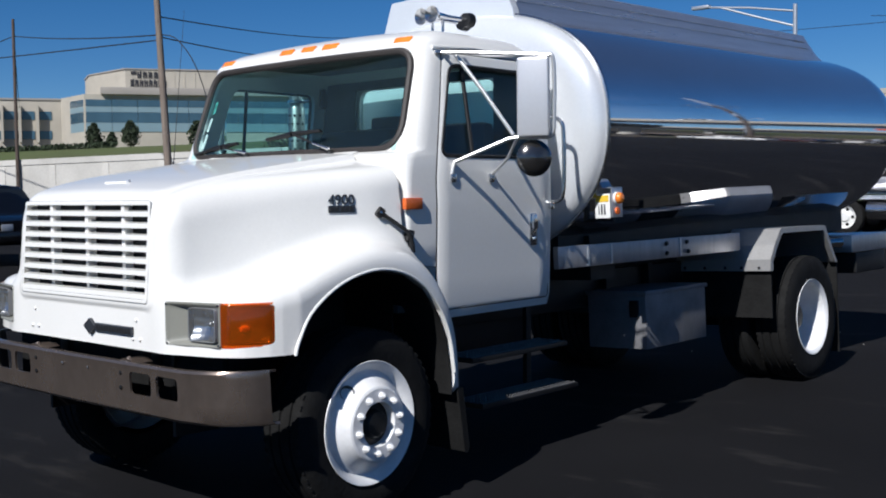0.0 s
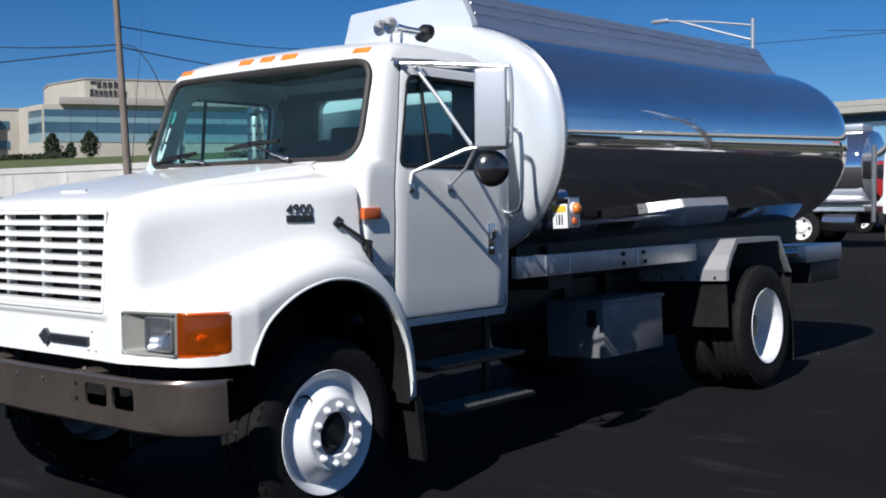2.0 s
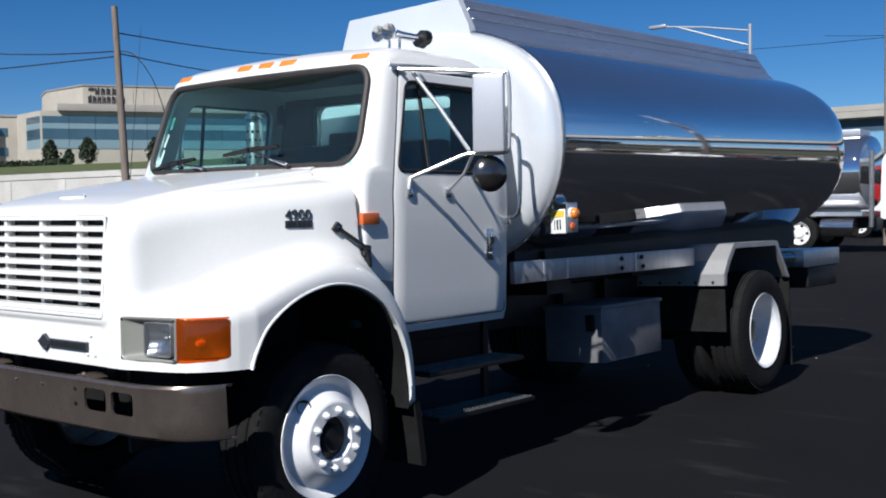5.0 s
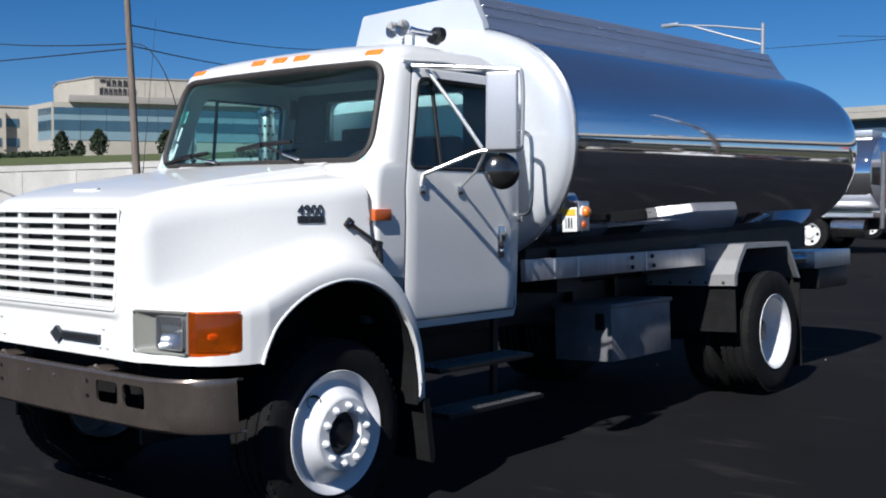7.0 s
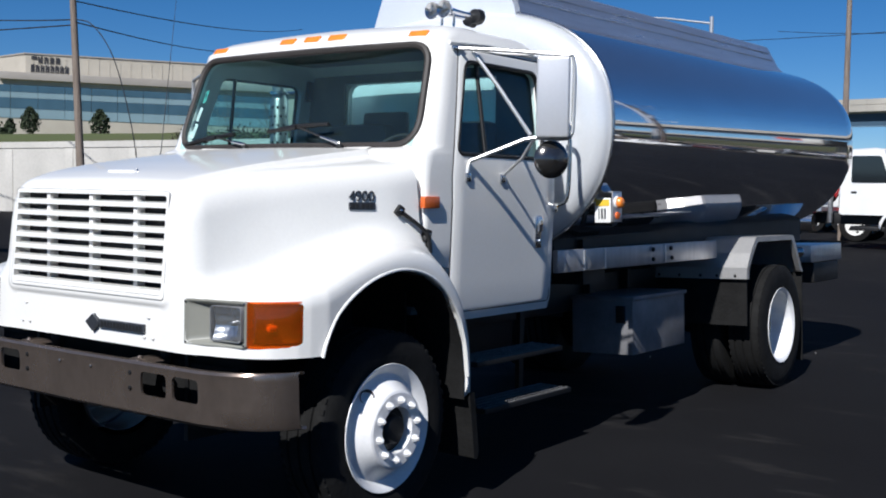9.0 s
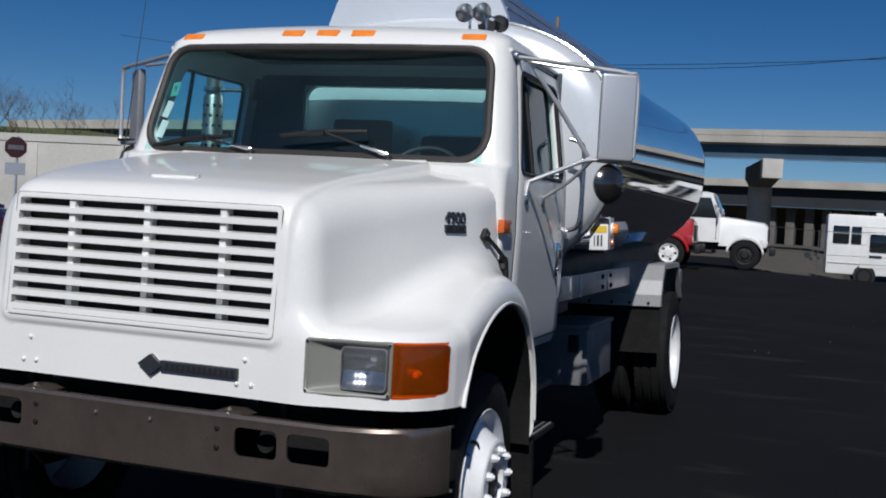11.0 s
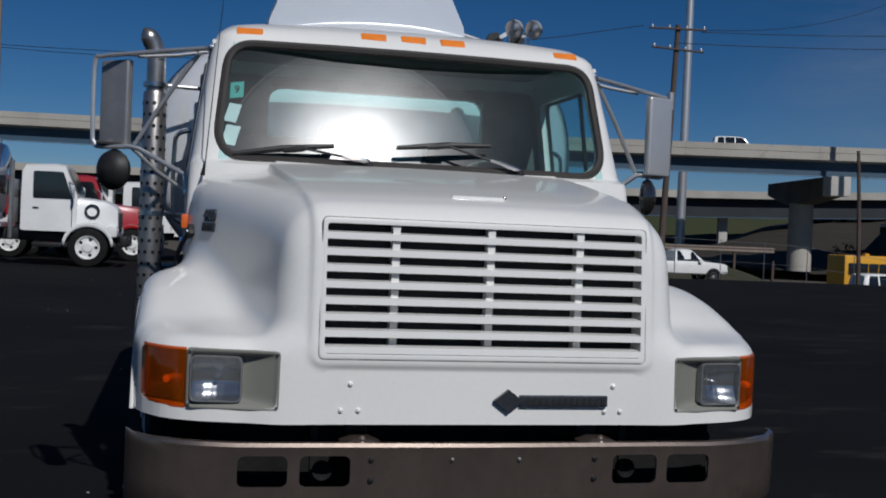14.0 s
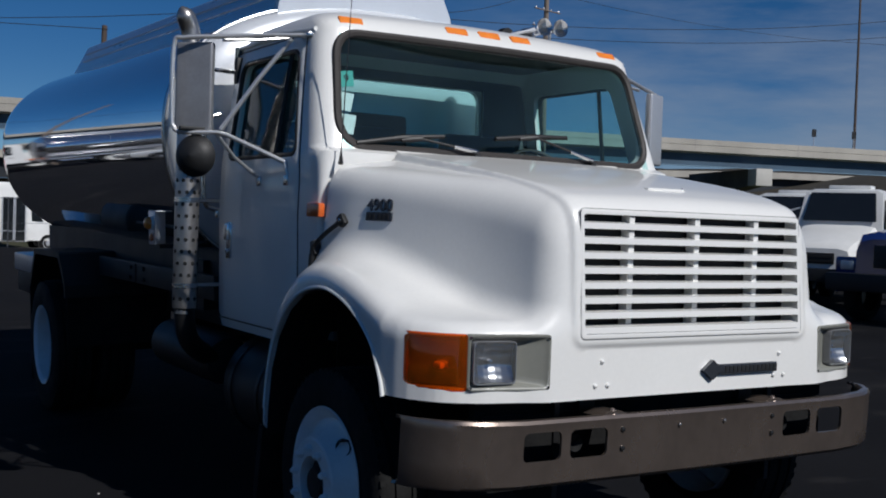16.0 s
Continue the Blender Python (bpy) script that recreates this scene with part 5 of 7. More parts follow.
# rear fenders and mudflaps
PROF = [(5.12, 0.92), (5.125, 1.01), (5.20, 1.12), (5.31, 1.235), (5.34, 1.248), (6.15, 1.245), (6.19, 1.235), (6.40, 0.94), (6.42, 0.92)]
for s in (1, -1):
    rows = [[(s * x, y, z) for x in (0.42, 1.249)] for y, z in PROF]
    bm = grid(rows)
    inner = [(5.16, 0.92), (5.165, 0.995), (5.235, 1.095), (5.335, 1.195), (5.36, 1.207), (6.13, 1.205), (6.16, 1.195), (6.36, 0.93), (6.37, 0.92)]
    grid([[(s * 1.25, y, z) for y, z in PROF], [(s * 1.25, y, z) for y, z in inner], [(s * 1.21, y, z) for y, z in inner]], bm=bm)
    bmesh.ops.recalc_face_normals(bm, faces=bm.faces)
    # the right fender's deep shade is put into its colour as black
    fd = part("rear_fender", bm, FENDER_ALU if s > 0 else BLACK, truck, "angular aluminium rear fender" if s > 0 else "angular rear fender coloured black for its shaded side", 0)
    mod = fd.modifiers.new("skin", "SOLIDIFY")
    mod.thickness = 0.006
    for x in (0.5, 0.68, 0.86, 1.0, 1.15):
        part("rivet", lathe([(0.0, 0.013), (-0.008, 0.010), (-0.011, 0.0002)], 8, axis="Y", m=Matrix.Translation((s * x, 5.119, 0.945))), BLACK, fd)
    part("fender_flap", bx(s * 0.84 - 0.39, s * 0.84 + 0.39, 5.155, 5.17, 0.55, 0.925), RUBBER, fd, "black rubber flap")
    part("rear_mudflap", bx(s * 0.95 - 0.29, s * 0.95 + 0.29, 6.42, 6.435, 0.14, 0.95), RUBBER, fd, "black rubber mudflap")
    part("fender_brace", tb([(s * 0.5, 5.8, 1.1), (s * 1.2, 5.8, 1.22)], 0.02, 8), BLACK, fd)

# rear bumper tray with tail lamps
part("rear_bumper", bx(-1.02, 1.02, 7.35, 8.3, 0.955, 1.12, 0.01), ALU, truck, "aluminium rear bumper tray")
part("rear_bar", bx(-1.0, 1.0, 7.5, 8.25, 0.75, 0.95, 0.02), BLACK, truck)
for s in (1, -1):
    part("tail_lamp", bx(s * 0.80 - 0.05, s * 0.80 + 0.05, 8.3, 8.345, 0.78, 0.93, 0.012), RED, truck, "red tail lamp")
part("valve_pipe", tb([(0.55, 6.7, 1.1), (0.8, 7.0, 1.06), (0.95, 7.25, 1.06)], 0.05, 14), STEEL, truck)

# exhaust stack with a drilled heat shield
XS, YS = -1.235, 2.47
part("stack_pipe", tb(bend([(XS, YS, 0.95), (XS, YS, 1.6), (XS, YS, 2.3), (XS, YS, 2.385), (XS - 0.012, YS, 2.45), (XS - 0.040, YS - 0.01, 2.505), (XS - 0.068, YS - 0.02, 2.55)], 5), [0.05] * 26 + [0.046, 0.040, 0.030, 0.018, 0.008], 18), STACK, truck, "curved steel exhaust pipe")
sh = part("heat_shield", lathe([(0.98, 0.060), (1.0, 0.063), (2.2, 0.063), (2.21, 0.059)], 32, axis="Z", m=Matrix.Translation((XS, YS, 0))), STACK, truck, "drilled steel heat shield")
hole = lathe([(0.0, 0.0105), (0.0015, 0.0105), (0.0016, 0.0002)], 10, axis="Y", m=Matrix.Rotation(math.pi, 4, "Z"))
hme = None
for i in range(19):
    for j in range(5):
        a = radians(-90 - 75 + j * 37 + (18 if i % 2 else 0))
        m = Matrix.Translation((XS + 0.0635 * math.cos(a), YS + 0.0635 * math.sin(a), 1.03 + i * 0.062)) @ Matrix.Rotation(a + math.pi / 2, 4, "Z")
        if hme is None:
            o = part("shield_hole", hole, BLACK, sh, smooth=0)
            hme = o.data
        else:
            o = new("shield_hole", hme)
            o.parent = sh
        o.matrix_world = m
for z in (1.1, 1.55, 2.25):
    part("stack_clamp", lathe([(z - 0.012, 0.067), (z + 0.012, 0.067)], 24, axis="Z", m=Matrix.Translation((XS, YS, 0))), STEEL, truck)
    part("stack_stay", tb([(XS, YS, z), (-0.95, 2.52, z)], 0.012, 8), STEEL, truck)
part("muffler", lathe([(2.55, 0.0002), (2.55, 0.12), (2.6, 0.14), (3.5, 0.14), (3.55, 0.0002)], 24, axis="Y", m=Matrix.Translation((-0.95, 0, 0.68))), BLACK, truck)
part("stack_elbow", tb(bend([(-0.95, 2.62, 0.68), (-1.08, 2.58, 0.72), (-1.2, 2.5, 0.82), (XS, YS, 1.0)]), 0.055, 14), BLACK, truck)
part("aerial", tb([(-0.98, 1.18, 1.72), (-0.97, 1.2, 1.78), (-0.90, 1.26, 2.75)], [0.012, 0.003, 0.0012], 6), BLACK, truck, "thin whip aerial")
part("spot_lamp", bx(-1.0, -0.9, 2.42, 2.47, 2.18, 2.32, 0.012), PLASTIC, truck)

# the truck stands slightly askew
truck.matrix_world = pose(0.011, 0, 0, 0, 0, 0.75)
tank.matrix_basis = pose(0, TANK_Y0, TZ, 1.1, -2.6, 0) @ pose(0, -TANK_Y0, -TZ)
# the rear axle and all that it carries lean with the ground
LEAN = pose(1.1, 0, 1.0, 0, -2.4, 0) @ pose(-1.1, 0, -1.0)
for ob in list(truck.children):
    if ob.name.split(".")[0] in ("rear_wheel", "inner_tyre", "rear_axle", "side_rail", "cradle_skirt", "tank_saddle", "lamp_bracket", "cradle_floor", "tool_box", "rear_fender", "rear_bumper", "rear_bar", "tail_lamp", "valve_pipe"):
        ob.matrix_basis = LEAN @ ob.matrix_basis

# ---- ground ----
def far_drop(x, y):
    """The lot dips a little under the truck's right rear, and ends in a low bank beyond its far edge."""
    dip = 0.042 * min(0, max(x - 1.1, -3.5)) * smoothstep(1.5, 5.0, y) * (1 - smoothstep(8, 18, y)) * smoothstep(-11, -4, x)
    return interp(y, (0.86, 5.9), (-0.07, 0.0)) + dip - (0.5 + 1.2 * smoothstep(26, 34, x)) * smoothstep(38.5, 50, y) * smoothstep(-1.5, 3.5, x)


xs = [-2500, -600, -200, -90] + [-60 + 6 * i for i in range(8)] + [-12 + 0.75 * i for i in range(24)] + [6 + 1.5 * i for i in range(32)] + [60, 80, 120, 250, 700, 2500]
ys = [-2500, -500, -120, -60, -40, -25, -12, 0.86, 1.5] + [2.2 + 0.75 * i for i in range(22)] + [21, 24, 30] + [33 + 1.5 * i for i in range(16)] + [60, 75, 100, 150, 300, 800, 3000]
gm = grid([[(x, y, far_drop(x, y) - 0.03) for x in xs] for y in ys])
tagged(to_object("ground", gm, DIRT), "bare brown roadside earth round the lot", "ground", kind="structure")


def lot_edge(x):
    return interp(x, (-60, -3, -1, 3.5, 6.4, 14.2, 27, 34, 70), (64, 60, 44, 39.5, 37.2, 38.6, 42.2, 42.4, 44))


rows = []
lx = [-75, -60, -45, -30, -20] + [-12 + 0.75 * i for i in range(20)] + [3.5, 5, 6.4, 8, 10, 12, 14.2, 17, 20, 24, 27, 30, 34, 45, 60, 75]
for x in lx:
    e = lot_edge(x)
    rows.append([(x, y, far_drop(x, y) + (0.0 if y < e else -0.02)) for y in [-60, -20, 0.86, 1.5] + [2.2 + 0.75 * i for i in range(22)] + [21, 24, e - 4, e - 2, e - 0.6, e]])
tagged(to_object("road", grid(rows), ASPHALT), "dark freshly sealed asphalt lot", "asphalt lot", kind="structure")
gr = random.Random(4)
bm = bmesh.new()
for i in range(90):
    x, y = gr.uniform(-9, 9), gr.uniform(-3, 26)
    r = gr.uniform(0.004, 0.011)
    bmesh.ops.create_icosphere(bm, subdivisions=1, radius=r, matrix=Matrix.Translation((x, y, r * 0.3 + far_drop(x, y))) @ Matrix.Diagonal((1, gr.uniform(0.6, 1.3), 0.5, 1)))
tagged(to_object("gravel", bm, CONCRETE_L, 0), "loose pale grit scattered on the asphalt", "gravel", kind="stuff")

# ---- overpasses ----
OV = Matrix.Translation((25.9, 93.1, 0)) @ Matrix.Rotation(radians(-15), 4, "Z")


def ov_place(az, d=0.0):
    """How far along the overpass a bearing meets it."""
    return 100 * math.tan(radians(az - 15))


over = thing("overpass", "concrete highway overpass on blue steel girders", "overpass", kind="structure", at=OV)


def deck_z(s):
    return 10.7 + 1.3 * smoothstep(0, 120, -s)


ss = [-150 + 10 * i for i in range(36)]
sec = [(0.0, 0.0), (0.0, -0.55), (0.04, -0.56), (0.04, -0.62), (0.0, -0.63), (0.0, -1.22), (0.9, -1.35), (12.5, -1.35), (13.0, -1.2), (13.0, 0.0), (12.7, 0.0), (12.7, -0.9), (0.35, -0.9), (0.3, 0.0)]
bm = grid([[(s, d, deck_z(s) + z) for d, z in sec + sec[:1]] for s in ss])
bmesh.ops.recalc_face_normals(bm, faces=bm.faces)
part("deck", bm, CONCRETE, over, "weathered concrete deck and parapet", 20)
for d in (0.95, 4.2, 7.6, 11.2):
    low_ = -2.62 + 0.066 * (d - 0.95)
    gsec = [(d - 0.02, -1.36), (d - 0.02, low_), (d + 0.02, low_), (d + 0.02, -1.36)]
    bm = grid([[(s, a, deck_z(s) + z) for a, z in gsec + gsec[:1]] for s in ss])
    part("girder", bm, GIRDER, over, "dark blue steel girder", 20)
    bm = grid([[(s, a, deck_z(s) + z) for a, z in ((d - 0.25, low_), (d - 0.25, low_ - 0.06), (d + 0.25, low_ - 0.06), (d + 0.25, low_), (d - 0.25, low_))] for s in ss])
    part("flange", bm, GIRDER_L, over, "", 20)
for i in range(26):
    s = -140 + 12 * i
    part("joint", bx(s, s + 0.05, -0.012, 0.0, deck_z(s) - 1.2, deck_z(s) - 0.02), STUCCO_D, over)
for az, zg, turn_ in ((-2.2, -0.6, 25), (16.0, -0.6, 17.5), (31.5, -0.8, 5), (-27.0, -0.6, 30), (45.8, -0.8, -5)):
    s = ov_place(az)
    zc = deck_z(s) - 2.7
    pier = part("pier", lathe([(zg, 1.15), (zc - 2.2, 1.15)], 24, axis="Z", m=Matrix.Translation((s - 8.5 * math.sin(radians(turn_)), 8.5 * math.cos(radians(turn_)), 0))), CONCRETE, over, "round concrete pier with a hammerhead cap")
    bm = bmesh.new()
    box(bm, -0.9, 0.9, -1.0, 0.9, zc - 1.75, zc, 0.06, m=Matrix.Translation((s, 0, 0)) @ Matrix.Rotation(radians(turn_), 4, "Z"))
    part("cap_end", bm, CONCRETE_L, pier)
    # the cap's flank is coloured darker than its end to stand for shade
    bm = prism([(0.9, zc), (16, zc), (16, zc - 1.2), (10.5, zc - 2.3), (6.5, zc - 2.3), (0.9, zc - 1.75)], "x", -0.85, 0.85)
    bmesh.ops.transform(bm, matrix=Matrix.Translation((s, 0, 0)) @ Matrix.Rotation(radians(turn_), 4, "Z"), verts=bm.verts)
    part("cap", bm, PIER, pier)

# the lower overpass behind, rising to a ramp
OV2 = Matrix.Translation((36, 141, 0)) @ Matrix.Rotation(radians(-12), 4, "Z")
low = thing("lower_overpass", "lower concrete overpass behind the first", "overpass", kind="structure", at=OV2)


def low_z(s):
    return 8.6 + 2.6 * smoothstep(20, 110, s)


# the lower girders carry their shade in a near-black colour
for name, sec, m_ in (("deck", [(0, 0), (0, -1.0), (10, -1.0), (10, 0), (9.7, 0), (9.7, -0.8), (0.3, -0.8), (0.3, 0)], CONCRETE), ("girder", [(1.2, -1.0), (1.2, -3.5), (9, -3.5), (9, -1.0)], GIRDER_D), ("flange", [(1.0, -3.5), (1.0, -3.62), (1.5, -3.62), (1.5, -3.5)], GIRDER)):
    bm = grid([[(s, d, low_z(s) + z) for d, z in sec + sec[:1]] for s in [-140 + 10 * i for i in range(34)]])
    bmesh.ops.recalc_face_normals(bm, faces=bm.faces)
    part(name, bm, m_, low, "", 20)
for az in (-4.5, -3.6, -2.7, -1.9, -1.0, -0.2, 24.6, 30.2, 30.9, 34, 38, 41.5):
    s = 150 * math.tan(radians(az - 12))
    # columns at negative bearings take the dark concrete in place of deck shade
    part("column", bx(s - 0.6, s + 0.6, 3, 4.2, -1, low_z(s) - 3.3, 0.1), PIER if az < 0 else CONCRETE_L, low, "concrete column coloured dark for the deck's shade" if az < 0 else "pale concrete column")
part("abutment", bx(150 * math.tan(radians(-4.3)), 150 * math.tan(radians(1.4)), 0.3, 9, 0, 8.3, 0.1), CONCRETE_L, low, "pale concrete abutment")
# wall added behind the deck so that the gap below it turns dark
part("added_back_wall", bx(150 * math.tan(radians(-26)), 150 * math.tan(radians(-2.4)), 9.2, 10, -1, low_z(0) - 1.7), DIRT, low, "earth wall added to keep the gap under the deck dark")

# ---- retaining wall, grass bank and office building ----
WA, WB = Vector((-130.0, 8.0)), Vector((-26.5, 37.5))
wl = (WB - WA).length
wdir = (WB - WA).normalized()
wout = Vector((-wdir.y, wdir.x))


def wall_top(s):
    return interp(s, (0, 55, wl), (3.3, 3.5, 4.1))


def wall_frame(s, d, z):
    p = WA + wdir * s + wout * d
    return (p.x, p.y, z)


wall = thing("wall_north", "pale concrete retaining wall with streaks and panel ribs", "wall", kind="structure")
bm = grid([[wall_frame(s, d, z) for d, z in ((0, -0.2), (0, wall_top(s) - 0.35), (-0.05, wall_top(s) - 0.33), (-0.05, wall_top(s)), (0.5, wall_top(s)), (0.5, -0.2))] for s in np.linspace(0, wl, 40)])
bmesh.ops.recalc_face_normals(bm, faces=bm.faces)
part("wall_face", bm, CONCRETE_L, wall, "", 20)
for i in range(26):
    s = 4 + i * 4.1
    bm = bmesh.new()
    box(bm, -0.25, 0.25, -0.045, 0.05, 0, wall_top(s) - 0.4, 0.03, m=Matrix.Translation(wall_frame(s, 0, 0)) @ Matrix.Rotation(math.atan2(wdir.y, wdir.x), 4, "Z"))
    part("wall_rib", bm, CONCRETE_L, wall)
part("wall_end", bx(-27.5, -26, 37, 52, 0, 4.1), CONCRETE_L, wall)

rows = []
for s in np.linspace(-40, wl, 36):
    rise = 7.4 * (1 - smoothstep(60, 108, s))
    base = wall_top(max(s, 0)) - 0.25
    row = []
    for d in (0.4, 3, 8, 20, 40, 70, 110, 150, 170, 260, 420):
        t = smoothstep(0, 110, d) * 0.4 + min(1, d / 105) * 0.6
        row.append(wall_frame(s, d, base + rise * t + 0.25 * noise.noise((s * 0.1, d * 0.1, 0)) * min(1, d / 8)))
    rows.append(row)
tagged(to_object("grass_bank", grid(rows), LAWN), "sloping grass bank behind the retaining wall", "grass bank", kind="structure")

BC = Vector((-194.8, 111.0))
bu = Vector((0.50, 0.866)).normalized()
bv = Vector((-bu.y, bu.x))
BM = Matrix(((bu.x, bv.x, 0, BC.x), (bu.y, bv.y, 0, BC.y), (0, 0, 1, 0), (0, 0, 0, 1)))
bld = thing("office_building", "cream office building with blue strip windows and a dark roof sign", "building", at=BM)
part("wall", prism([(0, 0), (70, 0), (70, 30), (-4.6, 30), (-4.6, 11.5)], "z", 8.0, 21.6), STUCCO, bld, "cream clad walls", 20)
part("cornice", bx(3.2, 71, -0.9, 30, 21.6, 23.0, 0.05), STUCCO_D, bld)
part("plant_storey", prism([(8.2, 6), (60, 6), (60, 30), (0.2, 30), (1.2, 20)], "z", 23.0, 27.3), STUCCO, bld, "ribbed cream upper storey")
part("roof_cap", prism([(8.0, 5.8), (60.2, 5.8), (60.2, 30.2), (0.0, 30.2), (1.0, 20)], "z", 27.3, 27.55), STUCCO_D, bld, "", 20)
for i in range(24):
    part("rib", bx(9.5 + i * 2.1, 9.7 + i * 2.1, 5.93, 6.05, 23.1, 27.2), STUCCO, bld)
for z0, z1, m_, n_ in ((14.2, 16.0, BLUEPANEL, "spandrel"), (16.0, 18.1, BLUEGLASS, "window"), (18.1, 19.2, BLUEPANEL, "spandrel"), (19.2, 20.6, BLUEGLASS, "window")):
    for i in range(12):
        w_ = part(n_, bx(0.3 + i * 5.0, 5.22 + i * 5.0, -0.12, 0.2, z0, z1 - 0.04), m_, bld)
    part(n_, prism([(-0.15, 0.3), (0.1, 0.3), (-4.2, 11.3), (-4.5, 11.3)], "z", z0, z1 - 0.04), m_, bld, "", 20)
# lower wing
part("wing", bx(-34, -4.5, 11.5, 34, 8.0, 21.2, 0.05), STUCCO, bld, "cream lower wing")
part("wing_cap", bx(-34.2, -4.4, 11.3, 34, 21.2, 21.6), STUCCO_D, bld)
for z0, z1 in ((17.2, 18.9), (13.2, 14.9)):
    for i in range(4):
        part("window", bx(-19.2 + i * 3.3, -16.4 + i * 3.3, 11.35, 11.6, z0, z1), BLUEGLASS, bld)
for i in range(3):
    part("fin", bx(-16.2 + i * 3.4, -15.7 + i * 3.4, 9.6, 11.5, 12.5, 20.0), STUCCO, bld)
# sign: plain dark strokes in two rows
rs = random.Random(8)
x = 11.2
for row, (zz, hh, n_, x0, wd) in enumerate(((25.55, 1.35, 4, 10.6, 4.4), (23.75, 1.5, 8, 9.2, 7.4))):
    for i in range(n_):
        xa = x0 + wd * i / n_
        ww = wd / n_ * 0.72
        part("sign_stroke", bx(xa, xa + ww * 0.32, 5.85, 6.0, zz, zz + hh), LETTER, bld)
        part("sign_stroke", bx(xa + ww * 0.62, xa + ww, 5.85, 6.0, zz, zz + hh * (0.9 if i else 1.1)), LETTER, bld)
        part("sign_stroke", bx(xa + ww * 0.3, xa + ww * 0.64, 5.85, 6.0, zz + hh * rs.choice((0.1, 0.45, 0.8)), zz + hh * 0.98 - hh * rs.choice((0.0, 0.3))), LETTER, bld)
part("sign_stroke", bx(9.3, 10.4, 5.85, 6.0, 26.3, 26.95), LETTER, bld)

# ---- plants ----
def clump_crown(bm, rng, c, r, n, size, flat=1.0):
    for i in range(n):
        v = Vector((rng.gauss(0, 1), rng.gauss(0, 1), rng.gauss(0, 1))).normalized() * r * rng.uniform(0.35, 1.0) ** 0.6
        p = Vector(c) + Vector((v.x, v.y, v.z * flat))
        q = Matrix.Translation(p) @ Euler((rng.uniform(0, 6), rng.uniform(0, 6), rng.uniform(0, 6))).to_matrix().to_4x4()
        s = size * rng.uniform(0.6, 1.3)
        vs = [bm.verts.new(q @ Vector(a)) for a in ((-s, -s * 0.4, 0), (0, -s * 0.6, s * 0.3), (s, 0, 0), (0, s * 0.6, -s * 0.2))]
        bm.faces.new(vs)
    return bm


def hill_z(p):
    r = p - WA
    s, d = r.dot(wdir), r.dot(wout)
    rise = 7.4 * (1 - smoothstep(60, 108, s))
    t = smoothstep(0, 110, d) * 0.4 + min(1, d / 105) * 0.6
    return wall_top(max(s, 0)) - 0.25 + rise * t


rng = random.Random(2)
for az, d, h in ((-59.9, 205, 4.3), (-59.05, 203, 2.5), (-58.15, 205, 4.6), (-54.9, 207, 4.8)):
    p = Vector((5.04 + d * math.sin(radians(az)), -2.86 + d * math.cos(radians(az))))
    z0 = hill_z(p) - 0.3
    tr = thing("evergreen_tree", "small dark evergreen tree on the grass bank", "tree", "evergreens by the building")
    part("trunk", tb([(p.x, p.y, z0), (p.x, p.y, z0 + h * 0.3), (p.x, p.y, z0 + h * 0.9)], [0.16, 0.13, 0.04], 8), WOOD_D, tr)
    bm = bmesh.new()
    for f, r in ((0.28, 0.36), (0.45, 0.40), (0.62, 0.33), (0.78, 0.23), (0.92, 0.12)):
        clump_crown(bm, rng, (p.x + rng.uniform(-0.2, 0.2), p.y, z0 + h * f), r * h, 170, 0.30, 0.75)
    part("crown", bm, LEAF, tr, smooth=0)
bm = bmesh.new()
for i in range(60):
    az = -64.3 + 5.5 * i / 60
    d = 188 + 9 * math.sin(i)
    p = Vector((5.04 + d * math.sin(radians(az)), -2.86 + d * math.cos(radians(az))))
    if i % 4 < 3:
        clump_crown(bm, rng, (p.x, p.y, hill_z(p) + 0.2), 0.8, 24, 0.3, 0.6)
tagged(to_object("hedge", bm, LEAF, 0), "row of low clipped dark shrubs on the bank", "shrubs", kind="stuff")


def branches(bm, rng, p, d, l, r, depth):
    e = p + d * l
    tube(bm, [p, (p + e) / 2 + Vector((rng.uniform(-1, 1), rng.uniform(-1, 1), 0)) * l * 0.06, e], [r, r * 0.8, r * 0.55], 5, caps=False)
    if depth == 0:
        return
    for i in range(rng.choice((2, 3, 3))):
        a = Vector((rng.uniform(-1, 1), rng.uniform(-1, 1), rng.uniform(-0.1, 1.0))).normalized()
        nd = (d * 0.75 + a * 0.75).normalized()
        branches(bm, rng, p + d * l * rng.uniform(0.55, 1.0), nd, l * rng.uniform(0.55, 0.8), r * 0.55, depth - 1)


def bare_tree(x, y, z, h, seed, label="leafless tree with fine grey-brown twigs", depth=5, r=0.13):
    rng = random.Random(seed)
    tr = thing("bare_tree", label, "tree", "leafless trees")
    bm = bmesh.new()
    branches(bm, rng, Vector((x, y, z)), Vector((rng.uniform(-0.1, 0.1), 0, 1)).normalized(), h * 0.30, r, depth)
    part("crown", bm, BARE, tr)
    return tr


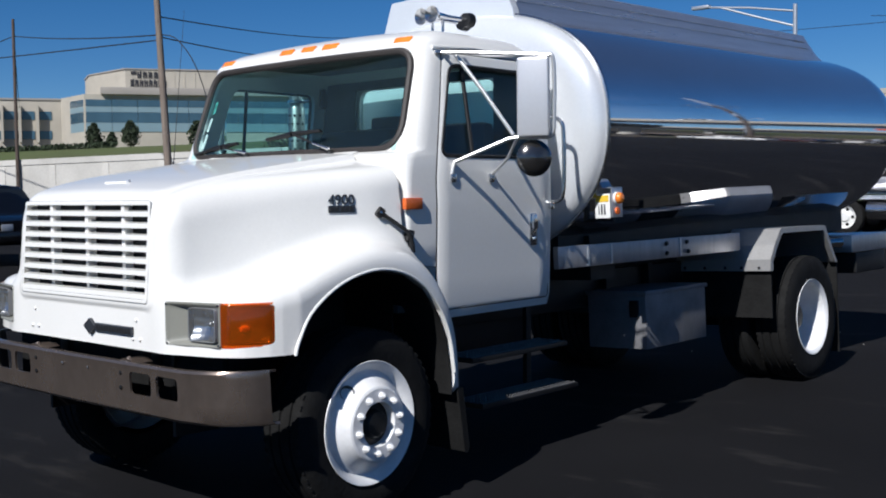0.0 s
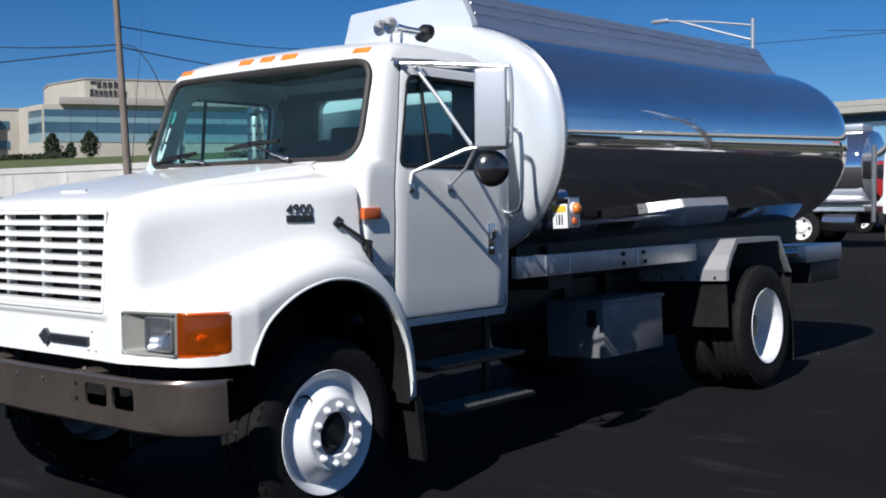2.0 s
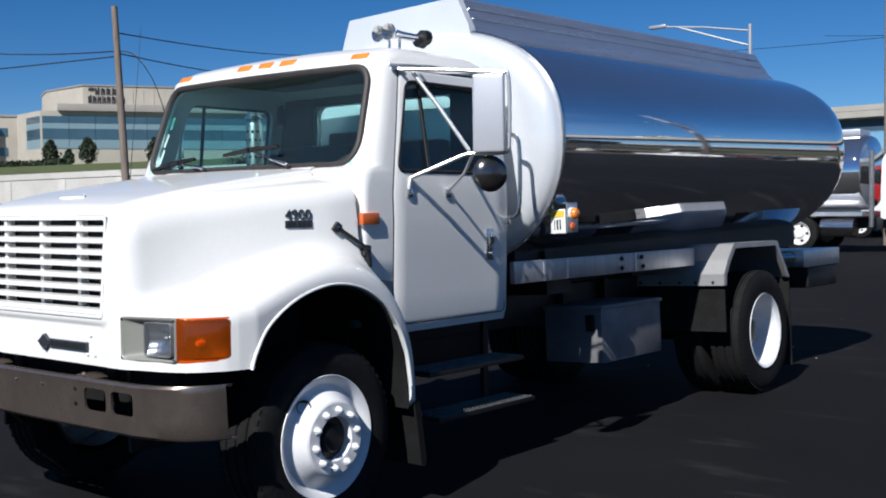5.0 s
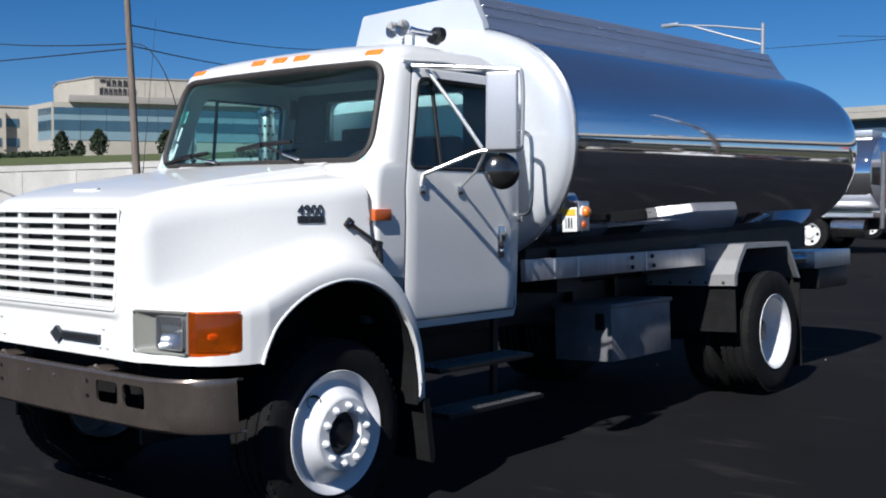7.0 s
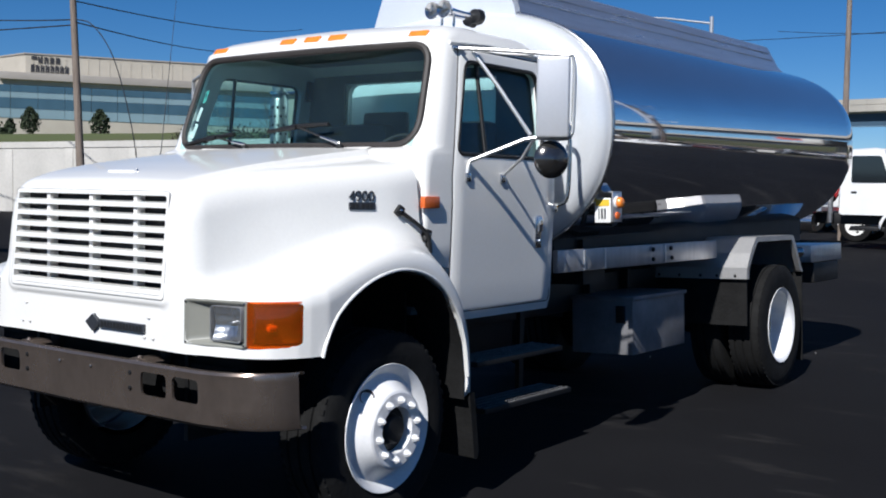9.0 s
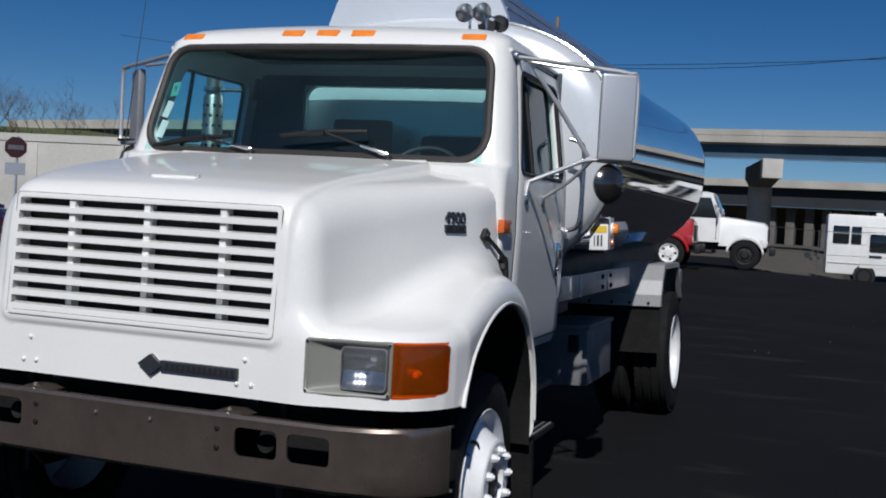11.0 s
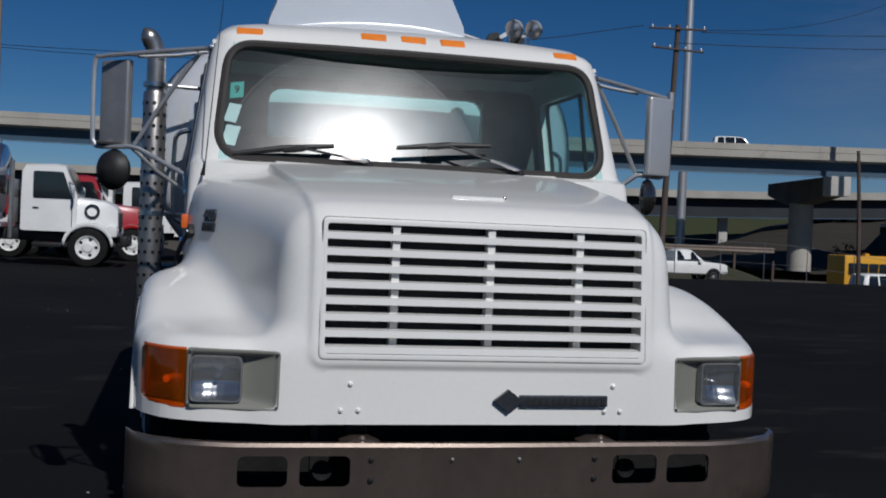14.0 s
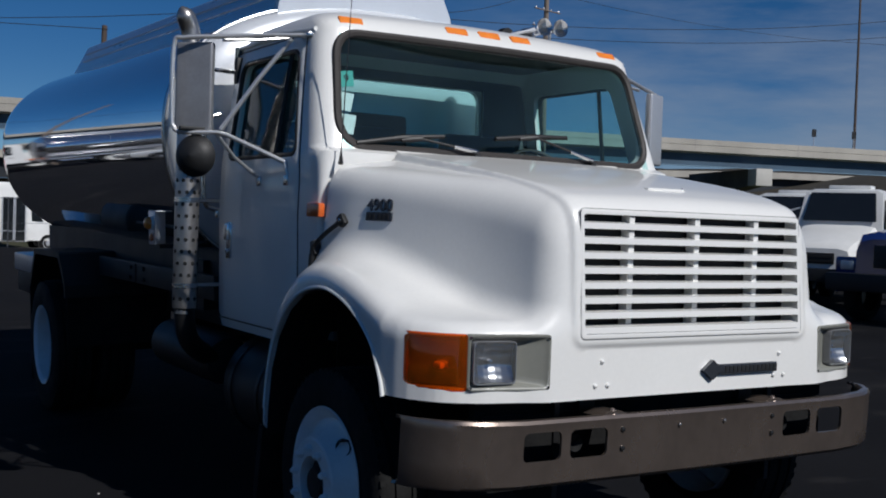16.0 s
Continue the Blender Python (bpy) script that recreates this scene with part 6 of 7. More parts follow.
for i, (az, d, h) in enumerate(((-43.6, 110, 14), (-42.3, 114, 12), (-41.6, 112, 13), (-41.0, 116, 11), (-40.2, 113, 12.5), (-39.2, 118, 13), (-38.6, 120, 10), (-37.6, 116, 11), (-45.5, 112, 13), (-47.5, 115, 13))):
    bare_tree(2.5 + d * math.sin(radians(az)), -3.5 + d * math.cos(radians(az)), 4.0, h * 0.92, 20 + i, depth=6, r=0.085)
for i, (x, y, h) in enumerate(((-40, 18, 2.6), (-38.5, 19.2, 2.2), (-42, 17.5, 2.0), (-37, 20, 1.7))):
    rng = random.Random(70 + i)
    sh = thing("bare_shrub", "leafless twiggy shrub in front of the wall", "shrub", "shrubs by the wall")
    bm = bmesh.new()
    for j in range(9):
        branches(bm, rng, Vector((x + rng.uniform(-0.5, 0.5), y + rng.uniform(-0.3, 0.3), 0)), Vector((rng.uniform(-0.5, 0.5), rng.uniform(-0.5, 0.5), 1)).normalized(), h * 0.45, 0.018, 2)
    part("twig_clump", bm, BARE, sh)

bm = bmesh.new()
rng = random.Random(31)
for i in range(120):
    az = rng.uniform(-50, -38.3)
    d = rng.uniform(98, 108)
    clump_crown(bm, rng, (2.5 + d * math.sin(radians(az)), -3.5 + d * math.cos(radians(az)), 4.6 + rng.uniform(0, 1.6) * smoothstep(-38, -44, az)), 1.5, 70, 0.13, 0.9)
tagged(to_object("roadside_brush", bm, SCRUB, 0), "brown leafless brush behind the retaining wall", "brush", kind="stuff")

# tall thicket, a sign post and an old pole beyond the row of parked trucks
for i, (x, y, h) in enumerate(((33.6, 43.0, 4.3), (35.4, 42.0, 5.2), (37.2, 40.6, 4.6))):
    rng = random.Random(170 + i)
    sh = thing("bare_shrub", "tall leafless red-brown thicket behind the parked trucks", "shrub", "thicket behind the trucks")
    bm = bmesh.new()
    for j in range(10):
        branches(bm, rng, Vector((x + rng.uniform(-0.4, 0.4), y + rng.uniform(-0.4, 0.4), -0.3)), Vector((rng.uniform(-0.42, 0.42), rng.uniform(-0.42, 0.42), 1)).normalized(), h * 0.42, 0.036, 3)
    part("twig_clump", bm, TWIG, sh)
sp = thing("sign_post", "grey post carrying two blank white sign panels", "sign")
part("post", bx(31.06, 31.14, 40.3, 40.38, -0.4, 4.0), STEEL, sp)
for z0, z1, w_ in ((3.66, 4.08, 0.18), (1.9, 3.45, 0.13)):
    part("sign_panel", bx(-w_, w_, -0.03, 0.0, z0, z1, m=pose(31.1, 40.28, 0, 0, 0, -37)), WHITE_IN, sp)
wp = thing("wooden_post", "leaning weathered wooden post", "post")
part("pole", tb([(28.85, 42.0, -0.4), (28.68, 42.0, 3.7), (28.5, 41.95, 6.1)], [0.10, 0.09, 0.075], 8), WOOD_D, wp)

# grass mounds under the overpass
for name, azs, hs, r0, r1 in (("grass_mound", (4, 6, 8, 9, 10.5, 12, 13, 13.8, 15, 17, 20, 23, 25, 27), (0, 0.4, 1.4, 2.5, 5.1, 7.3, 8.3, 7.6, 6.0, 5.0, 4.0, 1.6, 0.3, 0), 112, 138),
                              ("grass_verge", (-34, -30, -27, -24, -21, -18, -15, -12), (0, 2.2, 3.0, 3.2, 3.0, 2.2, 1.0, 0), 58, 96)):
    rows = []
    for az in np.linspace(azs[0], azs[-1], 60):
        h = interp(az, azs, hs)
        row = []
        for r in np.linspace(r0, r1 + (6 if az > 0 else 30), 22):
            t = smoothstep(r0, r1, r)
            z = -0.6 + (h + 0.5) * t + 0.35 * noise.noise((az * 0.9, r * 0.2, 3)) * t if h > 0 else -0.62
            row.append((0.3 + r * math.sin(radians(az)), -3.8 + r * math.cos(radians(az)), z))
        rows.append(row)
    tagged(to_object(name, grid(rows), GRASS), "green and straw-coloured grassy embankment", "grass bank", kind="structure")

# weedy slope between the lot's edge and the guard rail
rows = []
for x in np.linspace(2.5, 34, 43):
    f = smoothstep(2.5, 6, x) * (1 - smoothstep(28, 34, x))
    rows.append([(x, y, far_drop(x, y) - 0.05 + (z + 0.12 * noise.noise((x * 0.5, y * 0.5, 2))) * f) for y, z in ((49.4, 0.0), (50.6, 0.25), (52, 0.75), (53.4, 1.0), (56, 1.05), (62, 1.0), (70, 0.6), (90, 0.0))])
tagged(to_object("weedy_slope", grid(rows), WEEDS), "rough weedy slope below the guard rail", "grass bank", kind="structure")
rows = []
for az in np.linspace(22, 70, 40):
    row = []
    for r in (112, 122, 134, 148, 165, 190, 230):
        h = interp(r, (112, 134, 165, 230), (-0.8, 2.5, 6.0 + 5.0 * smoothstep(45, 54, az), 10.0 + 4.2 * smoothstep(33, 37, az))) * smoothstep(22, 32, az)
        row.append((r * math.sin(radians(az)), -3.8 + r * math.cos(radians(az)), h - 0.2 + 0.6 * noise.noise((az, r * 0.1, 1))))
    rows.append(row)
rows2 = []
for az in np.linspace(11, 34, 24):
    row = []
    for r in (158, 164, 172, 182, 200):
        row.append((r * math.sin(radians(az)), -3.8 + r * math.cos(radians(az)), interp(r, (158, 182, 200), (-0.8, 6.8, 7.4)) * smoothstep(11, 14, az) + 0.5 * noise.noise((az, r * 0.1, 7))))
    rows2.append(row)
tagged(to_object("grass_slope", grid(rows2), GRASS), "grassy slope beyond the lower overpass", "grass bank", kind="structure")
tagged(to_object("scrub_bank", grid(rows), SCRUB), "dark brown scrubby hillside behind the overpass", "hillside", kind="structure")
bm = bmesh.new()
rng = random.Random(5)
for i in range(60):
    az, r = rng.uniform(28, 66), rng.uniform(112, 132)
    h = interp(r, (112, 134, 165, 230), (-0.8, 2.5, 6.0, 10.0)) * smoothstep(22, 32, az)
    clump_crown(bm, rng, (r * math.sin(radians(az)), -3.8 + r * math.cos(radians(az)), h + 0.5), 1.8, 160, 0.16, 0.6)
tagged(to_object("brush", bm, SCRUB, 0), "tangled leafless brush on the hillside", "brush", kind="stuff")

# ---- poles and wires ----
def wire(a, b, sag, r=0.02, n=14):
    a, b = Vector(a), Vector(b)
    return [a + (b - a) * t - Vector((0, 0, sag * 4 * t * (1 - t))) for t in np.linspace(0, 1, n)]


def pole(name, label, x, y, z0, h, r, material, lean=(0, 0), arms=(), cat="utility pole"):
    th = thing(name, label, cat)
    part("shaft", tb([(x, y, z0), (x + lean[0] * 0.5, y + lean[1] * 0.5, z0 + h * 0.5), (x + lean[0], y + lean[1], z0 + h)], [r, r * 0.85, r * 0.7], 12), material, th)
    for z, xa, xb, tilt in arms:
        cx = x + lean[0] * (z - z0) / h
        part("crossarm", tb([(cx + xa, y - r, z), (cx + xb, y - r, z + tilt)], 0.06, 6), material, th)
        for k in (0.05, 0.35, 0.65, 0.95):
            xx = cx + xa + (xb - xa) * k
            part("insulator", lathe([(0, 0.05), (0.12, 0.07), (0.2, 0.03), (0.22, 0.0002)], 8, axis="Z", m=Matrix.Translation((xx, y - r, z + tilt * k))), GALV, th)
    return th


P1 = Vector((-32.4, 22.2, 0))
pole("utility_pole", "weathered leaning wooden utility pole by the wall", P1.x, P1.y, -0.1, 9.75, 0.17, WOOD, (-0.45, -0.2))
pole("utility_pole", "thin distant wooden utility pole", -57.6, 28.4, 0, 12.0, 0.12, WOOD_D)
k = Vector((-32.75, 22.1, 7.9))
cab1 = thing("overhead_wires", "thin dark overhead wires between the poles", "wires")
for a, b, s_ in ((k, (-57.6, 28.4, 11.0), 0.15), (k - Vector((0, 0, 0.2)), (-75, 22, 9.4), 0.05), (k - Vector((0, 0, 0.1)), (-82.8, 79, 16.2), 0.6), (k + Vector((0, 0, 0.7)), (-80, 82, 18.6), 0.6), ((-57.6, 28.4, 11.6), (-120, 60, 12), 0.5), ((-57.6, 28.4, 11.0), (-140, 40, 12), 0.8)):
    part("wire", tb(wire(a, b, s_), 0.028, 5), WIRE, cab1)
part("wire", tb(bend([k, k + Vector((0.7, 0.3, -0.25)), k + Vector((1.5, 0.7, -1.6)), k + Vector((2.3, 1.0, -4.6)), k + Vector((2.6, 1.1, -7.6))]), 0.022, 5), WIRE, cab1)

up = pole("utility_pole", "dark wooden utility pole with short side arms", 10.8, 55.0, -0.6, 11.6, 0.2, WOOD_D, (0.15, 0))
for z in (8.3, 9.0, 9.7):
    part("side_arm", tb([(11.2, 54.8, z), (11.9, 54.8, z)], 0.045, 6), WOOD_D, up)
    part("insulator", lathe([(0, 0.05), (0.1, 0.06), (0.16, 0.0002)], 8, axis="Z", m=Matrix.Translation((11.85, 54.8, z))), GALV, up)
vp = pole("utility_pole", "wooden utility pole with double crossarms and a transformer", 23.0, 51.5, -1.0, 14.2, 0.19, WOOD_D, (0.5, 0), ((12.9, -1.7, 1.6, 0.1), (11.9, -1.5, 1.5, -0.1)))
part("transformer", lathe([(8.6, 0.0002), (8.6, 0.18), (9.5, 0.18), (9.55, 0.0002)], 14, axis="Z", m=Matrix.Translation((23.15, 51.25, 0))), GALV, vp)
part("lamp_arm", tb([(23.3, 51.3, 7.3), (22.7, 51.2, 7.6), (22.2, 51.2, 7.65)], 0.035, 6), GALV, vp)
part("lamp_head", bx(21.85, 22.3, 51.1, 51.3, 7.56, 7.72, 0.03), GALV, vp)
pole("steel_pole", "tall tapered grey steel pole behind the overpass", 49.6, 107.5, 0, 34, 0.52, GALV, cat="pole")
pole("utility_pole", "tall wooden transmission pole with three crossarms", 56.0, 78.0, -1, 24.0, 0.3, WOOD, (-0.3, 0), ((22.2, -1.6, 1.8, 0.1), (20.9, -1.5, 1.3, -0.2), (19.4, -1.7, 1.2, -0.5)))
pole("utility_pole", "slim wooden pole among the parked trucks", -8.4, 38.0, 0, 9.4, 0.13, WOOD)
cab2 = thing("overhead_wires", "thin dark overhead wires beyond the overpass", "wires")
for a, b, s_ in (((21.5, 51.4, 13.0), (-25, 75, 13.5), 2), ((24.8, 51.4, 12.9), (75, 48, 19), 1.2), ((23.3, 51.4, 12.2), (75, 47, 17.6), 1.2), ((54.5, 78, 22.4), (23, 51.4, 13.0), 1.0), ((57.4, 78, 22.4), (130, 70, 26), 2.5), ((11.1, 54.8, 10.8), (-60, 80, 16), 1.5)):
    part("wire", tb(wire(a, b, s_), 0.02, 5), WIRE, cab2)

sl = thing("street_lamp", "galvanised street lamp with a long trussed arm", "street lamp")
SX, SY = -16.0, 43.1
part("post", tb([(SX, SY, 0), (SX, SY, 5), (SX, SY, 9.5)], [0.13, 0.11, 0.09], 12), GALV, sl)
part("upper_arm", tb([(SX, SY, 9.2), (SX - 2.2, SY, 9.6), (SX - 4.2, SY, 9.85)], 0.045, 8), GALV, sl)
part("lower_arm", tb([(SX, SY, 8.55), (SX - 1.8, SY, 9.15), (SX - 3.6, SY, 9.78)], 0.045, 8), GALV, sl)
part("lamp_head", bx(SX - 5.0, SX - 4.1, SY - 0.14, SY + 0.14, 9.8, 9.96, 0.05), GALV, sl)
sg = thing("no_entry_sign", "red no-entry sign with a pale bar on a post", "road sign")
nx, ny = -18.7, 20.5
face = Matrix.Translation((nx, ny, 2.68)) @ Matrix.Rotation(radians(41), 4, "Z")
part("post", tb([(nx, ny + 0.05, 0), (nx, ny + 0.05, 3.0)], 0.035, 8), GALV, sg)
part("plate", lathe([(0.01, 0.0002), (0.01, 0.30), (-0.01, 0.30), (-0.012, 0.0002)], 8, axis="Y", m=face @ Matrix.Rotation(radians(22.5), 4, "Y")), SIGN_RED, sg)
part("bar", bx(-0.2, 0.2, -0.016, -0.012, -0.06, 0.06, m=face), DULL_ALU, sg)
part("sub_plate", bx(-0.26, 0.26, -0.01, 0.01, -0.75, -0.42, m=face), GALV, sg)
bb = thing("billboard", "red billboard with pale shapes beside the far road", "billboard")
d = 172
bx0 = Matrix.Translation((0.74 + d * math.sin(radians(17.3)), -3.8 + d * math.cos(radians(17.3)), 11.6)) @ Matrix.Rotation(radians(-17), 4, "Z")
part("panel", bx(-2.4, 2.4, -0.1, 0.1, -0.9, 1.9, m=bx0), BILLB, bb)
part("stripe", bx(-1.7, 1.0, -0.14, -0.1, 0.3, 1.0, m=bx0), DULL_ALU, bb)
part("post", bx(-0.15, 0.15, 0.1, 0.3, -12, -1, m=bx0), GALV, bb)
gs = thing("road_sign", "green highway sign seen over the wall", "road sign")
part("panel", bx(-1.2, 1.2, -0.05, 0.05, -0.8, 0.8, m=Matrix.Translation((-68, 72, 8.5)) @ Matrix.Rotation(radians(38), 4, "Z")), SIGN_GREEN, gs)
part("post", tb([(-68, 72.1, 0), (-68, 72.1, 8)], 0.12, 8), GALV, gs)
part("light_pole", tb([(73, 3, 10.5), (73, 3, 30)], [0.16, 0.1], 8), WOOD_D, over)
for s_, z_ in ((67, 12.2), (72, 12.2)):
    part("road_marker", bx(s_, s_ + 0.5, 2.0, 2.1, z_ - 0.3, z_ + 0.5, m=None), BLACK, over)
    part("marker_post", bx(s_ + 0.22, s_ + 0.28, 2.02, 2.08, 10.0, z_ - 0.3), GALV, over)

# chain-link fence posts along the lot's far edge
fence = thing("fence", "galvanised fence posts and rails at the lot edge", "fence", kind="structure")
fx = [-1 + 2.6 * i for i in range(18)]
for x in fx:
    z = far_drop(x, lot_edge(x) + 2.2)
    part("post", tb([(x, lot_edge(x) + 2.2, z - 0.1), (x, lot_edge(x) + 2.2, z + 1.9)], 0.02, 6), DULL_ALU, fence)
part("rail", tb([(x, lot_edge(x) + 2.2, far_drop(x, lot_edge(x) + 2.2) + 1.85) for x in fx], 0.012, 6), DULL_ALU, fence)
part("rail", tb([(x, lot_edge(x) + 2.2, far_drop(x, lot_edge(x) + 2.2) + 0.9) for x in fx], 0.008, 6), DULL_ALU, fence)

# guard rail beyond the lot's far edge
gd = thing("guard_rail", "weathered steel guard rail beyond the lot", "guard rail", kind="structure")
gx = [9 + 2.4 * i for i in range(10)]
part("beam", grid([[(x, 53.0 + d, far_drop(16, 53) + 0.55 + z) for d, z in ((0, 1.05), (-0.05, 1.1), (0, 1.2), (-0.05, 1.3), (0, 1.36))] for x in gx]), WOOD, gd)
for x in gx:
    part("post", bx(x - 0.06, x + 0.06, 53.02, 53.16, far_drop(x, 53) + 0.5, far_drop(x, 53) + 1.9), WOOD_D, gd)

# banks that close the place behind the camera
for name, pts in (("grass_bank_east", ((62, 90), (66, 40), (64, 0), (60, -40))), ("grass_bank_south", ((60, -40), (20, -58), (-30, -56), (-70, -40)))):
    rows = []
    for x, y in bend([(a, b, 0) for a, b in pts], 8) and [(v.x, v.y) for v in bend([(a, b, 0) for a, b in pts], 8)]:
        o = Vector((x, y)).normalized()
        rows.append([(x + o.x * d_, y + o.y * d_, z_) for d_, z_ in ((-3, -0.05), (2, 0.6), (8, 2.4), (14, 3.4), (14.2, 4.4), (15, 4.4), (15.2, 3.4), (40, 4.0))])
    tagged(to_object(name, grid(rows), GRASS), "grassy roadside bank closing the lot", "grass bank", kind="structure")
    rows2 = [[(r[3][0], r[3][1], 3.3), (r[4][0], r[4][1], 4.45), (r[5][0], r[5][1], 4.45), (r[6][0], r[6][1], 3.3)] for r in rows]
    tagged(to_object("road_barrier_" + name[-5:].strip("_"), grid(rows2), CONCRETE_L), "pale concrete road barrier on the bank", "barrier", kind="structure")
for i, (x, y) in enumerate(((70, 14), (74, 22), (74, -8), (76, 4))):
    bare_tree(x, y, 3.2, 10, 90 + i)

# ---- parked vehicles ----
def road_wheel(parent, x, y, r, w, rim_mat, s, tyre_label="black tyre"):
    c = Matrix.Translation((x, y, r)) @ Matrix.Diagonal((1, s, 1, 1))
    t = part("wheel", lathe([(-w / 2, r * 0.62), (-w / 2, r * 0.86), (-w * 0.42, r * 0.97), (-w * 0.3, r), (w * 0.3, r), (w * 0.42, r * 0.97), (w / 2, r * 0.86), (w / 2, r * 0.62), (w * 0.4, r * 0.6)], 28, axis="Y", m=c), RUBBER, parent, tyre_label)
    part("rim", lathe([(w * 0.46, r * 0.62), (w * 0.44, r * 0.56), (w * 0.25, r * 0.5), (w * 0.3, r * 0.3), (w * 0.45, r * 0.22), (w * 0.46, 0.0002)], 20, axis="Y", m=c), rim_mat, t)
    for i in range(5):
        a = 2 * math.pi * i / 5
        part("rim_slot", lathe([(0, r * 0.09), (0.004, r * 0.08), (0.005, 0.0002)], 8, axis="Y", m=c @ Matrix.Translation((r * 0.41 * math.cos(a), w * 0.285, r * 0.41 * math.sin(a)))), BLACK, t)


def shell_at(st, x):
    xs = [s[0] for s in st]
    return [interp(x, xs, [s[i] for s in st]) for i in range(1, 6)]


def car(name, label, cat, at, st, paint, axles, r, side_windows, screens, rim=None, group="", extra=None, low_trim=None):
    """st: stations along the car (x, sill z, belt z, top z, half width, half width at the top)."""
    th = thing(name, label, cat, group, at=at)
    rows = []
    for x, zl, zb, zt, w, wt in st:
        h = [(0.86 * w, zl), (0.98 * w, zl + 0.08), (w, zl + 0.25), (w, zb - 0.12), (0.965 * w, zb), (wt + (0.965 * w - wt) * 0.12, zb + (zt - zb) * 0.88), (wt * 0.93, zt - 0.015 * (zt > zb + 0.1)), (wt * 0.5, zt + 0.012)]
        rows.append([(x, y, z) for y, z in h] + [(x, -y, z) for y, z in h[::-1]])
    bm = grid(rows, close=True)
    bm.verts.ensure_lookup_table()
    n = len(rows[0])
    bm.faces.new([bm.verts[i] for i in range(n)])
    bm.faces.new([bm.verts[len(bm.verts) - n + i] for i in range(n)][::-1])
    bmesh.ops.recalc_face_normals(bm, faces=bm.faces)
    body = part("body", bm, paint, th, "", 32)
    for s in (1, -1):
        for poly in side_windows:
            pts = []
            for x, z in poly:
                zl, zb, zt, w, wt = shell_at(st, x)
                f = (z - zb) / max(0.05, zt - zb)
                pts.append((x, s * (0.965 * w + (wt - 0.965 * w) * min(1, f * 1.0) + 0.012), z))
            bm = bmesh.new()
            a = [bm.verts.new(p) for p in pts]
            b = [bm.verts.new((p[0], p[1] - s * 0.03, p[2])) for p in pts]
            bm.faces.new(a)
            for i in range(len(a)):
                bm.faces.new((a[i], a[(i + 1) % len(a)], b[(i + 1) % len(a)], b[i]))
            bmesh.ops.recalc_face_normals(bm, faces=bm.faces)
            part("side_window", bm, DARK_GLASS, th, "dark window", 0)
        for x in axles:
            zl, zb, zt, w, wt = shell_at(st, x)
            part("wheel_arch", lathe([(0, r * 1.18), (s * 0.012, r * 1.17), (s * 0.013, 0.0002)], 28, axis="Y", m=Matrix.Translation((x, s * (w - 0.004), r + 0.02))), BLACK, th)
            road_wheel(th, x, s * (w - 0.09), r, 0.22, rim or GALV, s)
        part("door_mirror", bx(-0.1, 0.1, -0.08, 0.08, -0.07, 0.07, 0.03, m=Matrix.Translation((screens[0][0] - 0.25, s * (shell_at(st, 0)[3] + 0.07), shell_at(st, screens[0][0])[1] + 0.05))), paint, th)
    for x0, z0, x1, z1 in screens:
        rows = []
        for k in (0.06, 0.94):
            x, z = x0 + (x1 - x0) * k, z0 + (z1 - z0) * k
            zl, zb, zt, w, wt = shell_at(st, x)
            hw = 0.93 * w + (wt - 0.93 * w) * k - 0.03
            nx = 0.02 if x0 > x1 else -0.02
            rows.append([(x + nx, -hw, z + 0.015), (x + nx * 1.4, 0, z + 0.018), (x + nx, hw, z + 0.015)])
        part("screen", grid(rows), DARK_GLASS, th, "dark windscreen", 0)
    x1, x0 = st[-1][0], st[0][0]
    zf, zr = st[-1][2], st[0][2]
    wf, wr = st[-1][4], st[0][4]
    for s in (1, -1):
        part("headlight", bx(x1 - 0.06, x1 + 0.02, s * wf * 0.72 - 0.14, s * wf * 0.72 + 0.14, zf - 0.2, zf - 0.04, 0.03), GALV, th, "clear headlight")
        part("tail_light", bx(x0 - 0.02, x0 + 0.08, s * wr * 0.86 - 0.1, s * wr * 0.86 + 0.1, zr - 0.24, zr - 0.02, 0.03), RED, th, "red tail light")
    part("front_bumper", bx(x1 - 0.1, x1 + 0.06, -wf * 0.95, wf * 0.95, st[-1][1] + 0.02, st[-1][1] + 0.24, 0.05), low_trim or paint, th)
    part("rear_bumper", bx(x0 - 0.07, x0 + 0.1, -wr * 0.95, wr * 0.95, st[0][1] + 0.02, st[0][1] + 0.26, 0.05), low_trim or paint, th)
    for s in (1, -1):
        for xd in (0.35, -0.55):
            part("door_handle", bx(xd - 0.08, xd + 0.08, s * (shell_at(st, xd)[3] + 0.004) - 0.012, s * (shell_at(st, xd)[3] + 0.004) + 0.012, shell_at(st, xd)[1] - 0.2, shell_at(st, xd)[1] - 0.165, 0.008), low_trim or paint, th)
    return th


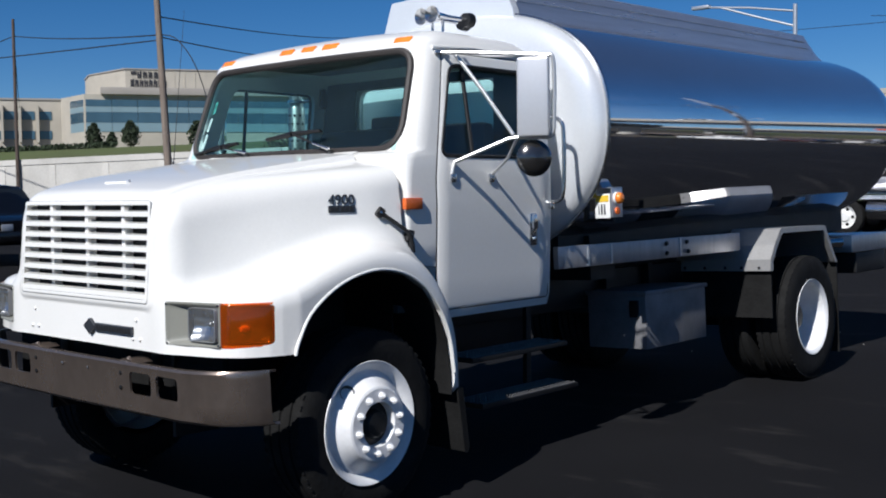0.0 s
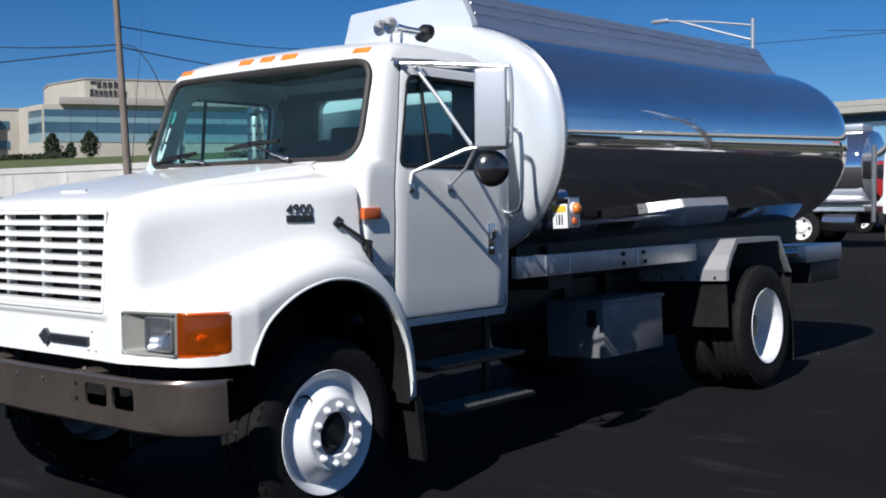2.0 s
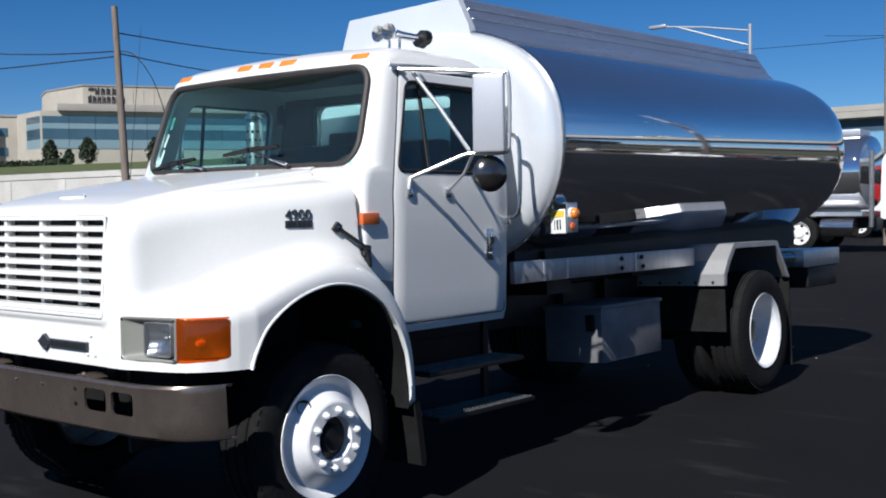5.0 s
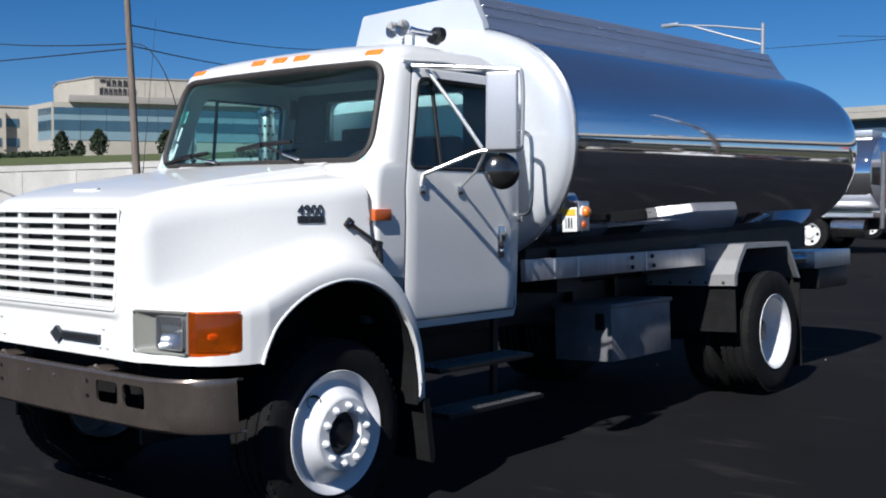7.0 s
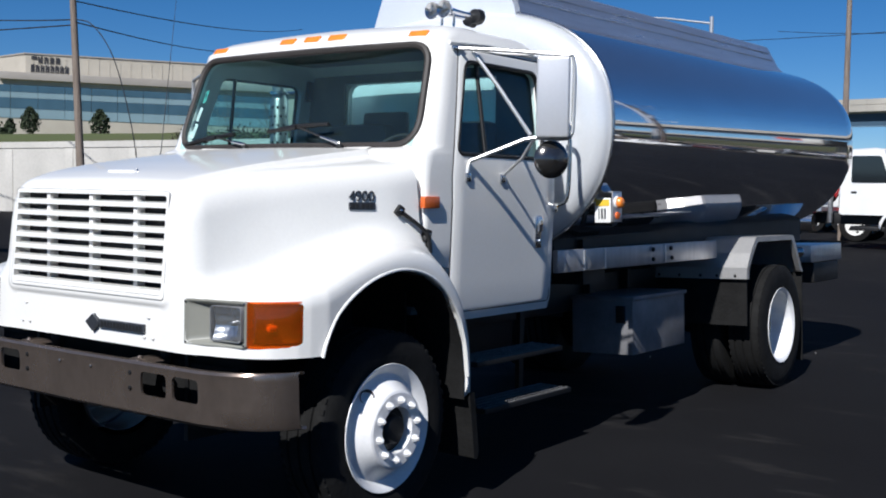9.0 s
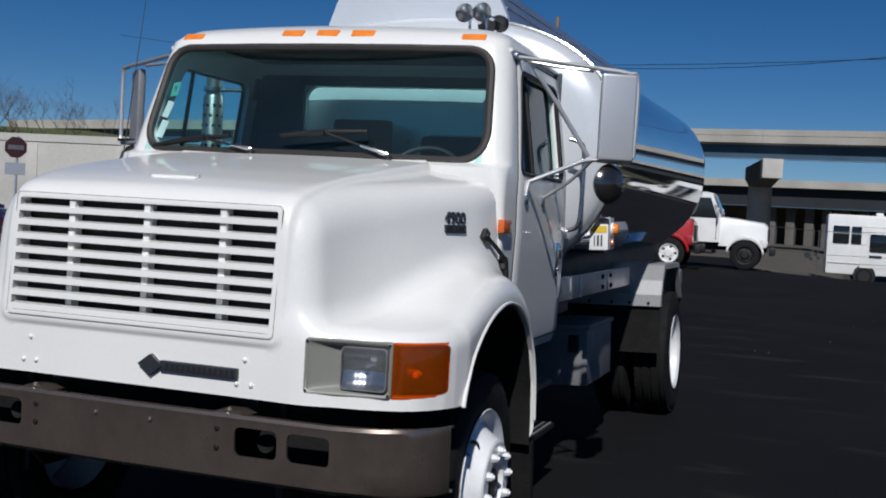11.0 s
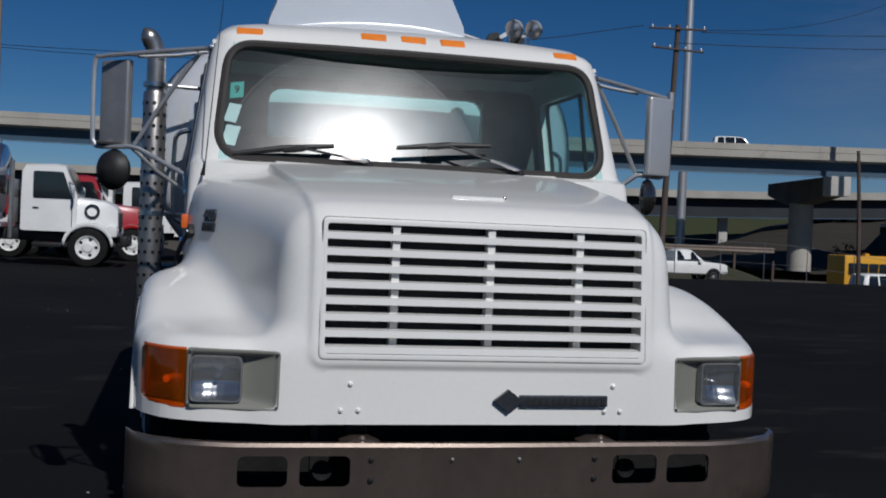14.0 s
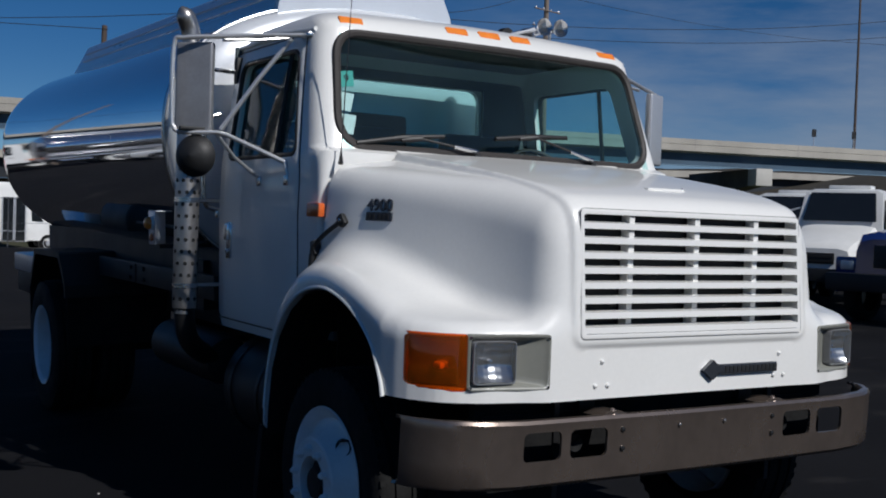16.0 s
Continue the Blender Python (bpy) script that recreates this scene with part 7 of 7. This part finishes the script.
SUV = [(-2.2, 0.45, 1.05, 1.25, 0.86, 0.7), (-2.12, 0.35, 1.08, 1.66, 0.88, 0.68), (-1.9, 0.33, 1.08, 1.76, 0.9, 0.7), (-0.5, 0.32, 1.07, 1.78, 0.91, 0.71), (0.35, 0.32, 1.06, 1.74, 0.91, 0.69), (0.62, 0.32, 1.06, 1.62, 0.91, 0.68), (1.05, 0.33, 1.07, 1.12, 0.91, 0.8), (1.9, 0.35, 1.02, 1.04, 0.89, 0.8), (2.15, 0.42, 0.9, 0.93, 0.82, 0.72)]
SUV_WIN = [[(-1.95, 1.12), (-1.3, 1.12), (-1.3, 1.66), (-1.82, 1.66)], [(-1.2, 1.12), (-0.35, 1.12), (-0.35, 1.68), (-1.2, 1.68)], [(-0.25, 1.12), (0.82, 1.12), (0.38, 1.66), (-0.25, 1.68)]]
SUV_SCR = [(1.0, 1.09, 0.5, 1.69), (-2.17, 1.12, -2.0, 1.7)]
SEDAN = [(-2.45, 0.42, 0.92, 0.95, 0.8, 0.7), (-2.3, 0.32, 0.99, 1.01, 0.86, 0.75), (-1.75, 0.3, 1.0, 1.05, 0.9, 0.74), (-1.1, 0.3, 0.98, 1.36, 0.91, 0.62), (-0.6, 0.3, 0.97, 1.44, 0.91, 0.64), (0.1, 0.3, 0.96, 1.44, 0.91, 0.64), (0.5, 0.3, 0.96, 1.33, 0.91, 0.64), (1.05, 0.3, 0.95, 0.99, 0.9, 0.78), (2.0, 0.32, 0.86, 0.88, 0.87, 0.76), (2.4, 0.4, 0.72, 0.75, 0.78, 0.68)]
SEDAN_WIN = [[(-1.45, 1.02), (-0.45, 1.02), (-0.45, 1.36), (-0.95, 1.34)], [(-0.35, 1.02), (0.85, 1.01), (0.4, 1.33), (-0.35, 1.37)]]
SEDAN_SCR = [(1.0, 0.99, 0.35, 1.4), (-1.75, 1.05, -0.95, 1.4)]
PICK = [(-2.7, 0.5, 1.12, 1.14, 0.9, 0.86), (-0.6, 0.45, 1.14, 1.16, 0.95, 0.9), (-0.55, 0.45, 1.14, 1.75, 0.95, 0.72), (0.0, 0.45, 1.14, 1.86, 0.96, 0.74), (0.5, 0.45, 1.14, 1.82, 0.96, 0.74), (0.75, 0.45, 1.14, 1.62, 0.96, 0.74), (1.2, 0.45, 1.15, 1.2, 0.96, 0.86), (2.4, 0.48, 1.08, 1.1, 0.94, 0.84), (2.6, 0.55, 1.0, 1.02, 0.9, 0.8)]
PICK_WIN = [[(-0.45, 1.2), (0.95, 1.2), (0.55, 1.7), (-0.4, 1.76)]]
PICK_SCR = [(1.15, 1.18, 0.55, 1.78), (-0.56, 1.2, -0.5, 1.72)]


def at(x, y, z=0.0, heading=0.0, k=1.0):
    return Matrix.Translation((x, y, z)) @ Matrix.Rotation(radians(heading), 4, "Z") @ Matrix.Scale(k, 4)


G = "cars parked along the lot"
car("suv", "silver boxy sport utility vehicle with dark windows", "car", at(-10.7, 28.5, 0, 0, 1.1), SUV, CAR_SILVER, (-1.4, 1.4), 0.36, SUV_WIN, SUV_SCR, group=G, low_trim=DULL_ALU)
car("sedan", "dark blue sedan parked tail to the lot", "car", at(-12.6, 24.0, 0, 180), SEDAN, CAR_NAVY, (-1.45, 1.4), 0.32, SEDAN_WIN, SEDAN_SCR, group=G)
car("suv", "dark red sport utility vehicle with bright window trim", "car", at(-9.75, 12.4, 0, 180), SUV, CAR_RED, (-1.4, 1.4), 0.36, SUV_WIN, SUV_SCR, group=G)
car("suv", "maroon sport utility vehicle parked by the sign", "car", at(-16.4, 15.6), SUV, CAR_RED, (-1.4, 1.4), 0.36, SUV_WIN, SUV_SCR, group=G)
car("pickup", "black pickup truck with tinted windows", "car", at(-21.0, 9.2), PICK, CAR_BLACK, (-1.75, 1.75), 0.38, PICK_WIN, PICK_SCR, group=G)
car("sedan", "black sedan with a pale roof glint beside the fence", "car", at(12.35, 41.0, far_drop(12.35, 41.0) - 0.03, 0, 1.08), SEDAN, CAR_BLACK, (-1.45, 1.4), 0.32, SEDAN_WIN, SEDAN_SCR)
car("sedan", "dark red sedan beyond the lot edge", "car", at(19.4, 48.6, far_drop(19.4, 48.6) - 0.03), SEDAN, CAR_RED, (-1.45, 1.4), 0.32, SEDAN_WIN, SEDAN_SCR)
car("pickup", "white pickup truck beyond the lot edge", "car", at(21.6, 46.0, far_drop(21.6, 46) - 0.03, 0, 0.86), PICK, WHITE2, (-1.75, 1.75), 0.38, PICK_WIN, PICK_SCR)
car("suv", "white sport utility vehicle below the school bus", "car", at(38.4, 53.5, -1.62), SUV, WHITE2, (-1.4, 1.4), 0.36, SUV_WIN, SUV_SCR)
so = ov_place(27.0)
car("suv", "white sport utility vehicle on the overpass", "car", OV @ at(so, 3.4, deck_z(so) - 0.9), SUV, WHITE2, (-1.4, 1.4), 0.36, SUV_WIN, SUV_SCR)


# shuttle bus and school bus
def bus(name, label, m, paint, length, h, trim, doors=True):
    th = thing(name, label, "bus", at=m)
    bm = bx(-length + 1.6, 0.0, -1.05, 1.05, 0.42, h, 0.12)
    part("body", bm, paint, th)
    rows = []
    for x, zt, w in ((-0.05, h - 0.05, 1.02), (0.15, 2.05, 0.98), (0.75, 1.45, 0.95), (0.9, 1.32, 0.94), (1.55, 1.18, 0.9), (1.75, 0.95, 0.85)):
        rows.append([(x, -w, 0.5), (x, -w, min(zt, 1.25)), (x, -w * 0.86, zt), (x, w * 0.86, zt), (x, w, min(zt, 1.25)), (x, w, 0.5)])
    bm = grid(rows)
    bm.verts.ensure_lookup_table()
    bm.faces.new(bm.verts[-6:])
    bmesh.ops.recalc_face_normals(bm, faces=bm.faces)
    part("cab_nose", bm, paint, th, "", 25)
    part("screen", grid([[(0.18, y, 2.0), (0.76, y, 1.5)] for y in (-0.78, 0, 0.78)]), DARK_GLASS, th, "dark windscreen")
    nw = int((length - 3.4) / 0.74)
    for s in (1, -1):
        for i in range(nw + (0 if doors else 2)):
            x = -length + 1.85 + i * 0.74
            w_ = part("window", bx(x, x + 0.66, s * 1.055 - 0.012, s * 1.055 + 0.012, h - 1.25, h - 0.5, 0.05), DARK_GLASS, th, "dark side window")
            part("window_bar", bx(x, x + 0.66, s * 1.068 - 0.004, s * 1.068 + 0.004, h - 0.82, h - 0.79), trim, w_)
        part("cab_window", prism([(0.12, 1.35), (0.62, 1.35), (0.2, 1.95), (0.12, 1.95)], "y", s * 0.955, s * 0.975), DARK_GLASS, th)
        part("rub_rail", bx(-length + 1.65, -0.1, s * 1.06 - 0.015, s * 1.06 + 0.015, 0.88, 0.92), trim, th)
        for x in (-length + 3.2, 0.85):
            part("wheel_arch", lathe([(0, 0.46), (s * 0.012, 0.45), (s * 0.013, 0.0002)], 24, axis="Y", m=Matrix.Translation((x, s * (1.05 if x < 0 else 0.92), 0.42))), BLACK, th)
            road_wheel(th, x, s * (0.95 if x < 0 else 0.86), 0.39, 0.24, GALV, s)
    if doors:
        d = part("door", bx(-1.15, -0.15, -1.075, -1.05, 0.5, 2.35), DARK_GLASS, th, "folding glass entry door")
        for x in (-1.15, -0.68, -0.62, -0.19):
            part("door_frame", bx(x, x + 0.05, -1.085, -1.07, 0.5, 2.35), GALV, d)
        f = part("lift_panel", bx(-2.75, -1.3, -1.072, -1.05, 0.75, 2.55, 0.01), paint, th)
        part("panel_window", bx(-2.4, -1.65, -1.085, -1.07, 1.45, 2.2, 0.05), DARK_GLASS, f)
        for i, (x, z) in enumerate(((-4.9, 1.15), (-4.7, 1.35), (-4.55, 1.2), (-4.75, 1.0), (-4.45, 1.05))):
            part("decal", lathe([(0, 0.0002), (0, 0.08 if i else 0.14), (0.01, 0.0002)], 10, axis="Y", m=Matrix.Translation((x, -1.062, z))), BADGE, th)
        part("small_lettering_bar", bx(-2.4, -1.9, -1.084, -1.07, 1.18, 1.3), CAR_NAVY, th)
    part("bumper", bx(1.65, 1.82, -0.88, 0.88, 0.42, 0.65, 0.05), BLACK, th)
    part("roof_unit", bx(-length + 3.6, -length + 3.9, -0.2, 0.2, h - 0.02, h + 0.14, 0.04), paint, th)
    return th


bus("shuttle_bus", "white cutaway shuttle bus with dark windows and folding door", at(5.95, 47.9, far_drop(6, 48) - 0.03, 3), WHITE2, 5.75, 3.0, GALV)
bus("school_bus", "yellow school bus parked on lower ground", at(44.0, 60.5, -1.75, 0), BUS_YELLOW, 6.4, 2.9, BLACK, False)


# conventional work trucks; nose to +x
def work_truck(name, label, m, paint, load=None, tyre=0.52, rim=WHITE2, cab_len=1.7, hood_len=1.75, seal=False, group="", roof_bar=None, grille_mat=BLACK, tail=4.4, nose=1.7):
    th = thing(name, label, "truck", group, at=m)
    w = 1.0
    rows = []
    for x, z0, z1, ww in ((-cab_len, 0.95, 2.55, 0.98), (-cab_len + 0.08, 0.92, 2.68, 1.0), (-0.45, 0.92, 2.72, 1.0), (-0.2, 0.92, 2.68, 1.0), (0.12, 0.92, 1.92, 1.0)):
        rows.append([(x, -ww, z0), (x, -ww, 1.72), (x, -ww * (0.9 if z1 > 2 else 0.98), z1 - 0.06), (x, -ww * 0.75, z1), (x, ww * 0.75, z1), (x, ww * (0.9 if z1 > 2 else 0.98), z1 - 0.06), (x, ww, 1.72), (x, ww, z0)])
    bm = grid(rows, close=True)
    bm.verts.ensure_lookup_table()
    bm.faces.new(bm.verts[:8])
    bm.faces.new(bm.verts[-8:])
    bmesh.ops.recalc_face_normals(bm, faces=bm.faces)
    part("cab", bm, paint, th, "", 30)
    rows = []
    for x, z1, ww in ((0.1, 1.86, 0.92), (0.8, nose * 0.55 + 0.865, 0.84), (hood_len - 0.12, nose, 0.76), (hood_len, nose - 0.12, 0.72), (hood_len + 0.02, 0.85, 0.72)):
        rows.append([(x, -ww, 0.8), (x, -ww, z1 - 0.22), (x, -ww * 0.9, z1 - 0.05), (x, -ww * 0.6, z1), (x, ww * 0.6, z1), (x, ww * 0.9, z1 - 0.05), (x, ww, z1 - 0.22), (x, ww, 0.8)])
    bm = grid(rows)
    bmesh.ops.recalc_face_normals(bm, faces=bm.faces)
    part("hood", bm, paint, th, "", 30)
    ax = hood_len - 0.72
    for s in (1, -1):
        rows = []
        for a in range(0, 181, 15):
            t = radians(a)
            c, sn = math.cos(t), math.sin(t)
            rows.append([(ax + 0.62 * c, s * 0.70, tyre + 0.12 + 0.58 * sn), (ax + 0.66 * c, s * 1.1, tyre + 0.06 + 0.6 * sn), (ax + 0.6 * c, s * 1.13, tyre + 0.02 + 0.54 * sn)])
        bm = grid(rows)
        bmesh.ops.recalc_face_normals(bm, faces=bm.faces)
        fd = part("fender", bm, paint, th, "", 40)
        mod = fd.modifiers.new("skin", "SOLIDIFY")
        mod.thickness = 0.02
        part("fender_front", bx(ax + 0.5, hood_len + 0.02, s * 0.9 - 0.2, s * 0.9 + 0.2, 0.82, 1.12, 0.05), paint, th)
        part("headlight", bx(hood_len - 0.01, hood_len + 0.05, s * 0.86 - 0.12, s * 0.86 + 0.12, 0.9, 1.05, 0.02), GALV, th, "clear headlight")
        road_wheel(th, ax, s * 0.98, tyre, 0.28, rim, s)
        for dx in (0,) if tail < 4 else (0, -1.25):
            road_wheel(th, -tail + 0.9 + dx, s * 0.95, tyre, 0.3, rim, s)
        part("side_window", prism(round_poly([(-cab_len + 0.3, 1.78), (0.0, 1.78), (-0.25, 2.5), (-cab_len + 0.3, 2.5)], 0.06), "y", s * 0.965, s * 1.005), DARK_GLASS, th, "dark side window")
        part("door_seam", bx(-0.02, 0.0, s * 1.0 - 0.004, s * 1.0 + 0.004, 1.0, 1.75), BLACK, th)
        part("door_handle", bx(-cab_len + 0.3, -cab_len + 0.45, s * 1.0 - 0.02, s * 1.0 + 0.02, 1.5, 1.55, 0.01), BLACK, th)
        mi = part("mirror", bx(0.02, 0.08, s * 1.27 - 0.07, s * 1.27 + 0.07, 1.8, 2.15, 0.02), GALV, th)
        part("mirror_arm", tb([(-0.1, s * 0.98, 2.25), (0.05, s * 1.27, 2.14)], 0.02, 6), GALV, mi)
        if seal:
            part("round_decal", lathe([(0, 0.13), (s * 0.006, 0.13), (s * 0.006, 0.2), (0, 0.2)], 24, axis="Y", m=Matrix.Translation((0.5, s * 0.905, 1.48)) @ Matrix.Rotation(radians(-6 * s), 4, "Z")), BADGE, th, "dark ring decal")
    part("screen", grid([[(0.15, y, 1.94), (-0.15, y * 0.88, 2.62)] for y in (-0.85, 0, 0.85)]), DARK_GLASS, th, "dark windscreen")
    part("back_window", bx(-cab_len - 0.01, -cab_len + 0.02, -0.6, 0.6, 1.8, 2.4, 0.01), DARK_GLASS, th)
    gr_ = part("grille", bx(hood_len, hood_len + 0.05, -0.38, 0.38, 0.95, nose - 0.22, 0.02), grille_mat, th)
    for i in range(int((nose - 1.2) / 0.1)):
        part("grille_bar", bx(hood_len + 0.05, hood_len + 0.065, -0.35, 0.35, 1.0 + 0.1 * i, 1.04 + 0.1 * i), PLASTIC, gr_)
    part("bumper", bx(hood_len + 0.1, hood_len + 0.28, -1.12, 1.12, 0.55, 0.85, 0.03), BLACK, th)
    part("chassis", bx(-tail - 0.2, hood_len, -0.45, 0.45, 0.65, 0.95, 0.02), BLACK, th)
    part("step", bx(-cab_len + 0.3, -0.1, -1.0, 1.0, 0.5, 0.62, 0.02), BLACK, th)
    if load == "dump":
        b = part("dump_body", bx(-tail - 0.3, -cab_len - 0.35, -1.15, 1.15, 1.05, 2.1, 0.04), paint, th)
        for i in range(6):
            for s in (1, -1):
                x = -tail - 0.2 + i * (tail - cab_len - 0.3) / 5.2
                part("body_rib", bx(x, x + 0.1, s * 1.17 - 0.03, s * 1.17 + 0.03, 1.08, 2.08), paint, b)
        part("cab_guard", bx(-cab_len - 0.5, -cab_len - 0.35, -1.1, 1.1, 2.0, 2.75, 0.03), paint, b)
        part("spreader", bx(-tail + 1.3, -cab_len - 0.5, -1.12, 1.12, 0.75, 1.1, 0.05), ORANGE if not seal else BLACK, th, "orange underbody gear")
    if load == "tank":
        L0, L1 = -tail - 2.6, -cab_len - 0.45
        b = part("tank", lathe([(L0, 0.0002), (L0, 0.7), (L0 + 0.1, 0.98), (L0 + 0.25, 1.05), (L1 - 0.25, 1.05), (L1 - 0.1, 0.98), (L1, 0.7), (L1, 0.0002)], 40, m=Matrix.Translation((0, 0, 2.2)) @ Matrix.Diagonal((1, 1.08, 1, 1))), TANK, th, "polished steel tank")
        part("tank_rail", bx(L0, L1, -1.1, 1.1, 1.0, 1.1), ALU, th)
        part("tank_top_box", bx(L0 + 0.4, L1 - 0.3, -0.4, 0.4, 3.2, 3.38, 0.02), ALU, b)
        part("side_pipe", tb([(-cab_len - 0.25, -0.95, 0.7), (-cab_len - 0.25, -0.95, 2.75)], 0.07, 10), STACK, th)
        part("fuel_tank", lathe([(-2.9, 0.0002), (-2.9, 0.27), (-2.0, 0.27), (-2.0, 0.0002)], 20, m=Matrix.Translation((0, -0.85, 0.7))), STEEL, th)
        road_wheel(th, -tail - 1.2, -0.95, tyre, 0.3, rim, -1)
    if load == "service":
        part("service_body", bx(-tail, -cab_len - 0.2, -1.05, 1.05, 0.95, 1.9, 0.04), paint, th)
    if roof_bar:
        part("roof_light_bar", bx(-1.1, -0.7, -0.5, 0.5, 2.7, 2.82, 0.03), roof_bar, th)
    return th


work_truck("tank_truck", "white tank truck with a polished tank and ring decal", at(-4.94, 32.6, 0, 0, 1.15), WHITE2, "tank", 0.52, seal=True, cab_len=1.3, hood_len=1.15)
work_truck("red_truck", "dark red conventional truck with black trim", at(-4.7, 38.6, 0, 2, 1.12), TRUCK_RED, None, 0.52, tail=3.6)
work_truck("dump_truck", "white dump truck with an orange underbody spreader", at(-2.3, 42.6, 0, 2, 1.12), WHITE2, "dump", 0.52, rim=BLACK)
work_truck("dump_truck", "white dump truck parked behind the red truck", at(-6.8, 47.0, 0, 2, 1.12), WHITE2, "dump", 0.52)
GT = "row of parked white trucks"
for i in range(8):
    work_truck("service_truck", "white utility truck in a parked row", at(16.7 + 1.85 * i, 12.9 + 3.15 * i, 0, 204, 0.92), WHITE2, "service", 0.45, group=GT, tail=3.4, roof_bar=WHITE2 if i in (0, 1, 4) else None, grille_mat=CAR_BLUE if i % 2 else BLACK, nose=1.42)
work_truck("blue_truck", "deep blue truck with a black bumper", at(14.9, 8.75, 0, 188, 1.0), CAR_BLUE, "service", 0.45, hood_len=2.3, tail=3.4, nose=1.55)
ub = thing("equipment_trailer", "small grey equipment trailer with a lamp head", "trailer")
zz = far_drop(12.8, 39.4)
part("cabinet", bx(12.55, 13.3, 39.05, 39.75, zz + 0.42, zz + 1.08, 0.04), CONCRETE_L, ub)
part("mast", tb([(12.3, 39.4, zz + 0.4), (12.3, 39.4, zz + 1.5)], 0.05, 8), GALV, ub)
part("lamp_box", bx(12.17, 12.43, 39.27, 39.53, zz + 1.4, zz + 1.7, 0.03), GALV, ub)
part("drawbar", bx(11.9, 12.6, 39.35, 39.45, zz + 0.36, zz + 0.44), BLACK, ub)
for s in (1, -1):
    road_wheel(ub, 12.95, 39.4 + s * 0.40, 0.24, 0.15, BLACK, s)
